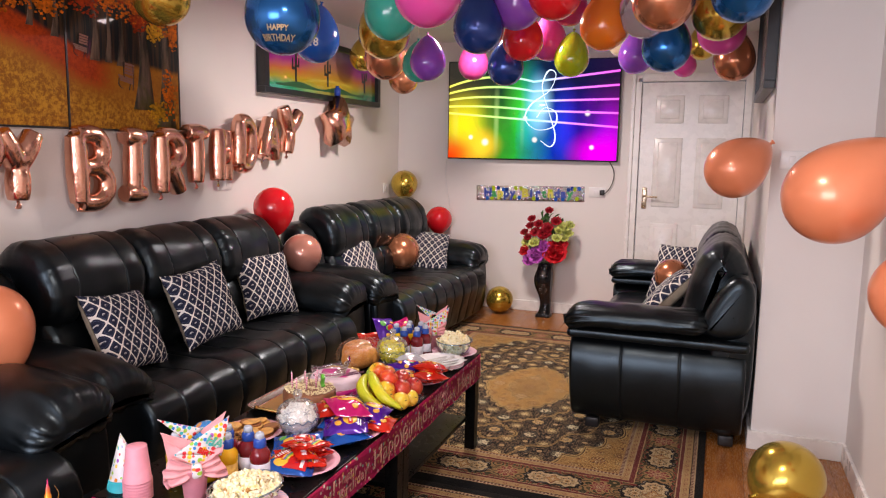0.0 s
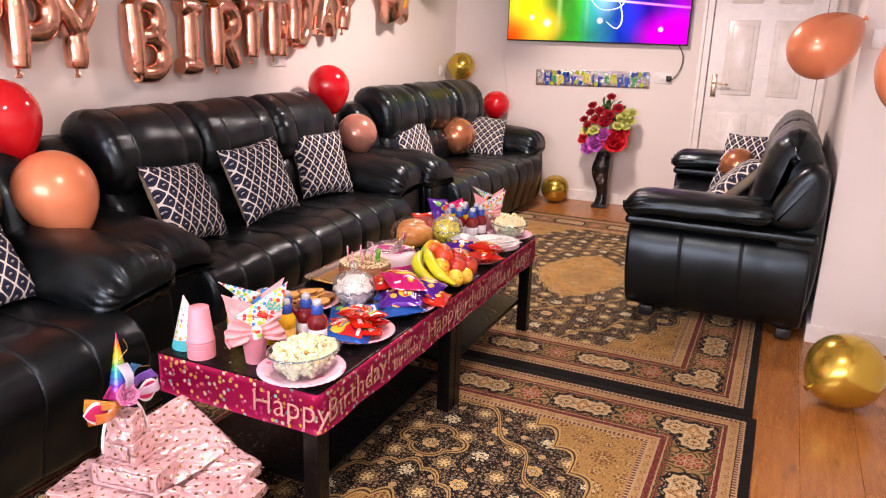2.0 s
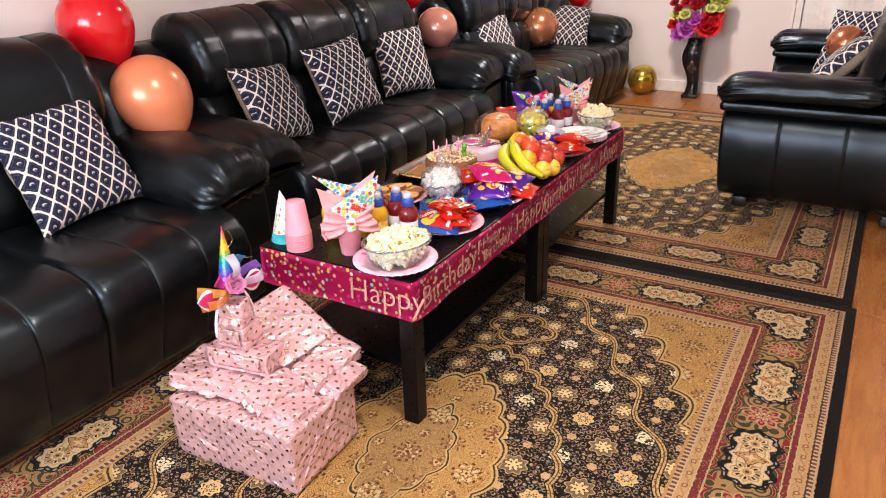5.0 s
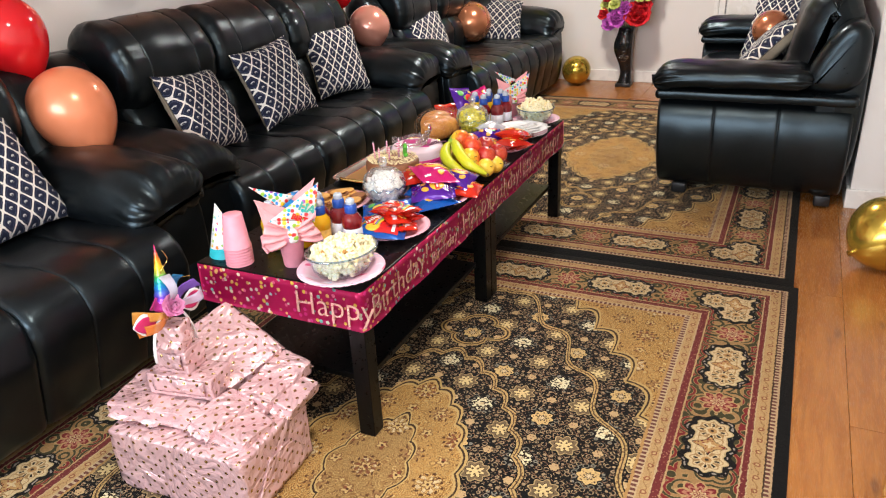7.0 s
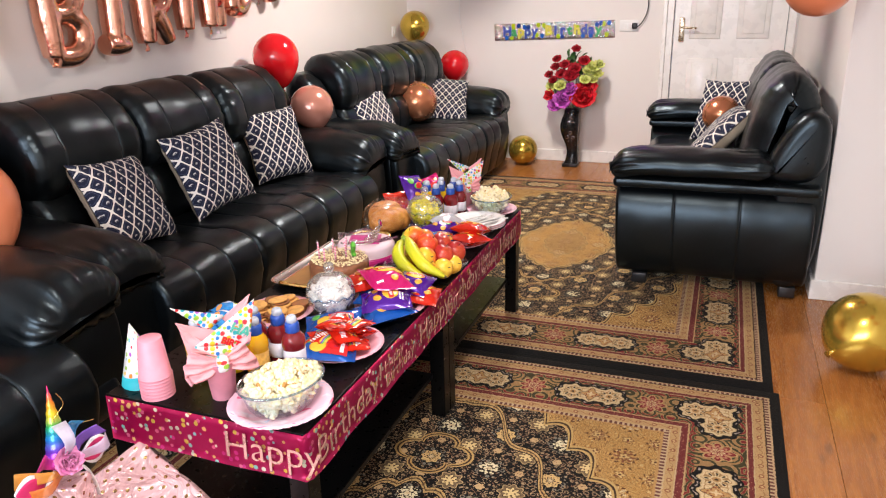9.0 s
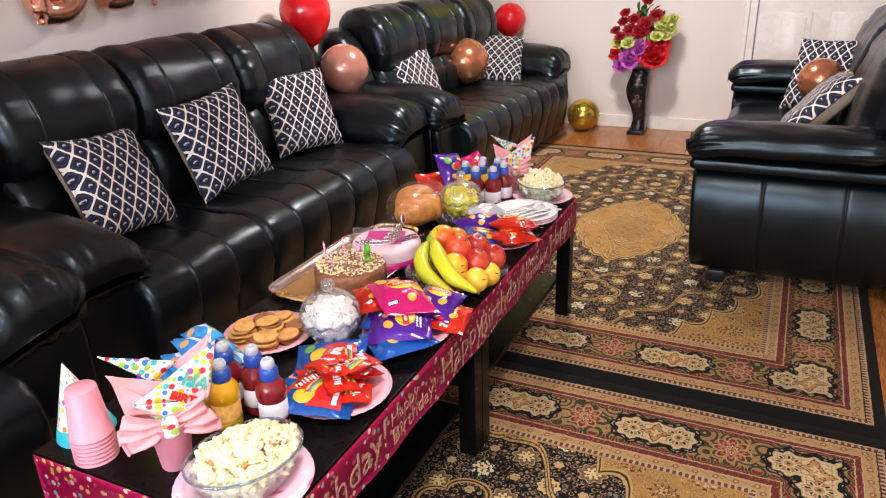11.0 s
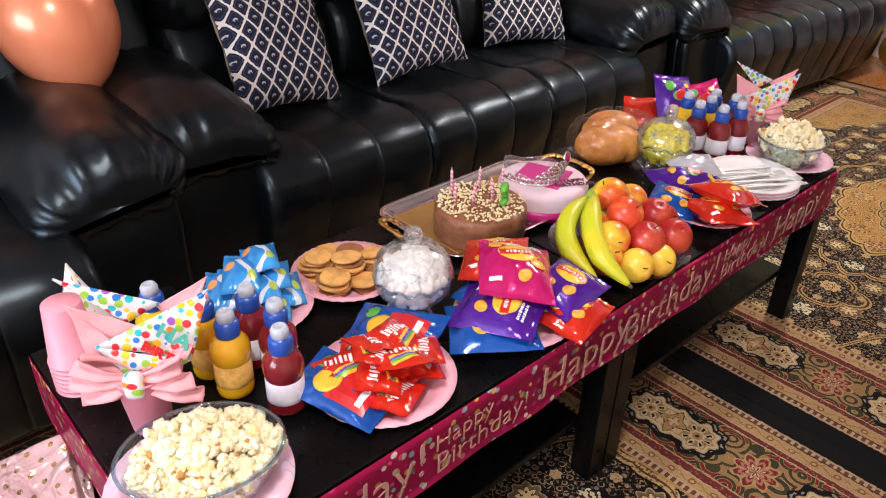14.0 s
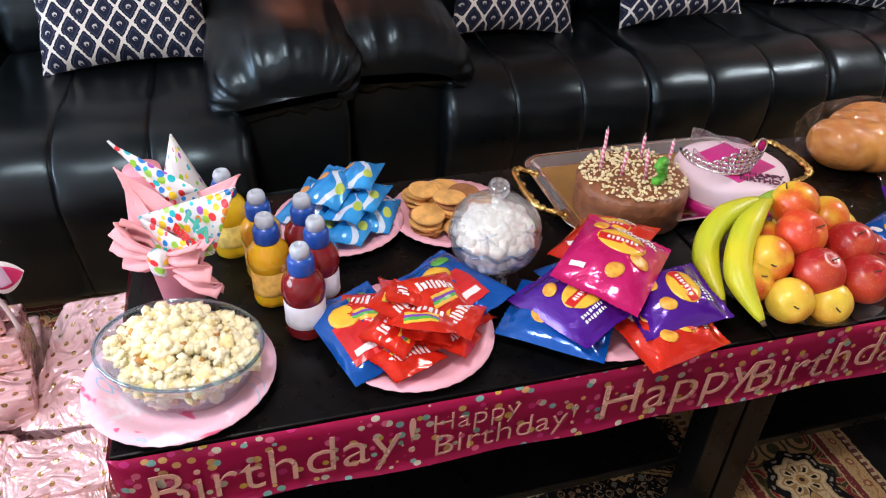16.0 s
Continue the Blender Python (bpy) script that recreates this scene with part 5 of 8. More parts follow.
side_pic = thing("framed_picture", pose(XA - 0.02, 3.0, 2.13, 0, 0, -90), "deep black picture frame hung on the side wall", "picture")
part("frame", join(box(-0.55, 0.55, -0.035, 0.018, -0.36, -0.32, 0.003), box(-0.55, 0.55, -0.035, 0.018, 0.24, 0.28, 0.003), box(-0.55, -0.51, -0.034, 0.017, -0.3195, 0.2395), box(0.51, 0.55, -0.034, 0.017, -0.3195, 0.2395)), BLACK_PLASTIC, side_pic, smooth=False)
part("print", box(-0.51, 0.51, -0.012, 0.0, -0.32, 0.24), plain("dim_print", (0.2, 0.16, 0.14), 0.15, vary=0.4, scale=6), side_pic, smooth=False)
side2 = thing("framed_picture", pose(XR - 0.02, 1.55, 2.2, 0, 0, -90), "dark picture frame high on the wall", "picture")
part("frame", join(box(-0.3, 0.3, -0.02, 0.018, -0.2, -0.16, 0.003), box(-0.3, 0.3, -0.02, 0.018, 0.1, 0.14, 0.003), box(-0.3, -0.26, -0.019, 0.017, -0.1595, 0.0995), box(0.26, 0.3, -0.019, 0.017, -0.1595, 0.0995)), BLACK_PLASTIC, side2, smooth=False)
part("print", box(-0.26, 0.26, -0.008, 0.0, -0.16, 0.1), plain("dark_print", (0.05, 0.045, 0.05), 0.15, vary=0.4, scale=6), side2, smooth=False)

# ---- vase of artificial flowers ----
vase = thing("vase", pose(-0.075, 4.80, 0.0), "tall black square vase with silver rings, on the floor", "vase")
def vase_body():
    bm = bmesh.new()
    rings = []
    for k in range(25):
        z = 0.48 * k / 24
        w = 0.055 + 0.014 * math.cos(z / 0.48 * 2 * math.pi * 1.15 + 1.2) + 0.01 * (z > 0.43) * (z - 0.43) / 0.05
        off = 0.014 * math.sin(z / 0.48 * 2 * math.pi * 1.1)
        rings.append([bm.verts.new((off + sx * w, sy * w, z)) for sx, sy in ((-1, -1), (1, -1), (1, 1), (-1, 1))])
    for a, b in zip(rings, rings[1:]):
        for k in range(4):
            bm.faces.new((a[k], a[(k + 1) % 4], b[(k + 1) % 4], b[k]))
    bm.faces.new(rings[0][::-1])
    bm.faces.new(rings[-1])
    bmesh.ops.bevel(bm, geom=[e for e in bm.edges if len(e.link_faces) == 2 and e.calc_face_angle(0) > 1.0], offset=0.006, segments=2, affect="EDGES")
    return bm
part("body", vase_body(), plain("black_lacquer", (0.012, 0.012, 0.013), 0.22, vary=0.3), vase)
part("foot", box(-0.062, 0.062, -0.062, 0.062, 0.0, 0.03, 0.004), BLACK_PLASTIC, vase)
for dx, dz in ((0.0, 0.40), (-0.018, 0.365), (0.022, 0.362), (0.0, 0.285), (-0.022, 0.25), (0.022, 0.247)):
    part("ring", tube([(dx + 0.012 * math.cos(a * math.pi / 8), -0.066, dz + 0.012 * math.sin(a * math.pi / 8)) for a in range(16)], 0.0025, 6, closed=True), CHROME, vase, "small silver ring")
for dx, dz in ((-0.02, 0.445), (0.02, 0.445), (-0.012, 0.215), (0.012, 0.215)):
    part("stud", lathe([(0, 0), (0.005, 0.001), (0.004, 0.003), (0, 0.004)], 8), CHROME, vase, "small silver stud", m=pose(dx, -0.064, dz, 90, 0, 0))

bouquet = thing("flower_bouquet", pose(-0.075, 4.80, 0.46), "bunch of red, purple and yellow-green artificial flowers in the vase", "flowers")
def petal_head(r, n, rows, seed):
    rnd = random.Random(seed)
    bms = []
    for row in range(rows):
        f = (row + 0.7) / rows
        for k in range(n):
            a = 2 * math.pi * (k + 0.5 * (row % 2)) / n + rnd.uniform(-0.2, 0.2)
            el = math.pi / 2 * (1 - f) * 0.95 + rnd.uniform(-0.15, 0.15)
            def pf(u, v, f=f, ph=rnd.uniform(0, 6)):
                w = (u - 0.5) * 1.1 * math.sin(math.pi * min(1, 0.15 + v * 0.85)) ** 0.7
                return Vector((v * r * (0.5 + 0.5 * f), w * r, r * 0.25 * v * v - r * 0.35 * w * w + r * 0.06 * math.sin(v * 7 + u * 9 + ph)))
            b = sheet(4, 4, pf)
            bms.append(moved(b, Matrix.Rotation(a, 4, "Z") @ Matrix.Rotation(-el, 4, "Y")))
    return join(*bms)
RED_P = plain("red_silk", (0.62, 0.012, 0.02), 0.6, vary=0.4, scale=60)
ROSE_P = plain("dark_red_silk", (0.42, 0.008, 0.02), 0.6, vary=0.4, scale=60)
PURP_P = plain("purple_white_silk", (0.52, 0.10, 0.48), 0.6, vary=0.7, scale=90)
LIME_P = plain("lime_silk", (0.66, 0.70, 0.20), 0.6, vary=0.2, scale=60)
LEAF_P = plain("green_silk_leaf", (0.05, 0.13, 0.03), 0.6, vary=0.4, scale=60)
for n, (x, z, y, r, mt) in enumerate([(0.10, 0.12, -0.10, 0.125, RED_P), (0.13, 0.19, -0.06, 0.085, RED_P), (-0.05, 0.10, -0.11, 0.100, PURP_P), (-0.12, 0.05, -0.08, 0.075, PURP_P), (0.0, 0.17, -0.11, 0.070, PURP_P), (-0.18, 0.12, -0.05, 0.058, RED_P),
        (0.0, 0.28, -0.10, 0.075, ROSE_P), (0.02, 0.33, -0.07, 0.065, ROSE_P), (-0.08, 0.29, -0.08, 0.058, ROSE_P), (-0.14, 0.34, -0.03, 0.048, ROSE_P), (-0.19, 0.28, -0.03, 0.045, ROSE_P), (-0.13, 0.40, -0.02, 0.046, ROSE_P), (0.09, 0.39, -0.05, 0.055, ROSE_P), (0.02, 0.48, -0.02, 0.044, ROSE_P), (-0.06, 0.36, -0.06, 0.052, ROSE_P), (-0.15, 0.24, -0.06, 0.045, ROSE_P),
        (0.15, 0.34, -0.05, 0.066, LIME_P), (0.19, 0.29, -0.03, 0.058, LIME_P), (0.11, 0.25, -0.10, 0.055, LIME_P), (0.20, 0.36, -0.02, 0.052, LIME_P), (-0.08, 0.20, -0.11, 0.062, LIME_P), (0.16, 0.25, -0.06, 0.05, LIME_P), (-0.17, 0.19, -0.02, 0.055, LIME_P), (0.12, 0.31, -0.06, 0.05, LIME_P)]):
    part("flower", petal_head(r, 9, 3, n), mt, bouquet, m=pose(x, y, z, 62, 0, x * 120) if z < 0.2 else pose(x, y, z, 40, 0, x * 150))
leaves = []
for k in range(46):
    rnd = random.Random(k + 7)
    b = sheet(3, 6, lambda u, v: ((u - 0.5) * 0.045 * math.sin(math.pi * v) ** 0.8, v * 0.085, 0.012 * math.sin(v * 3) - abs(u - 0.5) * 0.012))
    leaves.append(moved(b, pose(rnd.uniform(-0.15, 0.15), rnd.uniform(-0.04, 0.04), rnd.uniform(0.08, 0.42), rnd.uniform(20, 110), rnd.uniform(-40, 40), rnd.uniform(0, 360))))
part("leaves", join(*leaves), LEAF_P, bouquet, "green fabric leaves")
part("stems", join(*[tube(smooth_line([(0, 0, -0.1), (x * 0.3, y * 0.4, 0.05), (x, y, z)], 4), 0.003, 5) for x, y, z in ((0.1, -0.06, 0.13), (-0.06, -0.07, 0.1), (-0.13, -0.02, 0.3), (0.0, -0.02, 0.42), (0.13, -0.03, 0.3), (0.04, -0.04, 0.36))]), LEAF_P, bouquet)

# ---- foil banner round the tables ----
def dots_mat(name, base, scale=46.0, size=0.27, foil=0.35, dots=None, rnd=1.0):
    m = Mat(name, 0.28, foil)
    uv = Sock(m.nt, m.tc.outputs["UV"])
    dst = m.voronoi(scale, vec=uv, rnd=rnd)
    key = m.voronoi(scale, vec=uv, out="Color", rnd=rnd)
    sp = m.nt.nodes.new("ShaderNodeSeparateColor")
    m.nt.links.new(key.out, sp.inputs[0])
    k = Sock(m.nt, sp.outputs[0])
    c = m.ramp(k, dots or [(0.0, (0.85, 0.55, 0.2)), (0.25, (0.85, 0.2, 0.35)), (0.45, (0.3, 0.6, 0.55)), (0.6, (0.8, 0.75, 0.6)), (0.8, (0.75, 0.05, 0.3)), (0.9, (0.8, 0.6, 0.1))], "CONSTANT")
    n = m.noise(9, 3)
    ground = m.mix(n, tuple(v * 0.75 for v in base), base)
    m.set("Base Color", m.mix(dst.lt(size), ground, c))
    m.bump(m.noise(28, 4, 0.6), 0.004, 0.35)
    return m.m


def box_uv(bm, off=0.0):
    uv = bm.loops.layers.uv.new("UVMap")
    bm.normal_update()
    for f in bm.faces:
        n = [abs(v) for v in f.normal]
        a = n.index(max(n))
        for l in f.loops:
            p = l.vert.co
            l[uv].uv = Vector(((p.y, p.z), (p.x, p.z), (p.x, p.y))[a]) + Vector((off, off * 0.37))
    return bm


drape = thing("table_banner", pose(0, 0, 0), "magenta foil banner with dots and birthday lettering round the tables", "banner")
def drape_strip(u, v):
    """s runs from the near end's far corner round the corner and along the side."""
    s = -0.548 + u * (0.548 + 1.816)
    z = 0.478 - v * 0.118
    w = 0.0022 * math.sin(s * 23) * v + 0.004 * v * noise.noise(Vector((s * 6, v, 0)))
    if s < 0:
        return Vector((0.2765 + s, -0.0035 - w * 0.8 - 0.002 * v, z))
    return Vector((0.2795 + w + 0.003 * v, s, z))
bm = sheet(160, 5, drape_strip)
uv = bm.loops.layers.uv.new("UVMap")
for f in bm.faces:
    for l in f.loops:
        p = l.vert.co
        l[uv].uv = ((p.y if p.x > 0.2775 else p.x - 0.2765), p.z)
bmesh.ops.solidify(bm, geom=bm.faces[:], thickness=0.0008)
part("foil_strip", bm, dots_mat("magenta_dot_foil", (0.60, 0.010, 0.12), 56.0, 0.33, 0.3), drape)
LETTER = plain("pale_foil_lettering", (0.74, 0.44, 0.38), 0.28, 0.55)
def drape_words(text, s, z, size):
    """Lettering whose middle lies s along the strip."""
    if s > 0:
        m = pose(0.2875, s, z, 90, 0, 90) @ pose(0, 0, 0, 0, 0, 3)
    else:
        m = pose(0.2765 + s, -0.0105, z, 90, 0, 0) @ pose(0, 0, 0, 0, 0, 3)
    part("lettering", words(text, size * 1.08, m, 0.0006, 0.08, 1.0, -0.0009), LETTER, drape, "pale metallic lettering", smooth=False)
for k in range(-1, 3):
    o = 0.84 * k
    for text, s, z, size in (("Happy", 0.755, 0.424, 0.092), ("Birthday!", 1.040, 0.420, 0.088), ("Happy", 1.29, 0.446, 0.045), ("Birthday!", 1.335, 0.404, 0.054)):
        at = s + o
        if -0.5 < at < -0.03 or 0.12 < at < 1.72:
            drape_words(text, at, z, size)

# ---- paper plates, bowls, cups ----
PINK_PAPER = plain("pink_paper", (0.80, 0.42, 0.50), 0.55, vary=0.08, scale=25)
PINK_CUP = plain("pink_cup_paper", (0.80, 0.31, 0.38), 0.45, vary=0.06, scale=40)
WHITE_PAPER = plain("white_paper", (0.80, 0.78, 0.78), 0.6, vary=0.04)
MARBLE = Mat("pink_marbled_paper", 0.5)
tint = MARBLE.mix(MARBLE.noise(14, 3, distort=1.5).step(0.50, 0.66), (0.82, 0.50, 0.60), (0.82, 0.68, 0.76))
tint = MARBLE.mix(MARBLE.noise(9, 2, distort=2.2).step(0.60, 0.64), tint, (0.72, 0.10, 0.22))
MARBLE.set("Base Color", MARBLE.mix((MARBLE.noise(7, 2, distort=2.6) - 0.40).abs().step(0.0, 0.02, 0.8, 0.0), tint, (0.20, 0.50, 0.74)))
MARBLE = MARBLE.m


def plate_bm(r):
    bm = bmesh.new()
    seg = 72
    rings = []
    prof = [(0.0, 0.0), (0.62, 0.0), (0.70, 0.003), (0.80, 0.011), (1.0, 0.016), (1.0, 0.0175), (0.80, 0.0125), (0.69, 0.0045), (0.6, 0.0015), (0.0, 0.0015)]
    for f, z in prof:
        if f == 0:
            rings.append([bm.verts.new((0, 0, z))])
            continue
        rings.append([bm.verts.new((r * f * math.cos(2 * math.pi * k / seg), r * f * math.sin(2 * math.pi * k / seg), z + (0.0016 * (k % 2) if f > 0.72 else 0))) for k in range(seg)])
    for a, b in zip(rings, rings[1:]):
        for k in range(seg):
            j = (k + 1) % seg
            if len(a) == 1:
                bm.faces.new((a[0], b[j], b[k]))
            elif len(b) == 1:
                bm.faces.new((a[k], a[j], b[0]))
            else:
                bm.faces.new((a[k], a[j], b[j], b[k]))
    bmesh.ops.recalc_face_normals(bm, faces=bm.faces)
    return bm


def mesh_thing(name, bm, mat, m, label, category, group="", smooth=True, kind=""):
    return tagged(part(name, bm, mat, smooth=smooth, m=m), label, category, group, kind)


def paper_plate(x, y, r, label, mat=PINK_PAPER, z=TT):
    return mesh_thing("paper_plate", plate_bm(r), mat, pose(x, y, z), label, "plate", "paper plates")


paper_plate(0.168, 0.083, 0.121, "pink marbled paper plate under the popcorn bowl", MARBLE)
paper_plate(-0.145, 0.335, 0.110, "pink paper plate holding blue snack packs")
paper_plate(-0.125, 0.530, 0.108, "pink paper plate holding biscuits")
paper_plate(0.160, 0.392, 0.116, "pink paper plate heaped with sweet packets")
paper_plate(0.178, 0.672, 0.108, "pink paper plate under crisp packets")
paper_plate(0.190, 1.305, 0.095, "pink paper plate under red crisp packets")
paper_plate(0.170, 1.745, 0.108, "pink paper plate under the far popcorn bowl", MARBLE)
for k in range(5):
    paper_plate(0.178, 1.525, 0.112, "pink paper plate in a stack" if k % 2 else "white plastic-coated plate in a stack", PINK_PAPER if k % 2 else WHITE_PAPER, TT + 0.004 * k)

# popcorn
def kernels(n, seed, inside, core):
    """Burst popcorn as one mesh of many lumps."""
    tmpl = bmesh.new()
    bmesh.ops.create_icosphere(tmpl, subdivisions=1, radius=1)
    tv = [v.co.copy() for v in tmpl.verts]
    tmpl.verts.index_update()
    tf = [[v.index for v in f.verts] for f in tmpl.faces]
    tmpl.free()
    rnd = random.Random(seed)
    verts, faces = [], []
    for _ in range(n):
        c = Vector(inside(rnd))
        s = rnd.choice((0.0055, 0.0075, 0.0085, 0.0100)) * rnd.uniform(1.25, 1.65)
        for j in range(7):
            o = Vector((rnd.gauss(0, 1), rnd.gauss(0, 1), rnd.gauss(0, 1))).normalized()
            rr = s * (0.70 if j == 0 else rnd.uniform(0.42, 0.80))
            squash = 0.0 if j == 0 else rnd.uniform(0.1, 0.5)
            side = Vector((rnd.gauss(0, 1), rnd.gauss(0, 1), rnd.gauss(0, 1))).normalized()
            base = len(verts)
            for v in tv:
                w = v * rr * rnd.uniform(0.72, 1.28)
                verts.append(c + o * s * (0.0 if j == 0 else 0.72) + w - side * w.dot(side) * squash)
            faces += [[base + i for i in f] for f in tf]
    bm = bmesh.new()
    vs = [bm.verts.new(v) for v in verts]
    for f in faces:
        bm.faces.new([vs[i] for i in f])
    sx, sy, h = core
    return join(bm, moved(puff(sx * 0.72, sy * 0.72, h * 0.50, 2.2, 8), pose(0, 0, h * 0.60)))


def popcorn_mat():
    m = Mat("popcorn", 0.7)
    n = m.noise(110, 3)
    c = m.mix(n.step(0.48, 0.72), (0.91, 0.83, 0.58), (0.88, 0.68, 0.24))
    c = m.mix(m.island().step(0.78, 1.0, 0.0, 0.6), c, (0.90, 0.70, 0.22))
    c = m.mix(m.island().gt(0.97), c, (0.50, 0.25, 0.06))
    m.set("Base Color", c)
    m.b.inputs["Subsurface Weight"].default_value = 0.05
    m.bump(m.noise(240, 3) + m.voronoi(170) * 0.8, 0.005, 0.5)
    return m.m


POPCORN = popcorn_mat()
BOWLGLASS = glass_mat("bluish_glass", (0.90, 0.96, 0.99), 0.03, 1.7, haze=0.03)
RIMGLASS = glass_mat("thick_rim_glass", (0.62, 0.78, 0.90), 0.04, 1.9, haze=0.16)


def oval_bowl(m, sx, sy, h, label):
    t = thing("glass_bowl", m, label, "bowl", "oval glass bowls")
    outer = [(0.0, 0.0), (0.64, 0.0), (0.73, 0.004), (0.86, h * 0.35), (0.95, h * 0.8), (0.965, h * 0.97), (1.03, h), (1.04, h + 0.003), (0.945, h + 0.003), (0.93, h * 0.8), (0.84, h * 0.36), (0.69, 0.008), (0.0, 0.007)]
    part("bowl", lathe(outer, 56, sx, sy), BOWLGLASS, t, "clear glass bowl")
    part("rim", lathe([(1.0, h + 0.001), (1.045, h + 0.001), (1.05, h + 0.004), (1.03, h + 0.0065), (1.0, h + 0.005), (1.0, h + 0.001)], 56, sx, sy), RIMGLASS, t, "thick bluish glass rim")
    return t


def in_bowl(sx, sy, h):
    def f(rnd):
        a = rnd.uniform(0, 2 * math.pi)
        q = math.sqrt(rnd.random())
        z = rnd.random()
        k = (0.59 + 0.26 * min(1, z * 1.3)) * q
        top = h * 0.95 + 0.036 * (1 - q * q)
        return (sx * k * 1.02 * math.cos(a), sy * k * 1.02 * math.sin(a), 0.012 + z ** 0.75 * (top - 0.012))
    return f


b1 = pose(0.171, 0.090, TT + 0.0025, 0, 0, 68)
oval_bowl(b1, 0.102, 0.081, 0.065, "oval clear glass bowl heaped with popcorn")
mesh_thing("popcorn", kernels(430, 3, in_bowl(0.102, 0.081, 0.065), (0.102, 0.081, 0.065)), POPCORN, b1, "heap of buttery burst popcorn in the glass bowl", "popcorn", kind="stuff")
b2 = pose(0.165, 1.752, TT + 0.0025, 0, 0, 110)
oval_bowl(b2, 0.105, 0.085, 0.064, "oval clear glass bowl heaped with popcorn")
mesh_thing("popcorn", kernels(400, 4, in_bowl(0.105, 0.085, 0.064), (0.105, 0.085, 0.064)), POPCORN, b2, "heap of buttery burst popcorn in the glass bowl", "popcorn", kind="stuff")

# cups
def cup_bm(h=0.098, r0=0.027, r1=0.0375):
    return lathe([(0.0, 0.0), (r0, 0.0), (r0 + 0.0005, 0.001), (r1, h - 0.003), (r1 + 0.0022, h - 0.002), (r1 + 0.0022, h), (r1 - 0.001, h), (r0 - 0.001, 0.003), (0.0, 0.0025)], 32)


for k in range(7):
    mesh_thing("paper_cup", cup_bm(), PINK_CUP, pose(-0.150, 0.042, TT + 0.098 + 0.0085 * k, 180, 0, 0), "pink paper cup upside down in a stack", "cup", "stack of pink cups")

# party hat
def confetti_mat(name, scale=40.0, size=0.3, band=None):
    m = dots_mat(name, (0.80, 0.78, 0.78), scale, size, 0.0, [(0.0, (0.75, 0.03, 0.04)), (0.2, (0.02, 0.2, 0.6)), (0.36, (0.85, 0.55, 0.02)), (0.52, (0.02, 0.45, 0.5)), (0.68, (0.3, 0.55, 0.05)), (0.8, (0.8, 0.25, 0.03)), (0.92, (0.35, 0.08, 0.45))], 0.5)
    return m


CONFETTI = confetti_mat("confetti_dot_paper", 78.0, 0.47)
def uv_wrap(bm, r):
    uv = bm.loops.layers.uv.new("UVMap")
    for f in bm.faces:
        base = math.atan2(f.calc_center_median().y, f.calc_center_median().x)
        for l in f.loops:
            a = math.atan2(l.vert.co.y, l.vert.co.x)
            a += 2 * math.pi * round((base - a) / (2 * math.pi))
            l[uv].uv = (a * r, l.vert.co.z)
    return bm
hat = thing("party_hat", pose(-0.232, 0.088, TT, 2, -5, 0), "white paper party hat with coloured dots and a teal base", "party hat")
part("cone", uv_wrap(lathe([(0.056, 0.0), (0.028, 0.08), (0.001, 0.155), (0.0, 0.155), (0.0, 0.15), (0.055, 0.0005), (0.056, 0.0)], 36), 0.04), confetti_mat("hat_paper", 62.0, 0.33), hat)
part("teal_band", lathe([(0.0566, 0.0), (0.0465, 0.0285), (0.046, 0.0285), (0.0562, 0.0), (0.0566, 0.0)], 36), plain("teal_paper", (0.02, 0.45, 0.52), 0.5), hat, "teal printed band")
part("elastic", tube(smooth_line([(0.056, 0, 0.002), (0.075, -0.02, 0.03), (0.07, -0.03, 0.004), (0.09, -0.03, 0.002)], 6), 0.0007, 5), GOLD, hat, "thin elastic cord")

# cup with bow and folded napkins
NAPKIN = plain("pink_napkin", (0.80, 0.36, 0.38), 0.75, vary=0.06, scale=60, bump=0.0008)
def napkin_tri(p0, p1, p2, mat, seed, name, parent, folds=0.004, label=""):
    """A folded paper triangle with soft waves."""
    a, b, c = Vector(p0), Vector(p1), Vector(p2)
    n = (b - a).cross(c - a).normalized()
    def fn(u, v):
        p = a.lerp(b, u).lerp(c, v) if v < 0.999 else c
        return p + n * folds * noise.noise(Vector((u * 3 + seed, v * 3, seed)))
    bm = sheet(10, 10, fn)
    bmesh.ops.remove_doubles(bm, verts=bm.verts, dist=1e-5)
    uv = bm.loops.layers.uv.new("UVMap")
    e1 = (b - a).normalized()
    e2 = n.cross(e1)
    for f in bm.faces:
        for l in f.loops:
            l[uv].uv = ((l.vert.co - a).dot(e1), (l.vert.co - a).dot(e2))
    bmesh.ops.solidify(bm, geom=bm.faces[:], thickness=0.0012)
    return part(name, bm, mat, parent, label)


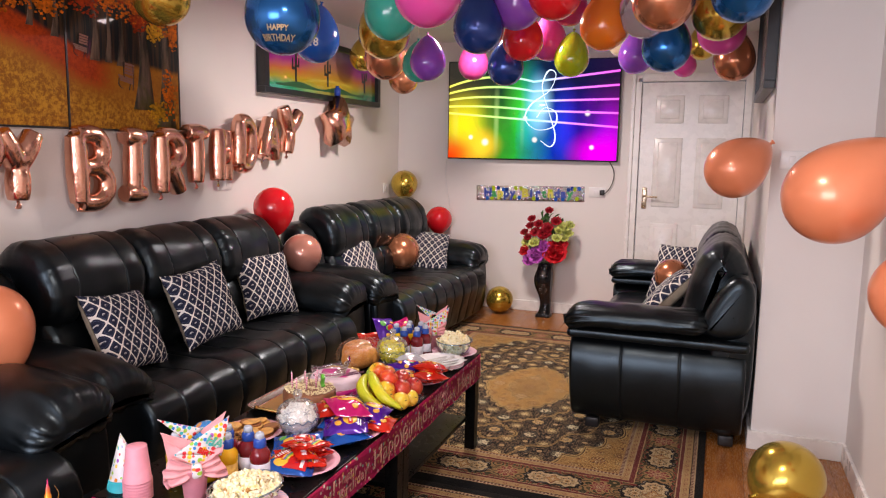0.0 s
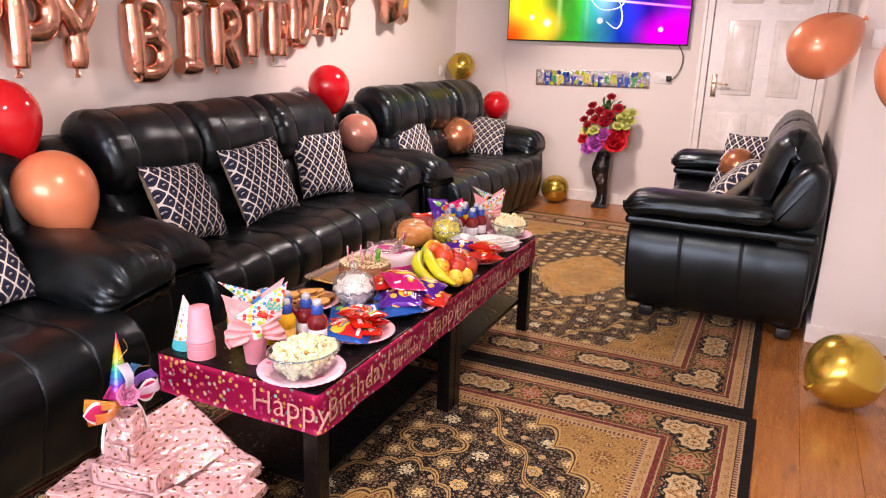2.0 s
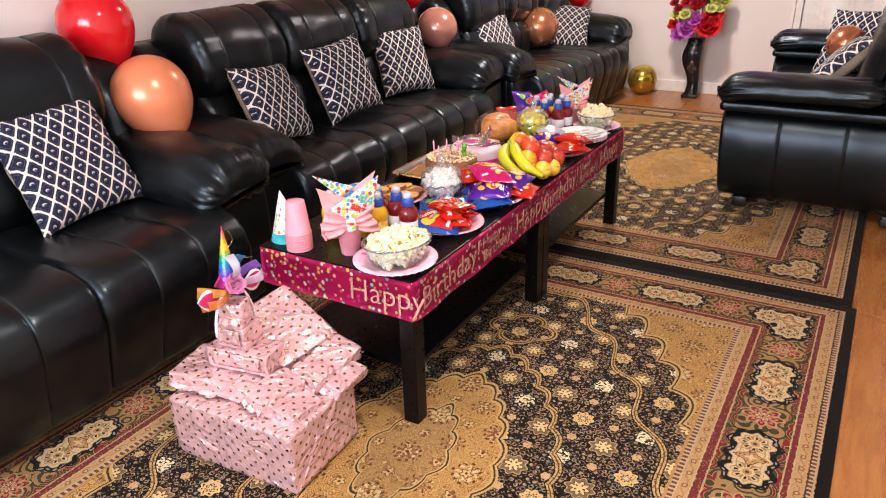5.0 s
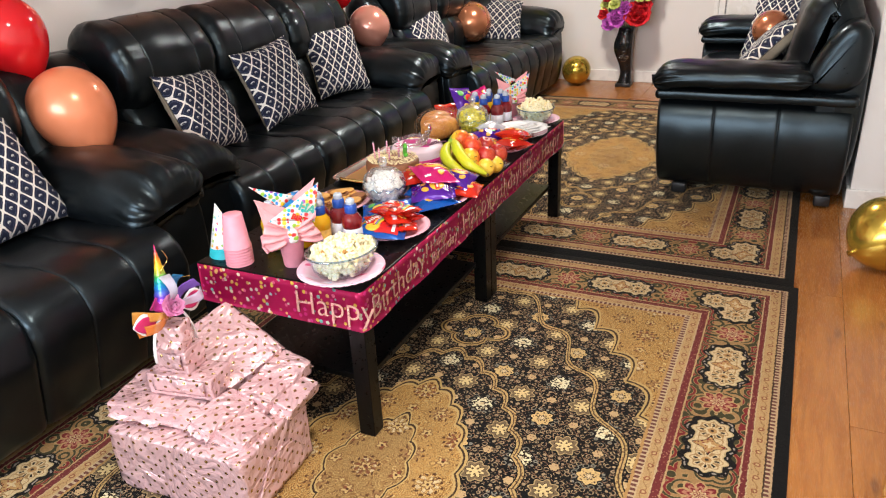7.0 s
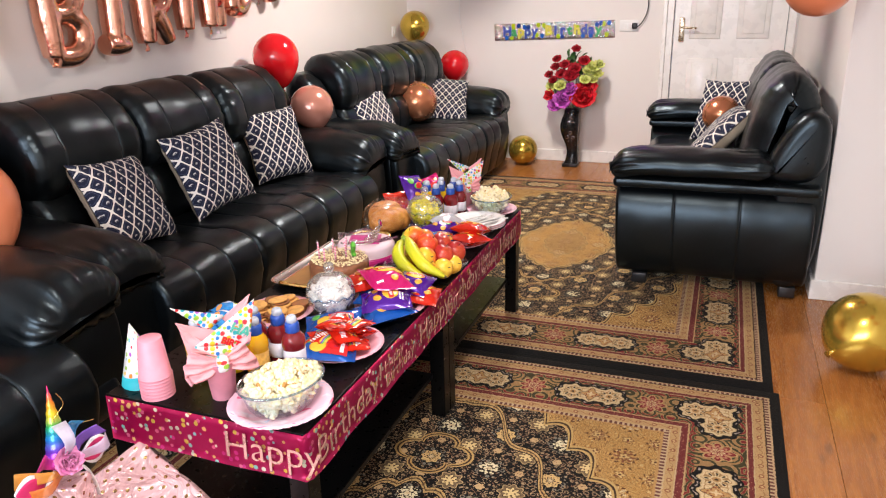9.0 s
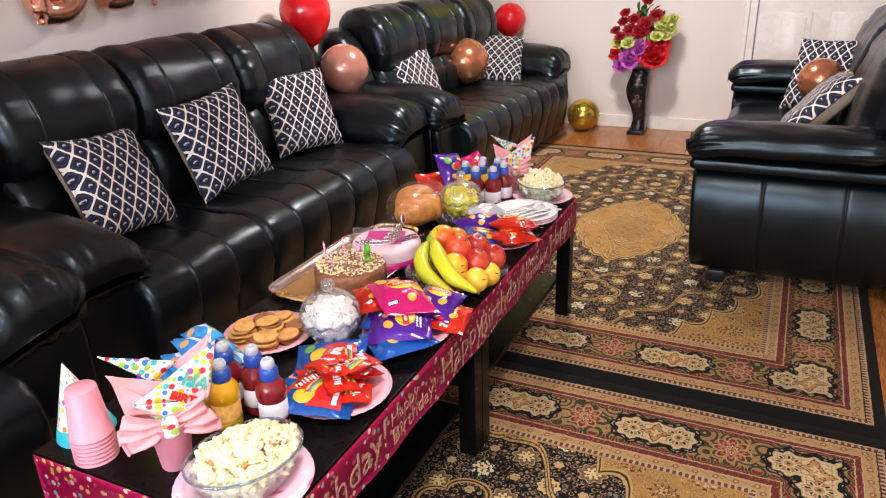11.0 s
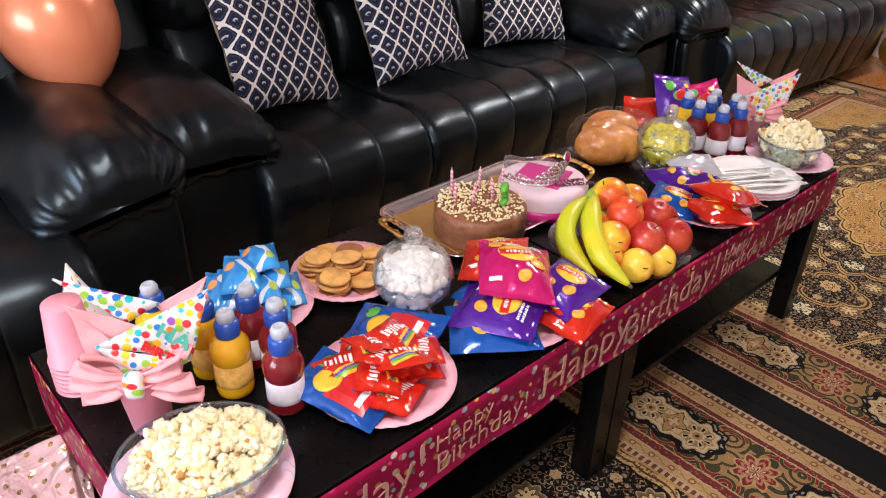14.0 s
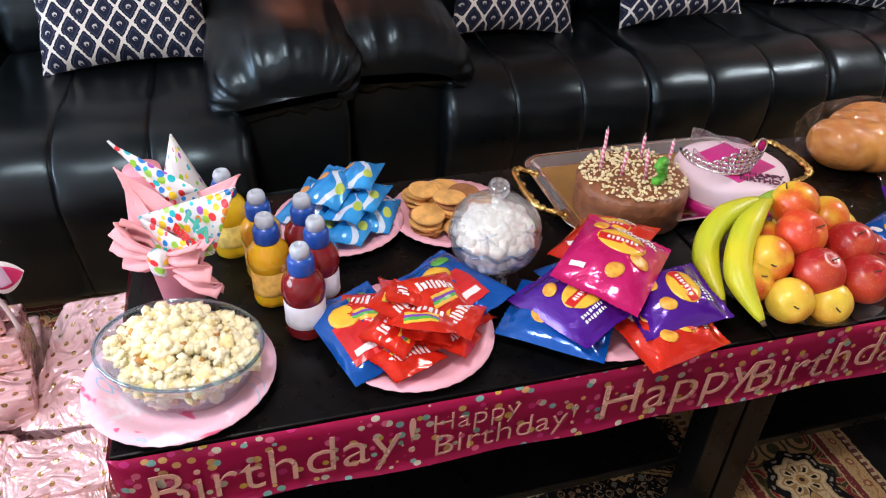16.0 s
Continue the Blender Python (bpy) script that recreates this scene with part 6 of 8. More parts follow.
def napkin_cup(m, label, text=True):
    """The front is +x; the napkins rise to both sides along y."""
    t = thing("napkin_cup", m, label, "napkin holder", "cups dressed with napkins")
    part("cup", cup_bm(), PINK_CUP, t)
    napkin_tri((-0.020, 0.02, 0.155), (-0.004, -0.052, 0.120), (-0.008, -0.083, 0.208), NAPKIN, 1, "napkin", t)
    napkin_tri((-0.002, -0.020, 0.140), (0.002, -0.064, 0.105), (-0.012, -0.078, 0.196), NAPKIN, 5, "napkin", t, 0.006)
    napkin_tri((-0.034, 0.034, 0.188), (-0.020, -0.012, 0.165), (-0.014, -0.088, 0.2435), CONFETTI, 2, "dotted_napkin", t, label="white napkin with coloured dots")
    napkin_tri((-0.038, 0.025, 0.180), (-0.030, 0.065, 0.140), (-0.040, 0.100, 0.2245), NAPKIN, 3, "napkin", t)
    napkin_tri((0.0, -0.052, 0.142), (0.004, 0.074, 0.118), (-0.022, 0.104, 0.2165), CONFETTI, 4, "dotted_napkin", t, 0.003, label="white napkin with coloured dots")
    napkin_tri((0.001, -0.052, 0.142), (0.005, 0.074, 0.118), (0.020, 0.002, 0.085), CONFETTI, 4, "dotted_napkin", t, 0.003, label="white napkin with coloured dots")
    if text:
        for s, size, y, z, col in (("HA", 0.034, 0.056, 0.158, LATEX["teal"]), ("BIRT", 0.022, 0.030, 0.133, LATEX["red"])):
            part("lettering", words(s, size, pose(0.0055, y, z, 90, 0, 90) @ pose(0, 0, 0, 0, -8, -30), 0.0004, bold=0.0012), col, t, "printed lettering", smooth=False)
    for sg in (-1, 1):
        for layer in (0, 1):
            def loop(u, v, sg=sg, layer=layer):
                h = 0.010 + 0.034 * v ** 0.8
                y = sg * (0.004 + v * (0.070 + 0.012 * math.sin(u * 5 + sg + layer)))
                fold = 0.010 * math.sin(math.pi * v) * (1 - 2 * layer) + v * 0.010 * math.asin(math.sin(u * 21 + 2 * layer + sg)) / 1.57 + 0.004 * noise.noise(Vector((u * 4, v * 4, sg * 3.0 + layer)))
                return Vector((0.022 - 0.004 * v * sg + fold - 0.006 * layer, y, 0.097 + (u - 0.5) * 2 * h + 0.006 * v))
            part("bow_loop", sheet(26, 14, loop, 0.0012), NAPKIN, t, "crumpled pink paper bow")
    part("bow_knot", uv_wrap(moved(puff(0.011, 0.014, 0.020, 4, 5), pose(0.030, 0, 0.0975)), 0.03), CONFETTI, t, "dotted paper knot")
    return t


napkin_cup(pose(0.008, 0.085, TT, 0, 0, -38), "pink cup dressed with a paper bow and dotted birthday napkins")
napkin_cup(pose(0.035, 1.800, TT, 0, 0, -50) @ Matrix.Scale(0.9, 4), "pink cup dressed with a paper bow and dotted napkins", False)

# ---- drink bottles ----
JUICE = {}
for nm, c in (("red", (0.36, 0.022, 0.030)), ("orange", (0.97, 0.52, 0.008)), ("yellow", (0.97, 0.64, 0.012))):
    j = Mat(nm + "_juice_bottle", 0.06, Transmission_Weight=0.55 if nm == "red" else 0.3, Coat_Weight=0.6, IOR=1.30, Subsurface_Weight=0.3, Subsurface_Scale=0.02)
    j.set("Base Color", c)
    JUICE[nm] = j.m
BLUE_CAP = plain("blue_cap_plastic", (0.015, 0.07, 0.36), 0.3)
NOZZLE = Mat("frosted_nozzle_plastic", 0.25, Transmission_Weight=0.3)
NOZZLE.set("Base Color", (0.62, 0.68, 0.76))
NOZZLE = NOZZLE.m
LABELS = {"red": plain("pale_bottle_label", (0.78, 0.77, 0.84), 0.4, vary=0.1, scale=60), "orange": plain("orange_bottle_label", (0.86, 0.46, 0.10), 0.4, vary=0.3, scale=90), "yellow": plain("yellow_bottle_label", (0.86, 0.64, 0.16), 0.4, vary=0.3, scale=90)}


def drink_bottle(x, y, kind, yaw):
    t = thing("drink_bottle", pose(x, y, TT, 0, 0, yaw) @ Matrix.Diagonal((0.92, 0.92, 1.07, 1.0)), f"small {kind} fruit drink bottle with a blue sports cap", "bottle", "fruit drink bottles")
    part("bottle", lathe([(0.0, 0.002), (0.02552, 0.0), (0.03074, 0.004), (0.0319, 0.012), (0.03039, 0.024), (0.02993, 0.03), (0.02993, 0.056), (0.03074, 0.060), (0.03306, 0.068), (0.03306, 0.078), (0.03016, 0.088), (0.02204, 0.097), (0.01682, 0.101), (0.01682, 0.108), (0.0, 0.108)], 28), JUICE[kind], t)
    part("label", lathe([(0.0311, 0.022), (0.0317, 0.0225), (0.0312, 0.030), (0.0312, 0.058), (0.0307, 0.0585)], 28), LABELS[kind], t, "printed paper sleeve")
    cap = part("cap", lathe([(0.0, 0.10), (0.01914, 0.10), (0.01995, 0.102), (0.01995, 0.118), (0.01682, 0.124), (0.0, 0.125)], 24), BLUE_CAP, t, "blue plastic cap")
    part("nozzle", lathe([(0.0, 0.122), (0.0145, 0.122), (0.0145, 0.134), (0.0116, 0.139), (0.00696, 0.141), (0.0058, 0.138), (0.0, 0.137)], 20), NOZZLE, cap, "frosted drinking nozzle")
    return t


for n, (x, y, k) in enumerate([(0.105, 0.252, "red"), (0.022, 0.212, "orange"), (-0.115, 0.158, "yellow"), (-0.042, 0.205, "orange"), (0.045, 0.280, "red"), (-0.018, 0.268, "red"),
        (-0.082, 1.630, "yellow"), (-0.045, 1.705, "yellow"), (0.010, 1.712, "red"), (-0.024, 1.588, "red"), (0.034, 1.605, "red"), (0.050, 1.668, "red"), (-0.026, 1.648, "yellow")]):
    drink_bottle(x, y, k, 40 * n)

# ---- snack packets ----
def full(p, q, h, crimp):
    """How full a packet is at p across and q along it."""
    e = 1 - 2 * crimp / h
    k = min(1.0, abs(q) / e)
    return max(0.0, 1 - k ** 2.4) ** 0.75 * max(0.0, 1 - abs(p) ** 2.6) ** 0.7


def swell(p, q, h, t, seed, crimp, wr):
    """Height of a packet's front at p across and q along: fullness, dents and puckers that run in from the crimped ends."""
    fat = full(p, q, h, crimp)
    z = t / 2 * fat + wr * fat * noise.noise(Vector((p * 2.4 + seed, q * 2.4, seed)))
    ends = max(0.0, abs(q) - 0.35) / 0.65
    z += wr * 0.55 * min(1.0, fat * 2.5) * ends * math.sin(p * 11 + seed * 3 + 2.0 * noise.noise(Vector((p * 2, q * 3, seed))))
    return z + wr * 0.35 * min(1.0, fat * 2) * noise.noise(Vector((p * 7 + seed, q * 7, seed + 4)))


def pillow_bm(w, h, t, seed, crimp=0.010, wr=0.004, n=26):
    """A filled foil packet: two sides that meet in flat crimped ends."""
    bms = []
    for sg in (1, -1):
        def fn(u, v, sg=sg):
            p, q = 2 * u - 1, 2 * v - 1
            e = max(0.0, 1 - abs(q)) * h / 2
            f = min(1.0, max(0.0, (e - crimp)) / (h * 0.22))
            fat = full(p, q, h, crimp)
            bend = wr * 1.4 * (1 - f) * noise.noise(Vector((p * 1.6 + seed, 3 + q, 0))) + 0.10 * wr * math.sin(q * 60) * (f < 0.02)
            edge = 0.0007 * ((round(u * n) % 2) * 2 - 1) * (abs(q) > 0.999)
            return Vector((p * w / 2 * (1 - 0.10 * fat), q * h / 2 + edge - 0.004 * q * (1 - abs(p)), sg * (swell(p, q, h, t, seed, crimp, wr) + 0.0004) + bend))
        b = sheet(n, n, fn)
        if sg < 0:
            bmesh.ops.reverse_faces(b, faces=b.faces)
        bms.append(b)
    return join(*bms)


def foil_print(name, c, c2=None, metal=0.25):
    m = Mat(name, 0.16, metal, Coat_Weight=0.4, Coat_Roughness=0.05)
    x, y, z = m.xyz()
    n = m.noise(24, 2)
    base = m.mix(n, tuple(v * 0.85 for v in c), c)
    if c2:
        base = m.mix((y + (n - 0.5) * 0.02).abs().gt(0.058), base, c2)
    m.set("Base Color", base)
    m.bump(m.noise(16, 4, 0.55, distort=0.8), 0.010, 0.4)
    return m.m


PACK = {"pink": foil_print("magenta_packet", (0.62, 0.012, 0.16)), "purple": foil_print("purple_packet", (0.09, 0.012, 0.32)), "blue": foil_print("blue_packet", (0.006, 0.10, 0.48)), "red": foil_print("red_packet", (0.74, 0.030, 0.010)), "silver": foil_print("silver_packet", (0.62, 0.62, 0.66))}
YEL = plain("yellow_print", (0.82, 0.5, 0.04), 0.3)
REDP = plain("red_print", (0.6, 0.02, 0.02), 0.3)
WHT = plain("white_print", (0.8, 0.8, 0.8), 0.35)
GRN = plain("green_print", (0.1, 0.4, 0.06), 0.35)


CRISPC = Mat("printed_crisp", 0.35)
CRISPC.set("Base Color", CRISPC.mix(CRISPC.noise(90, 3).step(0.35, 0.7), (0.80, 0.46, 0.05), (0.62, 0.22, 0.02)))
CRISPC = CRISPC.m


def disc(rx, ry, z, n=20):
    return lathe([(0.0, z), (0.25, z), (0.5, z), (0.75, z), (1.0, z), (1.0, z + 0.0005), (0.75, z + 0.0006), (0.5, z + 0.0007), (0.25, z + 0.0008), (0.0, z + 0.0008)], n, rx, ry)


def print_row(sx, sy, n, ny=3):
    """A row of n short bars, as a printed word too small to read."""
    bms = []
    for k in range(n):
        bms.append(moved(patch(sx / n * (0.62, 0.42, 0.70, 0.55)[k % 4], sy * (1.0 if k % 3 else 0.78), 2, ny), pose((k + 0.5 - n / 2) * sx / n, 0, 0)))
    return join(*bms)


def patch(sx, sy, nx=10, ny=4, z=0.0):
    """A thin flat print, finely divided so that it can follow a packet's swell."""
    return sheet(nx, ny, lambda u, v: Vector(((u - 0.5) * sx, (v - 0.5) * sy, z)), 0.0005)


def on_packet(bm, w, h, t, seed, crimp=0.010, wr=0.004, lift=0.0009):
    """Lays a flat print on a packet's swollen front."""
    for v in bm.verts:
        p, q = max(-1, min(1, 2 * v.co.x / w)), 2 * v.co.y / h
        v.co.z += swell(p, q, h, t, seed, crimp, wr) + lift
    return bm


def crisp_packet(c, turn, colour, w, h, t, seed, marks="crisp", group="crisp packets"):
    """A crisp packet; turn: Euler degrees."""
    p = thing("crisp_packet", pose(*c, *turn), f"{colour} foil crisp packet lying on the table" if colour != "silver" else "silver foil snack packet on the table", "crisp packet", group)
    T = t * 1.5
    part("packet", pillow_bm(w, h, T, seed), PACK[colour], p)
    lay = lambda bm, up=0.0: on_packet(bm, w, h, T, seed, lift=0.0009 + up)
    if marks == "swirl":
        for k, (dx, dy, mt) in enumerate(((0.0, 0.02, GRN), (0.02, 0.05, REDP), (-0.22, 0.22, GRN), (0.2, -0.2, CRISPC), (-0.16, -0.22, CRISPC), (0.24, 0.24, YEL))):
            part("print_spot", lay(moved(disc(w * (0.20 - 0.022 * k), w * (0.13 - 0.012 * k), 0.0, 16), pose(dx * w, dy * h, 0, 0, 0, 40 * k)), 0.0004 * (k % 2)), mt, p, "bright printed shape")
    elif marks:
        badge = part("badge", lay(moved(disc(w * 0.28, w * 0.20, 0.0, 24), pose(0, h * 0.10, 0))), YEL, p, "yellow printed badge")
        part("badge_band", lay(moved(patch(w * 0.52, w * 0.125), pose(0, h * 0.10, 0, 0, 0, 6)), 0.0010), REDP, badge, "red band across the badge", smooth=False)
        part("print_bar", lay(moved(print_row(w * 0.36, w * 0.058, 7), pose(0, h * 0.10, 0, 0, 0, 6)), 0.0018), WHT, badge, "white bar of print", smooth=False)
        for k, (dx, dy) in enumerate(((0.27, -0.04), (0.08, -0.24), (-0.30, 0.27)) if marks == "prawn" else ((-0.16, -0.20), (0.20, -0.16))):
            part("crisp_print", lay(moved(disc(w * 0.115, w * 0.085, 0.0, 14), pose(dx * w, dy * h, 0, 0, 0, 50 * k))), CRISPC, p, "printed picture of a crisp")
        if marks == "prawn":
            for text, dy in (("PRAWN", 0.335), ("COCKTAIL", 0.275)):
                b = words(text, w * 0.10, pose(w * 0.12, dy * h, 0), 0.0003, bold=0.0004)
                part("lettering", on_packet(b, w, h, T, seed, lift=0.0012), WHT, p, "white printed lettering", smooth=False)
        else:
            for dy in (0.33, 0.28):
                part("print_bar", lay(moved(print_row(w * 0.36, h * 0.03, 8), pose(w * 0.1, h * dy, 0))), WHT, p, "white bar of print", smooth=False)
        part("print_bar", lay(moved(patch(w * 0.16, h * 0.05), pose(-w * 0.3, -h * 0.31, 0))), WHT, p, "white bar of print", smooth=False)
    return p


crisp_packet((0.195, 0.600, 0.508), (0, 3, -38), "blue", 0.125, 0.155, 0.032, 4)
crisp_packet((0.120, 0.690, 0.512), (0, 0, 20), "blue", 0.12, 0.15, 0.034, 3, None)
crisp_packet((0.252, 0.738, 0.508), (0, 6, 12), "red", 0.110, 0.14, 0.032, 5)
crisp_packet((0.085, 0.715, 0.548), (0, -8, 40), "red", 0.12, 0.15, 0.034, 6)
crisp_packet((0.190, 0.620, 0.531), (4, 6, -64), "purple", 0.120, 0.150, 0.036, 7)
crisp_packet((0.220, 0.755, 0.534), (4, 8, 4), "purple", 0.110, 0.14, 0.036, 8)
crisp_packet((0.160, 0.688, 0.568), (4, 8, 46), "pink", 0.130, 0.165, 0.040, 9, "prawn")
crisp_packet((0.225, 1.275, 0.512), (-6, 8, 60), "red", 0.12, 0.15, 0.034, 11)
crisp_packet((0.215, 1.325, 0.535), (-4, 16, 80), "red", 0.120, 0.145, 0.036, 12)
crisp_packet((0.135, 1.250, 0.508), (6, 10, 20), "blue", 0.11, 0.13, 0.032, 13)
crisp_packet((0.095, 1.365, 0.515), (0, 12, -22), "purple", 0.11, 0.18, 0.036, 14, "swirl")
crisp_packet((0.085, 1.405, 0.536), (0, 10, -30), "silver", 0.09, 0.13, 0.028, 15, None)
crisp_packet((-0.175, 1.720, 0.560), (50, 8, 62), "purple", 0.12, 0.155, 0.044, 16, "swirl")
crisp_packet((-0.110, 1.770, 0.555), (46, -14, 48), "pink", 0.11, 0.14, 0.040, 17, "swirl")
crisp_packet((-0.225, 1.660, 0.515), (30, 0, 40), "red", 0.12, 0.14, 0.034, 18, None)

# sweet packets heaped on the plate
def sweet_packet(c, turn, seed, size=(0.068, 0.092), colour="red"):
    w, h = size
    t = 0.024
    p = thing("sweet_packet", pose(*c, *turn), f"small {colour} foil packet of fruit sweets", "sweet packet", "heap of sweet packets")
    part("packet", pillow_bm(w, h, t, seed, 0.006, 0.004, 18), PACK[colour], p)
    lay = lambda bm, up=0.0: on_packet(bm, w, h, t, seed, 0.006, 0.004, 0.0009 + up)
    part("print_bar", lay(moved(print_row(h * 0.66, w * 0.24, 8, 4), pose(w * 0.10, 0.0, 0, 0, 0, 82))), WHT, p, "white bar of print", smooth=False)
    for k, mt in enumerate((YEL, GRN, LATEX["purple"], YEL)):
        part("print_stripe", lay(moved(patch(w * 0.07, h * 0.5, 2, 8), pose(-w * 0.33 + 0.0042 * k, 0, 0, 0, 0, 10)), 0.0002 * k), mt, p, "bright printed stripe", smooth=False)
    return p


for k in range(16):
    rnd = random.Random(k + 40)
    a = k * 2.4
    q = 0.074 * math.sqrt((k % 8 + 0.3) / 8) if k < 12 else 0.03
    z = TT + 0.022 + (0.0 if k < 7 else 0.020 if k < 12 else 0.038) + 0.012 * (1 - (q / 0.085) ** 2)
    sweet_packet((0.168 + q * math.cos(a), 0.402 + q * math.sin(a), z), (rnd.uniform(-20, 20), rnd.uniform(-20, 20), rnd.uniform(0, 360)), k * 2.1)
for c, turn, s in (((0.158, 0.322, TT + 0.030), (-4, 6, -72), 1), ((0.098, 0.468, TT + 0.032), (4, 8, -62), 2)):
    p = crisp_packet(c, turn, "blue", 0.105, 0.16, 0.026, s, None, "heap of sweet packets")
    lay = lambda bm, up=0.0: on_packet(bm, 0.105, 0.16, 0.039, s, lift=0.0009 + up)
    part("print_panel", lay(moved(patch(0.060, 0.070, 8, 8), pose(0.008, 0.022, 0))), REDP, p, "red printed panel", smooth=False)
    part("print_face", lay(moved(disc(0.024, 0.022, 0.0), pose(0.012, -0.022, 0.0)), 0.0003), YEL, p, "round yellow printed shape")
    part("print_spot", lay(moved(disc(0.015, 0.013, 0.0), pose(-0.020, -0.048, 0.0))), GRN, p, "green printed shape")
    part("print_bar", lay(moved(patch(0.045, 0.010, 8, 3), pose(0.008, 0.042, 0)), 0.0010), WHT, p, "white bar of print", smooth=False)

# blue snack bars
BARMAT = Mat("blue_bar_wrapper", 0.25, 0.1, Coat_Weight=0.3)
bx, by, bz = BARMAT.xyz()
br = BARMAT.rand()
wave = (bx - (by * 70.0 + br * 6.0).sin() * 0.012 - 0.006).abs()
blue = BARMAT.mix(BARMAT.noise(16, 3).step(0.35, 0.7), (0.02, 0.22, 0.62), (0.05, 0.36, 0.78))
blue = BARMAT.mix(wave.lt(0.0055), blue, (0.66, 0.76, 0.86))
blue = BARMAT.mix(((bx + 0.020) ** 2.0 + ((by - 0.022 + br * 0.03) * 0.8) ** 2.0).sqrt().lt(0.009), blue, (0.80, 0.36, 0.10))
blue = BARMAT.mix(((bx - 0.020) ** 2.0 * 3.0 + (by + 0.025 - br * 0.02) ** 2.0).sqrt().lt(0.012), blue, (0.52, 0.66, 0.10))
BARMAT.set("Base Color", blue)
BARMAT.bump(BARMAT.noise(26, 4), 0.006, 0.4)
BARMAT = BARMAT.m
for k, (dx, dy, dz, yaw, tip) in enumerate([(-0.045, -0.055, 0.020, 30, 0), (0.0, -0.03, 0.020, 48, 4), (0.03, 0.02, 0.020, 40, -4), (0.0, 0.065, 0.020, 52, 0), (-0.065, 0.0, 0.020, 40, 6), (-0.055, 0.055, 0.022, 35, -6), (-0.03, -0.035, 0.046, 45, 8), (0.005, 0.02, 0.046, 38, -6), (-0.05, 0.02, 0.050, 52, 10), (-0.015, 0.05, 0.048, 42, -9), (-0.02, -0.005, 0.072, 35, 7), (-0.045, 0.045, 0.074, 50, -8)]):
    mesh_thing("snack_bar", pillow_bm(0.064, 0.112, 0.036, k * 1.7, 0.008, 0.003, 18), BARMAT, pose(-0.140 + dx, 0.335 + dy, TT + dz, tip * 0.7, tip * 0.5, 62 + (yaw - 42) * 0.5), "blue wrapped snack bar in a heap", "snack bar", "blue snack bars")

# biscuits
BISC = [plain("golden_biscuit", (0.70, 0.37, 0.10), 0.8, vary=0.25, scale=70, bump=0.002), plain("brown_biscuit", (0.30, 0.12, 0.04), 0.8, vary=0.25, scale=70, bump=0.002)]
rnd = random.Random(5)
for n, (ox, oy, count, mt) in enumerate([(-0.04, -0.045, 7, 0), (0.03, -0.05, 6, 0), (0.055, 0.0, 4, 0), (-0.03, 0.03, 5, 1), (0.05, 0.045, 4, 1), (-0.07, 0.0, 4, 0), (0.0, 0.06, 5, 0), (0.01, -0.005, 8, 0)]):
    for k in range(count):
        b = lathe([(0.0, 0.0), (0.027, 0.0), (0.029, 0.0015), (0.0285, 0.0045), (0.026, 0.0056), (0.0, 0.0058)], 22, 1.0, 0.86 + 0.14 * (n % 2))
        mesh_thing("biscuit", b, BISC[mt if rnd.random() > 0.15 else 1 - mt], pose(-0.125 + ox + rnd.uniform(-0.006, 0.006), 0.530 + oy + rnd.uniform(-0.006, 0.006), TT + 0.003 + 0.0068 * k, rnd.uniform(-7, 7), rnd.uniform(-7, 7), rnd.uniform(0, 360)), "round golden biscuit in a pile" if mt == 0 else "round brown biscuit in a pile", "biscuit", "pile of biscuits")

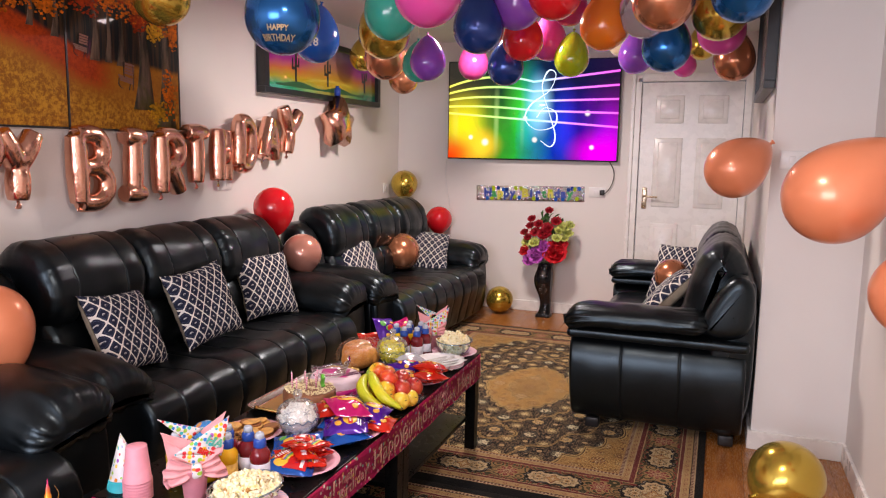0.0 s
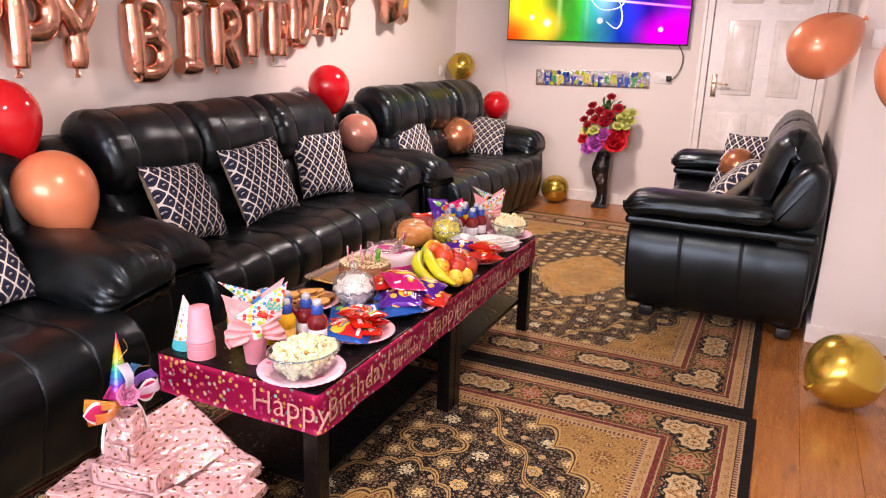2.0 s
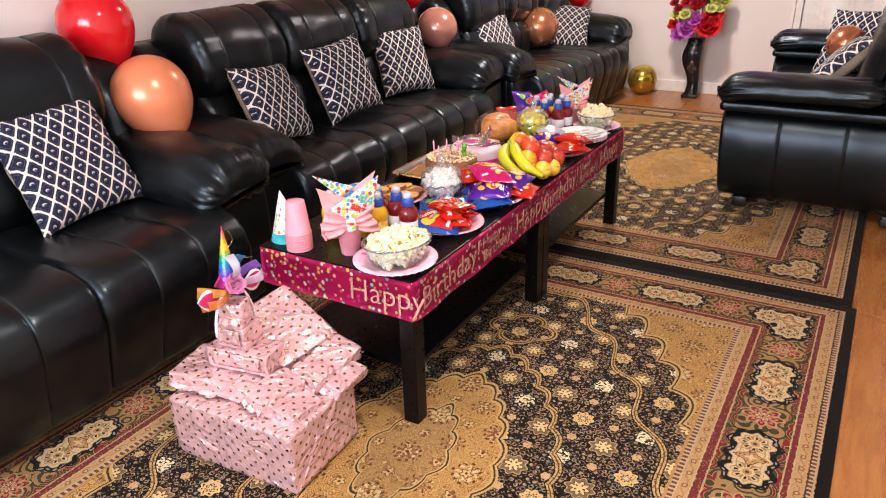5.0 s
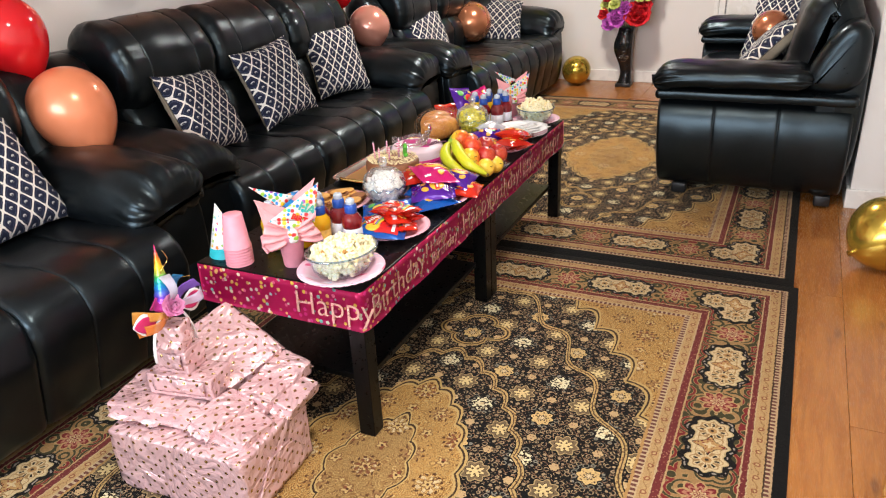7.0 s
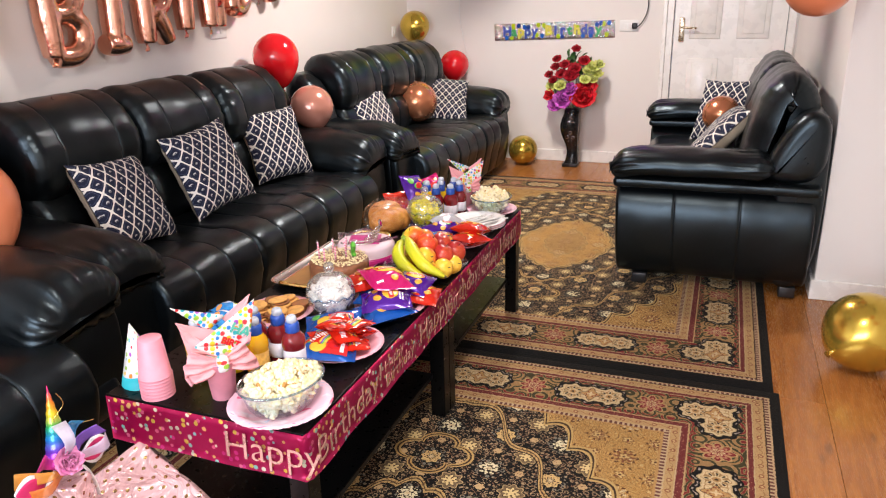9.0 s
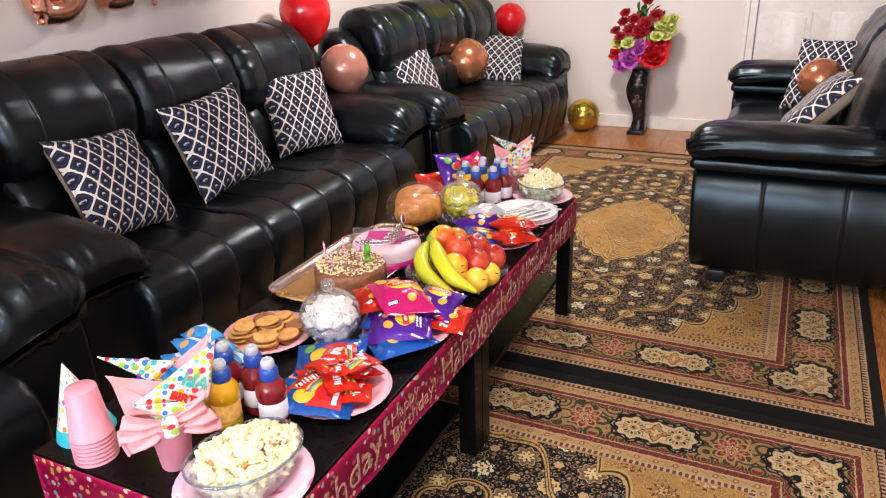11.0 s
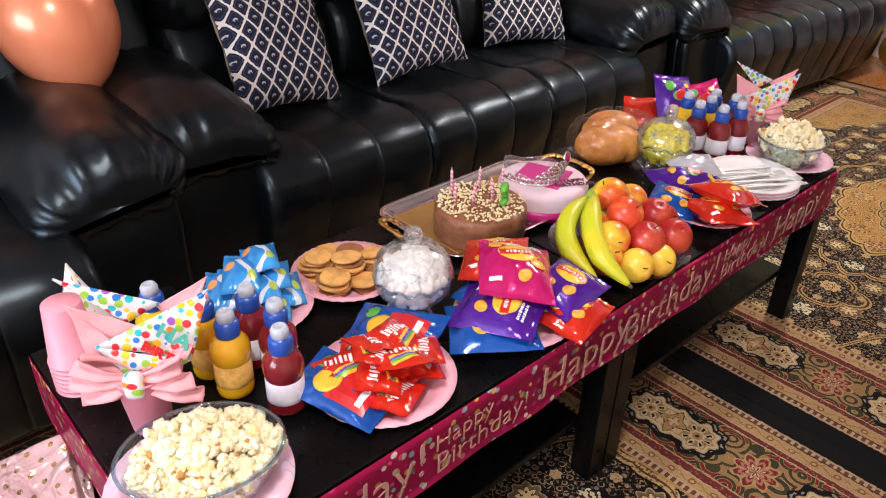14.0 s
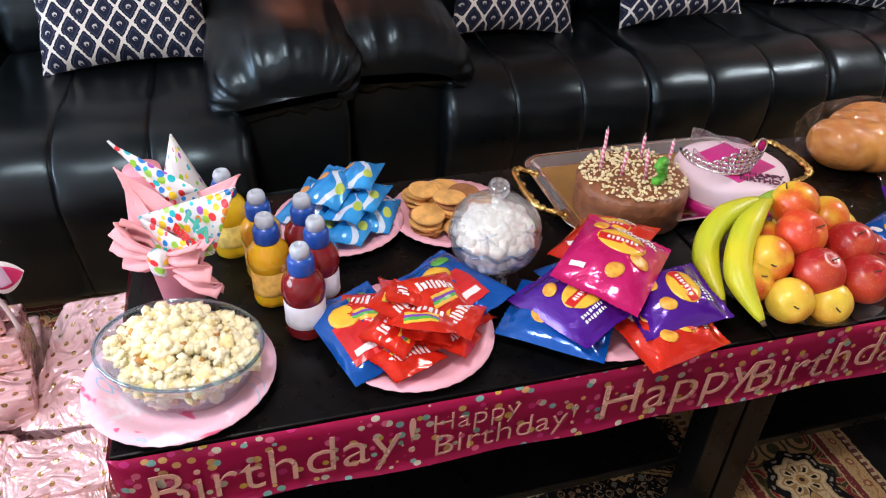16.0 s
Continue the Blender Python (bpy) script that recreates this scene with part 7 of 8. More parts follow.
# ---- covered glass jars ----
LIDGLASS = glass_mat("pressed_glass", (0.99, 0.995, 1.0), 0.08, 1.6, 0.0012, 30.0, 0.07, 0.22)
KNOBGLASS = glass_mat("knob_glass", (0.96, 0.97, 0.98), 0.04, 2.0, 0.003, 60.0, 0.16, 0.5)
CUTGLASS = glass_mat("cut_glass", (0.98, 0.985, 0.99), 0.05, 1.6, 0.003, 45.0, 0.06, 0.18)
FROST = glass_mat("frosted_etching", (0.96, 0.97, 0.98), 0.3, 1.5, 0.0, 60.0, 0.10, 0.35)
def glass_jar(m, label):
    t = thing("glass_jar", m, label, "jar", "footed glass jars")
    part("jar_rim", tube([(0.0615 * math.cos(a), 0.0615 * math.sin(a), 0.078 + 0.0045 * math.cos(12 * a)) for a in [k * math.pi / 36 for k in range(72)]], 0.0020, 6, closed=True), RIMGLASS, t, "scalloped glass rim")
    part("jar", lathe([(0.0, 0.029), (0.025, 0.029), (0.046, 0.039), (0.059, 0.058), (0.061, 0.077), (0.058, 0.077), (0.056, 0.06), (0.043, 0.043), (0.024, 0.034), (0.0, 0.033)], 40), CUTGLASS, t)
    lid = part("lid", lathe([(0.0615, 0.078), (0.0615, 0.092), (0.056, 0.109), (0.040, 0.124), (0.018, 0.131), (0.009, 0.133), (0.008, 0.138), (0.0, 0.138), (0.0, 0.131), (0.008, 0.129), (0.038, 0.1205), (0.053, 0.107), (0.0585, 0.091), (0.0585, 0.078), (0.0615, 0.078)], 40), LIDGLASS, t, "domed cut-glass lid")
    for a in [k * math.pi / 3 + 0.5 for k in range(6)]:
        at = pose(0, 0, 0.084, 0, 0, math.degrees(a)) @ pose(0.0535, 0, 0.022, 0, 62, 0)
        part("etched_flower", join(*[moved(puff(0.0082, 0.0022, 0.0009, 2.0, 3), at @ pose(0, 0, 0.0012, 0, 0, 60 * k) @ pose(0.0068, 0, 0)) for k in range(6)]), FROST, lid, "flower etched into the glass")
    part("knob", moved(puff(0.0140, 0.0140, 0.0145, 2.1, 7), pose(0, 0, 0.150)), KNOBGLASS, lid, "round glass knob")
    for k in range(3):
        a = 2.1 * k + 0.05
        part("foot", tube([(0.028 * math.cos(a), 0.028 * math.sin(a), 0.036), (0.037 * math.cos(a), 0.037 * math.sin(a), 0.018), (0.042 * math.cos(a), 0.042 * math.sin(a), 0.0)], [0.010, 0.0065, 0.0045], 8), KNOBGLASS, t, "small glass foot")
    return t


def lumps(n, seed, r, h, size, z0, cyl=True):
    rnd = random.Random(seed)
    bms = []
    for _ in range(n):
        q, a, z = math.sqrt(rnd.random()), rnd.uniform(0, 6.28), rnd.random()
        rr = r * (0.55 + 0.45 * math.sin(min(1.0, z + 0.25) * 1.57)) * (1 - 0.55 * max(0.0, (z - 0.55) / 0.45) ** 2)
        b = puff(size * rnd.uniform(0.8, 1.1), size * rnd.uniform(0.6, 1.0), size * rnd.uniform(0.6, 1.0), 3.5, 3)
        bms.append(moved(b, pose(rr * q * math.cos(a), rr * q * math.sin(a), z0 + z * h, rnd.uniform(0, 180), rnd.uniform(0, 180), 0)))
    bms.append(moved(puff(r * 0.95, r * 0.95, h * 0.52, 2.4, 7), pose(0, 0, z0 + h * 0.48)))
    return join(*bms)


glass_jar(pose(0.049, 0.547, TT) @ Matrix.Diagonal((1.13, 1.13, 1.10, 1.0)), "footed cut-glass jar with a domed lid, full of white sweets")
mesh_thing("white_sweets", lumps(300, 2, 0.052, 0.066, 0.0100, 0.042), plain("white_marshmallow", (0.86, 0.84, 0.78), 0.7), pose(0.049, 0.547, TT) @ Matrix.Diagonal((1.13, 1.13, 1.10, 1.0)), "white marshmallow sweets inside the jar", "sweets", kind="stuff")
glass_jar(pose(-0.005, 1.415, TT) @ Matrix.Scale(1.12, 4), "footed cut-glass jar with a domed lid, full of yellow sweets")
mesh_thing("yellow_sweets", lumps(110, 3, 0.050, 0.060, 0.012, 0.044), plain("yellow_wrapped_sweet", (0.90, 0.72, 0.03), 0.3, vary=0.3, scale=90), pose(-0.005, 1.415, TT) @ Matrix.Scale(1.12, 4), "yellow wrapped sweets inside the jar", "sweets", kind="stuff")

# ---- tray with two cakes ----
tray = thing("serving_tray", pose(-0.150, 0.945, TT), "silver serving tray with ornate gold handles", "tray")
SILVER = plain("polished_silver", (0.82, 0.80, 0.79), 0.14, 1.0, vary=0.05)
def rounded(sx, sy, r, n=6):
    pts = []
    for cx, cy, a0 in ((sx - r, sy - r, 0), (-sx + r, sy - r, 90), (-sx + r, -sy + r, 180), (sx - r, -sy + r, 270)):
        for k in range(n + 1):
            a = math.radians(a0 + 90 * k / n)
            pts.append((cx + r * math.cos(a), cy + r * math.sin(a)))
    return pts
bm = bmesh.new()
rings = []
for d, z in ((-0.03, 0.003), (-0.028, 0.003), (-0.012, 0.014), (0.0, 0.018), (0.002, 0.0165), (-0.011, 0.0125), (-0.027, 0.0015), (-0.03, 0.001)):
    rings.append([bm.verts.new((x, y, z)) for x, y in rounded(0.142 + d, 0.232 + d, 0.05 + d)])
for a, b in zip(rings, rings[1:]):
    for k in range(len(a)):
        bm.faces.new((a[k], a[(k + 1) % len(a)], b[(k + 1) % len(a)], b[k]))
bm.faces.new(rings[0])
bm.faces.new(rings[-1][::-1])
bmesh.ops.recalc_face_normals(bm, faces=bm.faces)
part("tray_body", bm, SILVER, tray)
part("tray_mat", box(-0.105, 0.105, -0.195, 0.195, 0.0032, 0.0045), plain("gold_card", (0.45, 0.26, 0.08), 0.35, 0.5), tray, "gold card lining", smooth=False)
for sg in (-1, 1):
    h = smooth_line([(-0.068, sg * 0.226, 0.016), (-0.062, sg * 0.262, 0.034), (-0.035, sg * 0.280, 0.040), (0.045, sg * 0.282, 0.041), (0.078, sg * 0.272, 0.036), (0.078, sg * 0.228, 0.016)], 8)
    part("tray_handle", join(tube(h, [0.0048 + 0.0024 * abs(math.sin(k * 1.3)) for k in range(len(h))], 8), *[moved(puff(0.0085, 0.0055, 0.0065, 2.5, 4), pose(p.x, p.y - sg * 0.004, p.z)) for p in h[::4]]), GOLD, tray, "ornate gold handle")

CHOC = plain("chocolate_icing", (0.24, 0.092, 0.040), 0.45, vary=0.35, scale=55, bump=0.010)
cake = thing("chocolate_cake", pose(-0.088, 0.850, TT + 0.0048) @ Matrix.Diagonal((1.16, 1.16, 1.05, 1.0)), "round chocolate cake sprinkled with nuts, with candles", "cake")
part("cake_body", lathe([(0.0, 0.0), (0.083, 0.0), (0.085, 0.004), (0.0845, 0.030), (0.0855, 0.032), (0.085, 0.056), (0.080, 0.063), (0.07, 0.0655), (0.0, 0.066)], 56), CHOC, cake)
rnd = random.Random(8)
bms = []
for k in range(760):
    q, a = 0.081 * rnd.random() ** 0.45, rnd.uniform(0, 6.28)
    if k > 420 and math.cos(a - 3.6) < 0.2:
        continue
    bms.append(moved(box(-0.0024, 0.0022, -0.0014, 0.0018, -0.001, 0.0018, 0.0), pose(q * math.cos(a), q * math.sin(a), 0.067 + rnd.uniform(0, 0.003), rnd.uniform(-40, 40), rnd.uniform(-40, 40), rnd.uniform(0, 360)) @ Matrix.Scale(rnd.uniform(0.45, 1.15), 4)))
part("nut_topping", join(*bms), plain("chopped_nut", (0.86, 0.74, 0.44), 0.7), cake, "pale chopped nuts on top", smooth=False)
tagged(cake.children[-1], kind="stuff")
CANDLE = Mat("pink_spiral_candle", 0.4)
cx, cy, cz = CANDLE.xyz()
CANDLE.set("Base Color", CANDLE.mix(((cy.atan2(cx) + cz * 700.0).sin()).gt(0.2), (0.70, 0.16, 0.28), (0.80, 0.62, 0.66)))
for x, y, hh in ((-0.045, -0.03, 0.060), (-0.02, -0.045, 0.048), (0.02, 0.01, 0.055), (-0.035, 0.03, 0.05), (-0.01, 0.065, 0.05), (0.0, -0.02, 0.045)):
    cd = part("candle", lathe([(0.0, 0.0), (0.0025, 0.0), (0.0025, hh), (0.0, hh + 0.001)], 10), CANDLE.m, cake, "thin pink spiral candle", m=pose(x, y, 0.064, rnd.uniform(-5, 5), rnd.uniform(-5, 5), 0))
    part("wick", lathe([(0.0, hh), (0.0006, hh), (0.0006, hh + 0.006), (0.0, hh + 0.006)], 6), STRING, cd, "short white wick")
num = smooth_line([(-0.012, 0, 0.026), (-0.004, 0, 0.035), (0.008, 0, 0.032), (0.009, 0, 0.023), (0.0, 0, 0.018), (0.011, 0, 0.014), (0.012, 0, 0.004), (0.002, 0, -0.002), (-0.011, 0, 0.003)], 5)
part("number_candle", tube(num, 0.0068, 8), plain("green_wax", (0.10, 0.42, 0.03), 0.4), cake, "green number-shaped candle", m=pose(0.038, 0.020, 0.075, 0, 0, 125))

PINKICE = plain("pale_pink_icing", (0.80, 0.62, 0.68), 0.5, vary=0.04)
cake2 = thing("pink_cake", pose(-0.088, 1.052, TT + 0.0048) @ Matrix.Diagonal((1.17, 1.17, 1.05, 1.0)), "round pale pink iced cake with a magenta ribbon", "cake")
part("cake_body", lathe([(0.0, 0.0), (0.086, 0.0), (0.087, 0.003), (0.0875, 0.050), (0.082, 0.060), (0.070, 0.064), (0.0, 0.065)], 56), PINKICE, cake2)
part("ribbon", lathe([(0.0872, 0.002), (0.0892, 0.002), (0.0896, 0.024), (0.0876, 0.024)], 56), plain("magenta_ribbon", (0.55, 0.015, 0.2), 0.35), cake2, "magenta satin ribbon")
part("icing_plaque", box(-0.05, 0.045, -0.045, 0.045, 0.064, 0.0665, 0.001), plain("magenta_icing", (0.6, 0.03, 0.24), 0.5), cake2, "magenta icing square", m=pose(0, 0, 0, 0, 0, 20))
for s, dz in (("HAPPY", 0.008), ("BIRTHDAY", -0.008)):
    part("icing_lettering", words(s, 0.017, pose(0.058, 0.020, 0.0662, 0, 0, 60) @ pose(0, dz, 0), 0.0008, bold=0.0004), plain("dark_icing", (0.12, 0.02, 0.06), 0.5), cake2, "dark birthday lettering in icing", smooth=False)
tiara = thing("tiara", pose(-0.112, 1.030, TT + 0.0755) @ Matrix.Scale(1.2, 4), "clear plastic and silver toy tiara on the cake", "tiara")
part("band", sheet(30, 3, lambda u, v: (Vector((0.058 * math.cos(u * 4.9 - 1.5), 0.046 * math.sin(u * 4.9 - 1.5), 0.0 + v * (0.010 + 0.016 * abs(math.cos(u * 4.9 - 2.4)))))), 0.0015), CUTGLASS, tiara, "clear plastic band")
crest = []
for k in range(16):
    a = -1.65 + 0.16 * k
    for r in range(1 + int(4.6 * math.exp(-((k - 10.5) / 4.2) ** 2))):
        lean = 1.0 + 0.06 * r
        crest.append(tube([(0.060 * lean * math.cos(a + 0.08 * math.cos(b)), 0.050 * lean * math.sin(a + 0.08 * math.cos(b)), 0.008 + r * 0.0095 + 0.0052 * math.sin(b)) for b in [j * math.pi / 4 for j in range(8)]], 0.0019, 5, closed=True))
part("silver_lattice", join(*crest), SILVER, tiara, "silver lattice crest")
part("silver_rim", tube([(0.060 * math.cos(k * 0.16), 0.050 * math.sin(k * 0.16), 0.003) for k in range(-13, 8)], 0.0024, 6), SILVER, tiara, "thin silver rim")
stone = pose(0.074, 0.012, 0.055, 0, 0, 4) @ pose(0, 0, 0, 0, 78, 0)
part("jewel", moved(puff(0.0075, 0.0065, 0.004, 2, 5), stone), plain("pink_jewel", (0.42, 0.01, 0.13), 0.1), tiara, "dark pink jewel")
part("jewel_setting", moved(tube([(0.0100 * math.cos(j * math.pi / 8), 0.0085 * math.sin(j * math.pi / 8), 0) for j in range(16)], 0.0020, 6, closed=True), stone), SILVER, tiara, "silver ring round the jewel")

# ---- bread in a clear bag ----
BREAD = Mat("bread_crust", 0.5)
crumb = BREAD.noise(13, 4)
BREAD.set("Base Color", BREAD.mix(BREAD.noise(60, 3).step(0.35, 0.75, 0.0, 0.3), BREAD.mix(crumb.step(0.3, 0.7), (0.48, 0.155, 0.026), (0.72, 0.30, 0.055)), (0.76, 0.42, 0.14)))
BREAD.bump(BREAD.noise(70, 4), 0.004, 0.5)
for n, (x, y, dz, yaw, sx, sy, sz) in enumerate([(-0.140, 1.372, 0.047, 58, 0.088, 0.054, 0.046), (-0.205, 1.462, 0.046, 80, 0.082, 0.052, 0.045)]):
    # a plump roll, its crust drawn in by turns as where dough was rolled up
    def crust(p, n=n):
        fold = 0.26 * abs(math.sin(p.x * 30 + p.y * 20 + n)) ** 0.6 - 0.14
        return Vector((p.x, p.y * (1 + fold), p.z * (1 + fold))) * (1 + 0.05 * noise.noise(p * 25 + Vector((n, 0, 0))))
    mesh_thing("bread_roll", puff(sx, sy, sz, 2.3, 22, crust), BREAD.m, pose(x, y, TT + dz, 0, 0, yaw), "plump golden-brown bread roll in a clear bag", "bread", "bread rolls in a bag")
bag = thing("plastic_bag", pose(-0.168, 1.415, TT + 0.056, 0, 0, 8), "crinkled clear plastic bag round the bread", "plastic bag")
def cling(p):
    fold = abs(noise.noise(p * 17 + Vector((3, 1, 5)))) + 0.5 * abs(noise.noise(p * 44))
    return p * (1.07 - 0.16 * fold)
part("film", puff(0.088, 0.134, 0.053, 3.0, 30, cling), FILM, bag, smooth=False)
part("twisted_end", sheet(14, 8, lambda u, v: Vector(((u - 0.5) * (0.02 + 0.07 * v), 0.128 + 0.05 * v, -0.02 + 0.012 * v * math.sin(u * 22) - 0.01 * v)), 0.0006), FILM, bag, "gathered open end of the bag")
part("loose_corner", sheet(10, 8, lambda u, v: Vector((0.070 + 0.045 * v, -0.02 + (u - 0.5) * (0.03 + 0.05 * v), -0.040 + 0.010 * math.sin(u * 14 + v * 3) * v - 0.008 * v)), 0.0006), FILM, bag, "loose corner of the bag")

# ---- fruit ----
mesh_thing("fruit_dish", lathe([(0.0, 0.0), (0.06, 0.0), (0.10, 0.012), (0.142, 0.026), (0.144, 0.0275), (0.10, 0.016), (0.06, 0.004), (0.0, 0.004)], 48), GLASS, pose(0.160, 1.005, TT), "shallow clear glass dish heaped with fruit", "dish")
def apple_mat(name, a, b, c):
    m = Mat(name, 0.33, Coat_Weight=0.12)
    x, y, z = m.xyz()
    streak = m.noise(34, 4, stretch=(1, 1, 0.12))
    patchy = m.noise(12, 2)
    side = x * 11.0 + (patchy - 0.5) * 1.6 + (streak - 0.5) * 1.1 + 0.5
    col = m.mix(side.step(0.25, 0.85), a, b)
    col = m.mix(streak.step(0.55, 0.70, 0.0, 0.5), col, c)
    m.set("Base Color", m.mix(m.voronoi(260).lt(0.16), col, tuple(min(0.85, v * 1.25 + 0.08) for v in c)))
    return m.m
FRUIT = [apple_mat("red_apple_skin", (0.40, 0.014, 0.014), (0.52, 0.05, 0.02), (0.58, 0.14, 0.04)), apple_mat("red_yellow_apple_skin", (0.82, 0.52, 0.03), (0.66, 0.09, 0.012), (0.80, 0.36, 0.03)), apple_mat("yellow_apple_skin", (0.82, 0.58, 0.05), (0.80, 0.40, 0.03), (0.84, 0.60, 0.10)), apple_mat("orange_red_apple_skin", (0.66, 0.055, 0.016), (0.74, 0.16, 0.02), (0.76, 0.24, 0.04))]
STALK = plain("brown_stalk", (0.08, 0.05, 0.02), 0.7)
def apple(x, y, z, r, kind, turn):
    t = thing("apple", pose(x, y, z, *turn), ("shiny dark red apple in the fruit dish", "orange-red and yellow apple in the fruit dish", "yellow apple in the fruit dish", "bright orange-red apple in the fruit dish")[kind], "fruit", "fruit in the dish")
    pr = []
    for k in range(19):
        a = math.pi * k / 18
        rr = math.sin(a) * (1 + 0.06 * math.cos(a))
        z = -math.cos(a) * 0.92
        dip = 0.16 * math.exp(-(math.sin(a) / 0.28) ** 2)
        pr.append((rr * r, (z - dip * (1 if z > 0 else -0.6)) * r))
    part("flesh", lathe(pr, 26), FRUIT[kind], t)
    part("stalk", tube([(0, 0, r * 0.72), (0.002, 0, r * 0.9), (0.004, 0.001, r * 1.05)], 0.0013, 5), STALK, t)
for x, y, z, r, k, turn in [(0.116, 1.014, 0.597, 0.037, 1, (30, -20, 0)), (0.174, 0.991, 0.582, 0.038, 3, (40, 10, 90)), (0.190, 1.075, 0.560, 0.037, 0, (20, 10, 40)), (0.192, 0.928, 0.556, 0.037, 1, (70, 0, 60)),
        (0.228, 0.992, 0.550, 0.038, 0, (-10, 20, 0)), (0.246, 1.064, 0.538, 0.038, 0, (10, 30, 0)), (0.250, 0.936, 0.522, 0.034, 2, (70, 0, 60)), (0.262, 0.998, 0.516, 0.032, 2, (40, 60, 20)),
        (0.130, 1.070, 0.570, 0.036, 1, (60, 0, 0)), (0.120, 1.110, 0.535, 0.036, 1, (30, 40, 0)), (0.185, 1.120, 0.530, 0.036, 0, (0, 50, 0)), (0.090, 1.060, 0.530, 0.036, 1, (0, 0, 80)), (0.140, 0.955, 0.545, 0.037, 1, (80, 0, 0)), (0.185, 1.030, 0.525, 0.036, 1, (0, 0, 0)), (0.205, 0.898, 0.534, 0.034, 1, (0, 40, 0))]:
    apple(x, y, z, r, k, turn)
BANANA = Mat("banana_skin", 0.4)
bn = BANANA.noise(40, 4)
BANANA.set("Base Color", BANANA.mix(bn.step(0.68, 0.78), BANANA.mix(BANANA.noise(9, 2).step(0.35, 0.65), (0.70, 0.60, 0.012), (0.52, 0.56, 0.016)), (0.42, 0.40, 0.03)))
bunch = thing("banana_bunch", pose(0, 0, 0), "pair of greenish yellow bananas against the fruit", "bananas")
for n, pts in enumerate(([(0.085, 1.002, 0.588), (0.094, 0.945, 0.588), (0.114, 0.884, 0.572), (0.156, 0.848, 0.548), (0.228, 0.838, 0.522)], [(0.093, 1.000, 0.592), (0.124, 0.948, 0.602), (0.164, 0.897, 0.582), (0.214, 0.866, 0.552), (0.280, 0.868, 0.522)])):
    line = smooth_line(pts, 7)
    L = len(line) - 1
    rad = [0.0208 * min(1.0, 0.30 + 2.3 * max(0, k / L - 0.10), 0.22 + 3.4 * (1 - k / L)) for k in range(L + 1)]
    bn_ = part("banana", tube(line, rad, 7), BANANA.m, bunch)
    part("tip", tube([line[-1], line[-1] + (line[-1] - line[-3]).normalized() * 0.008], [0.0045, 0.003], 6), STALK, bn_, "dark dry tip")
part("crown", tube([(0.100, 0.975, 0.594), (0.088, 1.000, 0.590), (0.082, 1.020, 0.592), (0.076, 1.034, 0.598)], [0.013, 0.015, 0.012, 0.009], 7), plain("green_banana_crown", (0.24, 0.36, 0.03), 0.5), bunch, "green stalk end")

# plastic cutlery on the plates
for k in range(14):
    rnd = random.Random(k + 300)
    m = pose(0.185 + 0.010 * (k - 7) * 0.9, 1.515 + rnd.uniform(-0.015, 0.015), TT + 0.0225 + 0.0022 * (k % 4), 0, rnd.uniform(-2, 2), 62 + rnd.uniform(-7, 7))
    handle = smooth_line([(-0.08, 0, 0.002), (-0.02, 0, 0.004), (0.03, 0, 0.003), (0.05, 0, 0.005)], 4)
    b = join(tube(handle, 0.0042, 6, flat=0.4), *[tube([(0.05, y * 0.4, 0.005), (0.06, y, 0.003), (0.085, y, 0.005)], 0.0014, 5) for y in (-0.007, -0.0023, 0.0023, 0.007)]) if k % 2 else join(tube(handle, 0.0042, 6, flat=0.4), sheet(6, 2, lambda u, v: Vector((0.045 + 0.05 * u, (v - 0.5) * 0.015 * (1 - 0.3 * u), 0.005)), 0.001))
    mesh_thing("plastic_fork" if k % 2 else "plastic_knife", b, PLASTIC_WHITE, m, "white plastic fork on the plates" if k % 2 else "white plastic knife on the plates", "cutlery", "plastic cutlery")

# ---- wrapped presents with a unicorn headband ----
WRAP = Mat("pink_gold_dot_wrap", 0.22, 0.3, Coat_Weight=0.8, Coat_Roughness=0.10)
wuv = Sock(WRAP.nt, WRAP.tc.outputs["UV"])
wsep = WRAP.nt.nodes.new("ShaderNodeSeparateXYZ")
WRAP.nt.links.new(wuv.out, wsep.inputs[0])
wu, wv = Sock(WRAP.nt, wsep.outputs[0]) / 0.038 + 50.0, Sock(WRAP.nt, wsep.outputs[1]) / 0.038 + 50.0
def dotgrid(a, b):
    fx, fy = a.fract() - 0.5, b.fract() - 0.5
    return (fx * fx + fy * fy).sqrt()
dd = dotgrid(wu, wv).min(dotgrid(wu + 0.5, wv + 0.5))
isdot = dd.lt(0.118)
wn = WRAP.noise(12, 3)
WRAP.set("Base Color", WRAP.mix(isdot, WRAP.mix(wn, (0.70, 0.42, 0.44), (0.78, 0.52, 0.52)), (0.46, 0.29, 0.11)))
WRAP.set("Metallic", isdot * 0.6 + 0.28)
WRAP.bump((WRAP.noise(11, 3, 0.5, distort=1.2) - 0.5).abs() * 1.5 + WRAP.noise(30, 3) * 0.25, 0.030, 0.8)
WRAP = WRAP.m


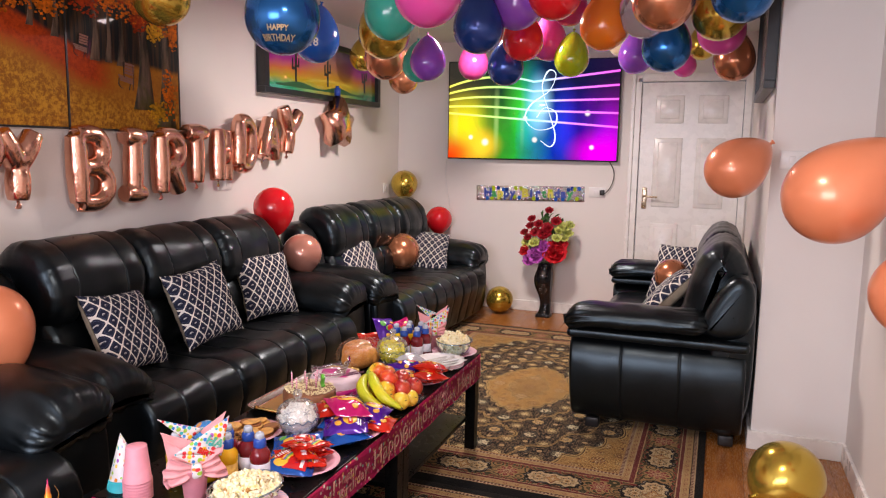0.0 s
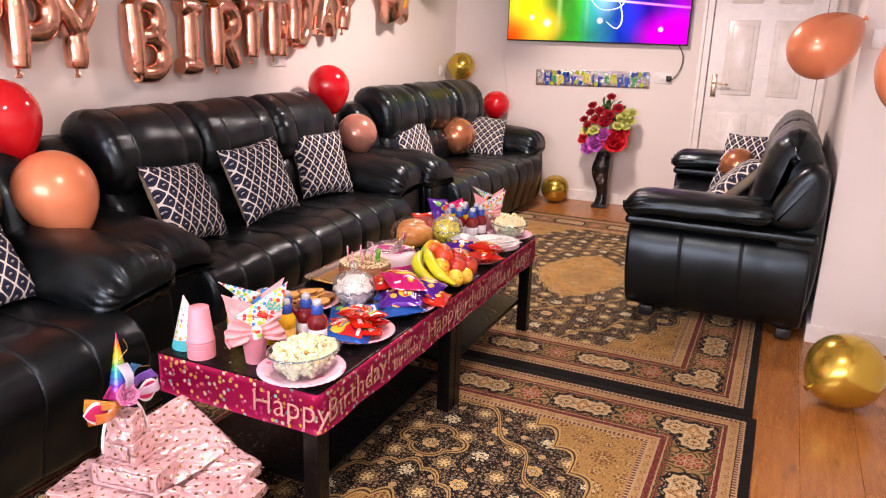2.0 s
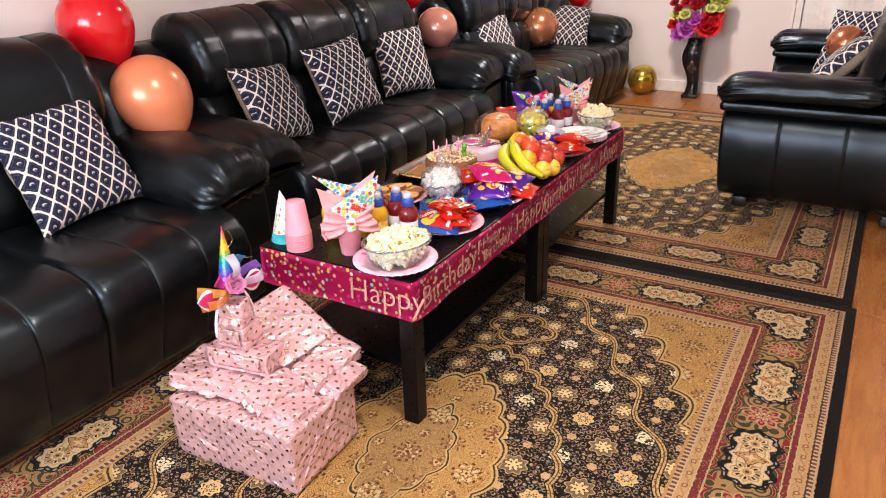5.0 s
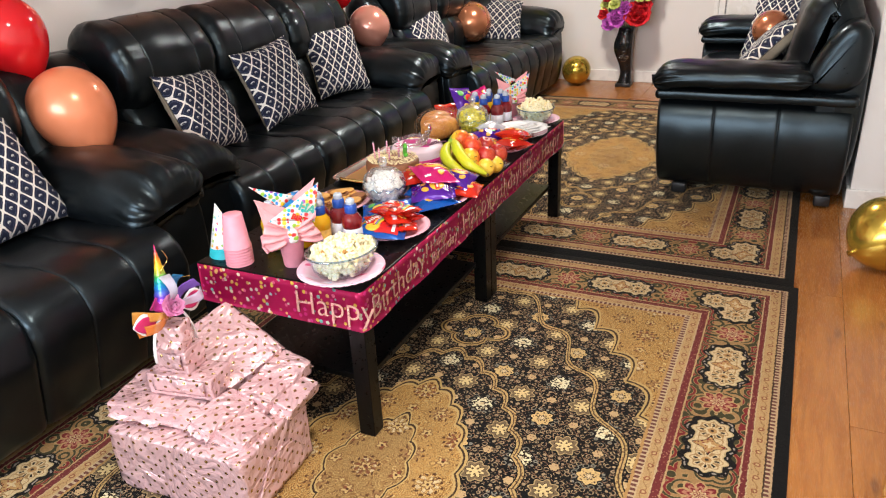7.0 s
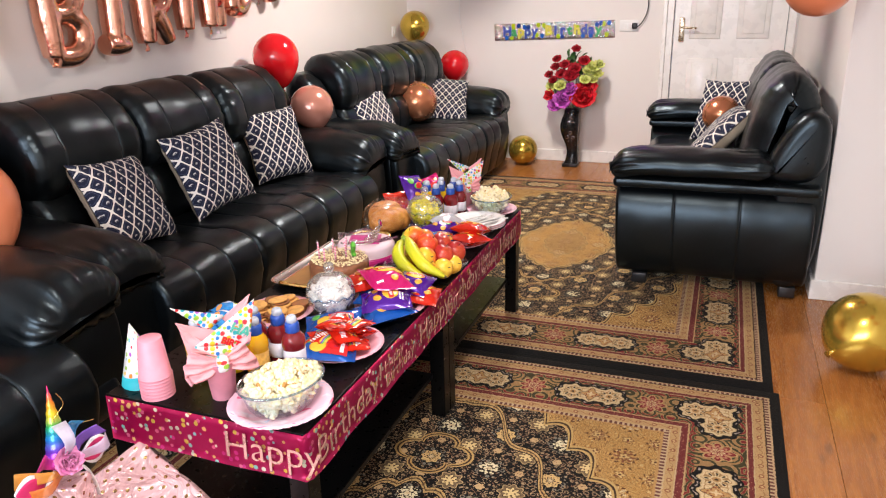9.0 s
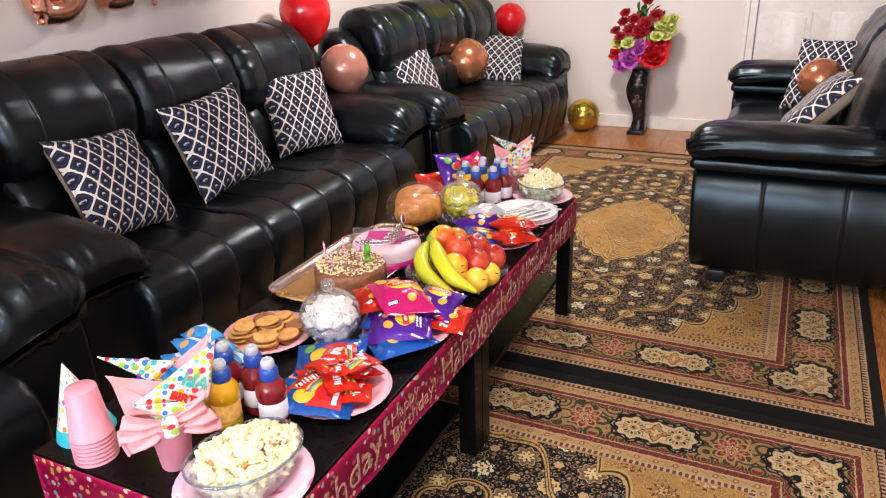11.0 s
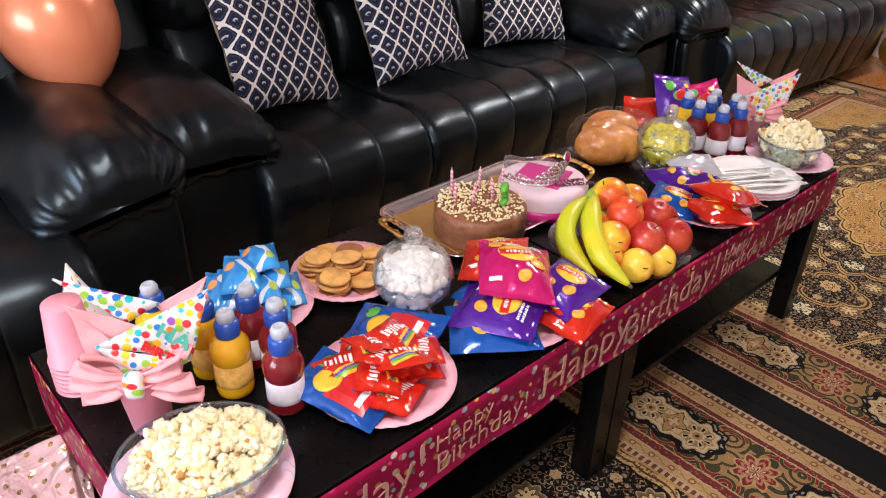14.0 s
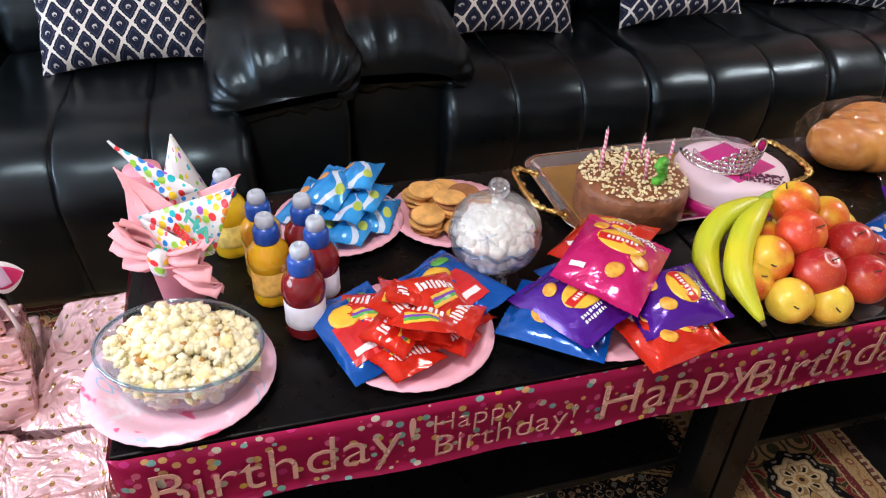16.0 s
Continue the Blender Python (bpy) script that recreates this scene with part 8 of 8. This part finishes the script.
def parcel(c, turn, sx, sy, sz, k, seed, label, wr=0.0055):
    """A present in crumpled foil paper: sharp creases run over it, and flat ones flare at their ends."""
    def crease(p, f, o):
        return 0.35 - abs(noise.noise(p * f + o)) * 1.6
    def fn(p):
        o = Vector((seed * 1.7, seed * 0.6, seed))
        w = Vector((crease(p, 10, o), crease(p, 10, o + Vector((7, 3, 9))), crease(p, 12, o + Vector((2, 8, 5)))))
        fine = Vector((noise.noise(p * 34 + o), noise.noise(p * 34 - o), noise.noise(p * 30 + o * 2)))
        return p + w * wr + fine * wr * 0.35
    bm = box_uv(puff(sx / 2, sy / 2, sz / 2, k, 26, fn), seed * 0.011)
    t = thing("wrapped_present", pose(*c, *turn), label, "present", "pile of wrapped presents")
    paper = part("wrapping", bm, WRAP, t)
    if seed == 1:
        for sg in (-1, 1):
            fl = box_uv(sheet(14, 10, lambda u, v, sg=sg: Vector((sg * (sx / 2 + 0.003 + 0.003 * noise.noise(Vector((u * 5, v * 5, 2)))), (u - 0.5) * sy * (0.94 - 0.62 * v), -sz * 0.46 + v * sz * 0.62)), 0.0008), 0.2)
            part("folded_end", fl, WRAP, paper, "paper end folded to a point")
        return t
    if k >= 36:
        fl = box_uv(sheet(12, 6, lambda u, v: Vector(((u - 0.5) * sx * 0.8, -sy / 2 - 0.003 - 0.004 * math.sin(v * 3) - 0.004 * abs(noise.noise(Vector((u * 7, v * 4, seed)))), (v - 0.4) * sz * 0.7 + 0.006 * noise.noise(Vector((u * 6, v * 3, seed))))), 0.001))
        part("folded_flap", fl, WRAP, paper, "folded end of the paper")
        return t
    for sg in (-1, 1):
        def flare(u, v, sg=sg):
            pleat = 0.005 * math.sin(u * 17 + seed) + 0.007 * noise.noise(Vector((u * 5 + seed, v * 3, sg)))
            reach = 0.024 + 0.010 * noise.noise(Vector((u * 3, seed, sg)))
            return Vector(((u - 0.5) * sx * (0.86 + 0.08 * v), sg * (sy / 2 - 0.012 + reach * v), -sz * 0.12 + (0.4 + 0.6 * v) * pleat - 0.008 * v * v))
        part("folded_end", box_uv(sheet(22, 6, flare, 0.0009), seed * 0.05), WRAP, paper, "flattened flaring end of the paper")
    return t


FL = 0.0135
parcel((-0.060, -0.268, FL + 0.090), (0, 0, 3), 0.42, 0.29, 0.18, 60, 1, "large box wrapped in pink paper with gold dots, on the rug", 0.004)
parcel((-0.178, -0.285, FL + 0.208), (1, 2, 11), 0.255, 0.165, 0.044, 24, 2, "flat pink wrapped present with gold dots", 0.005)
parcel((-0.110, -0.100, FL + 0.276), (17, 19, -14), 0.245, 0.180, 0.040, 24, 3, "flat pink wrapped present tilted on the pile", 0.005)
parcel((0.062, -0.128, FL + 0.222), (6, 12, -3), 0.098, 0.190, 0.040, 22, 4, "flat pink wrapped present with gold dots", 0.005)
parcel((0.122, -0.135, FL + 0.196), (3, 14, 2), 0.075, 0.135, 0.034, 16, 5, "flat pink wrapped present over the box edge", 0.005)
parcel((0.010, -0.290, FL + 0.212), (2, 9, -10), 0.085, 0.150, 0.038, 9, 6, "small soft pink wrapped present with gold dots", 0.006)
parcel((0.070, -0.296, FL + 0.190), (-3, 7, -2), 0.130, 0.120, 0.036, 20, 7, "flat pink wrapped present with gold dots", 0.005)
parcel((-0.125, -0.245, FL + 0.262), (0, 1, 10), 0.190, 0.095, 0.062, 40, 8, "small box wrapped in pink paper with gold dots", 0.005)
parcel((-0.148, -0.240, FL + 0.325), (0, 0, 4), 0.100, 0.078, 0.066, 40, 9, "small box wrapped in pink paper with gold dots", 0.005)
parcel((-0.138, -0.252, FL + 0.394), (0, 2, 20), 0.072, 0.066, 0.076, 9, 10, "tiny pink wrapped present on top of the pile", 0.004)

uni = thing("unicorn_headband", pose(-0.130, -0.262, FL + 0.470, 0, 0, -4), "toy unicorn headband with a rainbow horn, on the presents", "headband")
HORN = Mat("rainbow_metallic", 0.22, 0.4)
hx, hy, hz = HORN.xyz()
HORN.set("Base Color", HORN.ramp(hz / 0.17, [(0.0, (0.55, 0.02, 0.35)), (0.2, (0.15, 0.03, 0.45)), (0.35, (0.01, 0.2, 0.6)), (0.5, (0.02, 0.4, 0.1)), (0.65, (0.75, 0.55, 0.02)), (0.8, (0.75, 0.2, 0.02)), (0.95, (0.6, 0.02, 0.15))]))
horn = lathe([(0.0, 0.0)] + [(0.031 * (1 - k / 40) + 0.0006 * math.sin(k * 1.5), 0.17 * k / 40) for k in range(40)] + [(0.0, 0.172)], 20)
part("horn", horn, HORN.m, uni, "shiny rainbow-striped horn", m=pose(-0.008, 0.004, 0.004, -8, -9, 0) @ Matrix.Scale(0.98, 4))
part("band", tube([(0.0, 0.066 * math.cos(a), -0.115 + 0.12 * math.sin(a)) for a in [k * math.pi / 20 for k in range(21)]], 0.005, 8, flat=0.6), WHITE_PAPER, uni, "white satin headband")
EARP = plain("magenta_felt", (0.55, 0.02, 0.12), 0.8)
for sg in (-1, 1):
    def ear(u, v, sg=sg, k=1.0):
        w = math.sin(math.pi * min(1, 0.05 + v * 0.95)) ** 0.8
        return Vector((0.006 * math.sin(v * 3) * k, sg * (0.045 + 0.062 * v), -0.005 + (u - 0.5) * 0.06 * w * k + 0.01 * v))
    part("ear", sheet(6, 10, ear, 0.003), WHITE_PAPER, uni, "white felt ear")
    part("inner_ear", sheet(6, 10, lambda u, v, sg=sg: ear(u, v, sg, 0.72) + Vector((0.004, 0, 0)), 0.001), EARP, uni, "magenta inner ear")
part("flower", petal_head(0.034, 10, 4, 77), plain("pink_tulle_flower", (0.85, 0.32, 0.58), 0.7, vary=0.2, scale=60), uni, "pink fabric rosette", m=pose(0.018, 0.0, 0.018, 0, 60, 0))
for k, (a, c) in enumerate([(100, (0.80, 0.24, 0.03)), (78, (0.85, 0.36, 0.05)), (-30, (0.06, 0.38, 0.75)), (-55, (0.30, 0.14, 0.62)), (46, (0.80, 0.06, 0.34)), (-80, (0.70, 0.62, 0.80)), (-8, (0.72, 0.66, 0.78))]):
    def rib(u, v, k=k):
        return Vector((0.014 + 0.03 * v * math.sin(v * 4 + k), (u - 0.5) * (0.012 + 0.022 * v) + 0.002 * math.sin(u * 6 + k), 0.01 + 0.085 * v))
    part("tulle_ribbon", sheet(4, 8, rib, 0.0008), plain(f"tulle_{k}", c, 0.6, vary=0.2, Alpha=0.5), uni, "bright tulle ribbon", m=Matrix.Rotation(math.radians(a), 4, "X"))
part("cord", tube(smooth_line([(0.0, 0.02, 0.16), (0.0, 0.03, 0.13), (-0.01, 0.01, 0.1), (-0.01, 0.05, 0.07), (0.0, 0.09, 0.06)], 6), 0.0008, 5), GOLD, uni, "thin gold cord")

# ---- floor of laminate planks ----
def plank_mat():
    m = Mat("oak_laminate", 0.28)
    x, y, z = m.xyz()
    r = m.rand()
    grain = m.noise(5.0, 5, 0.6, vec=m.combine(x * 9.0 + r * 37.0, y * 0.9 + r * 11.0, 0.0), distort=1.2)
    fine = m.noise(60, 3, stretch=(6, 0.5, 1))
    knots = m.voronoi(2.4, vec=m.combine(x * 3.0 + r * 20.0, y + r * 31.0, 0.0))
    col = m.mix(grain.step(0.3, 0.72), (0.29, 0.10, 0.022), (0.47, 0.19, 0.045))
    col = m.mix(fine.step(0.5, 0.75, 0.0, 0.35), col, (0.2, 0.075, 0.025))
    col = m.mix(knots.step(0.04, 0.12, 0.75, 0.0), col, (0.13, 0.05, 0.02))
    col = m.mix(r * 0.25, col, (0.46, 0.20, 0.06))
    m.set("Base Color", col)
    m.set("Roughness", fine.step(0.3, 0.8, 0.2, 0.34))
    m.bump(fine, 0.0006, 0.3)
    return m.m


PLANK = plank_mat()
floor = setting("floor", box(XL - 0.1, XR + 0.1, YB - 0.1, YF + 0.1, -0.05, -0.0035), plain("plank_joint", (0.05, 0.025, 0.012), 0.7), "orange-brown oak laminate floor", "floor")
PW, PL = 0.192, 1.285
first = None
for i in range(19):
    x = XL + PW * (i + 0.5)
    if x > XR + 0.08:
        continue
    for j in range(-1, 8):
        y = YB + PL * (j + (0.37 * i) % 1.0)
        if y + PL < YB or y > YF:
            continue
        lo, hi = max(y, YB - 0.05), min(y + PL, YF + 0.05)
        m = pose(x, lo, -0.003)
        if hi - lo < 0.02:
            continue
        if hi - lo < PL - 0.001:
            part("plank", box(-PW / 2 + 0.0006, PW / 2 - 0.0006, 0.0006, hi - lo - 0.0006, -0.004, 0.003, 0.0008, 1), PLANK, floor, smooth=False, m=m)
        elif first is None:
            first = part("plank", box(-PW / 2 + 0.0006, PW / 2 - 0.0006, 0.0006, PL - 0.0006, -0.004, 0.003, 0.0008, 1), PLANK, floor, smooth=False, m=m)
        else:
            again(first, m, floor)
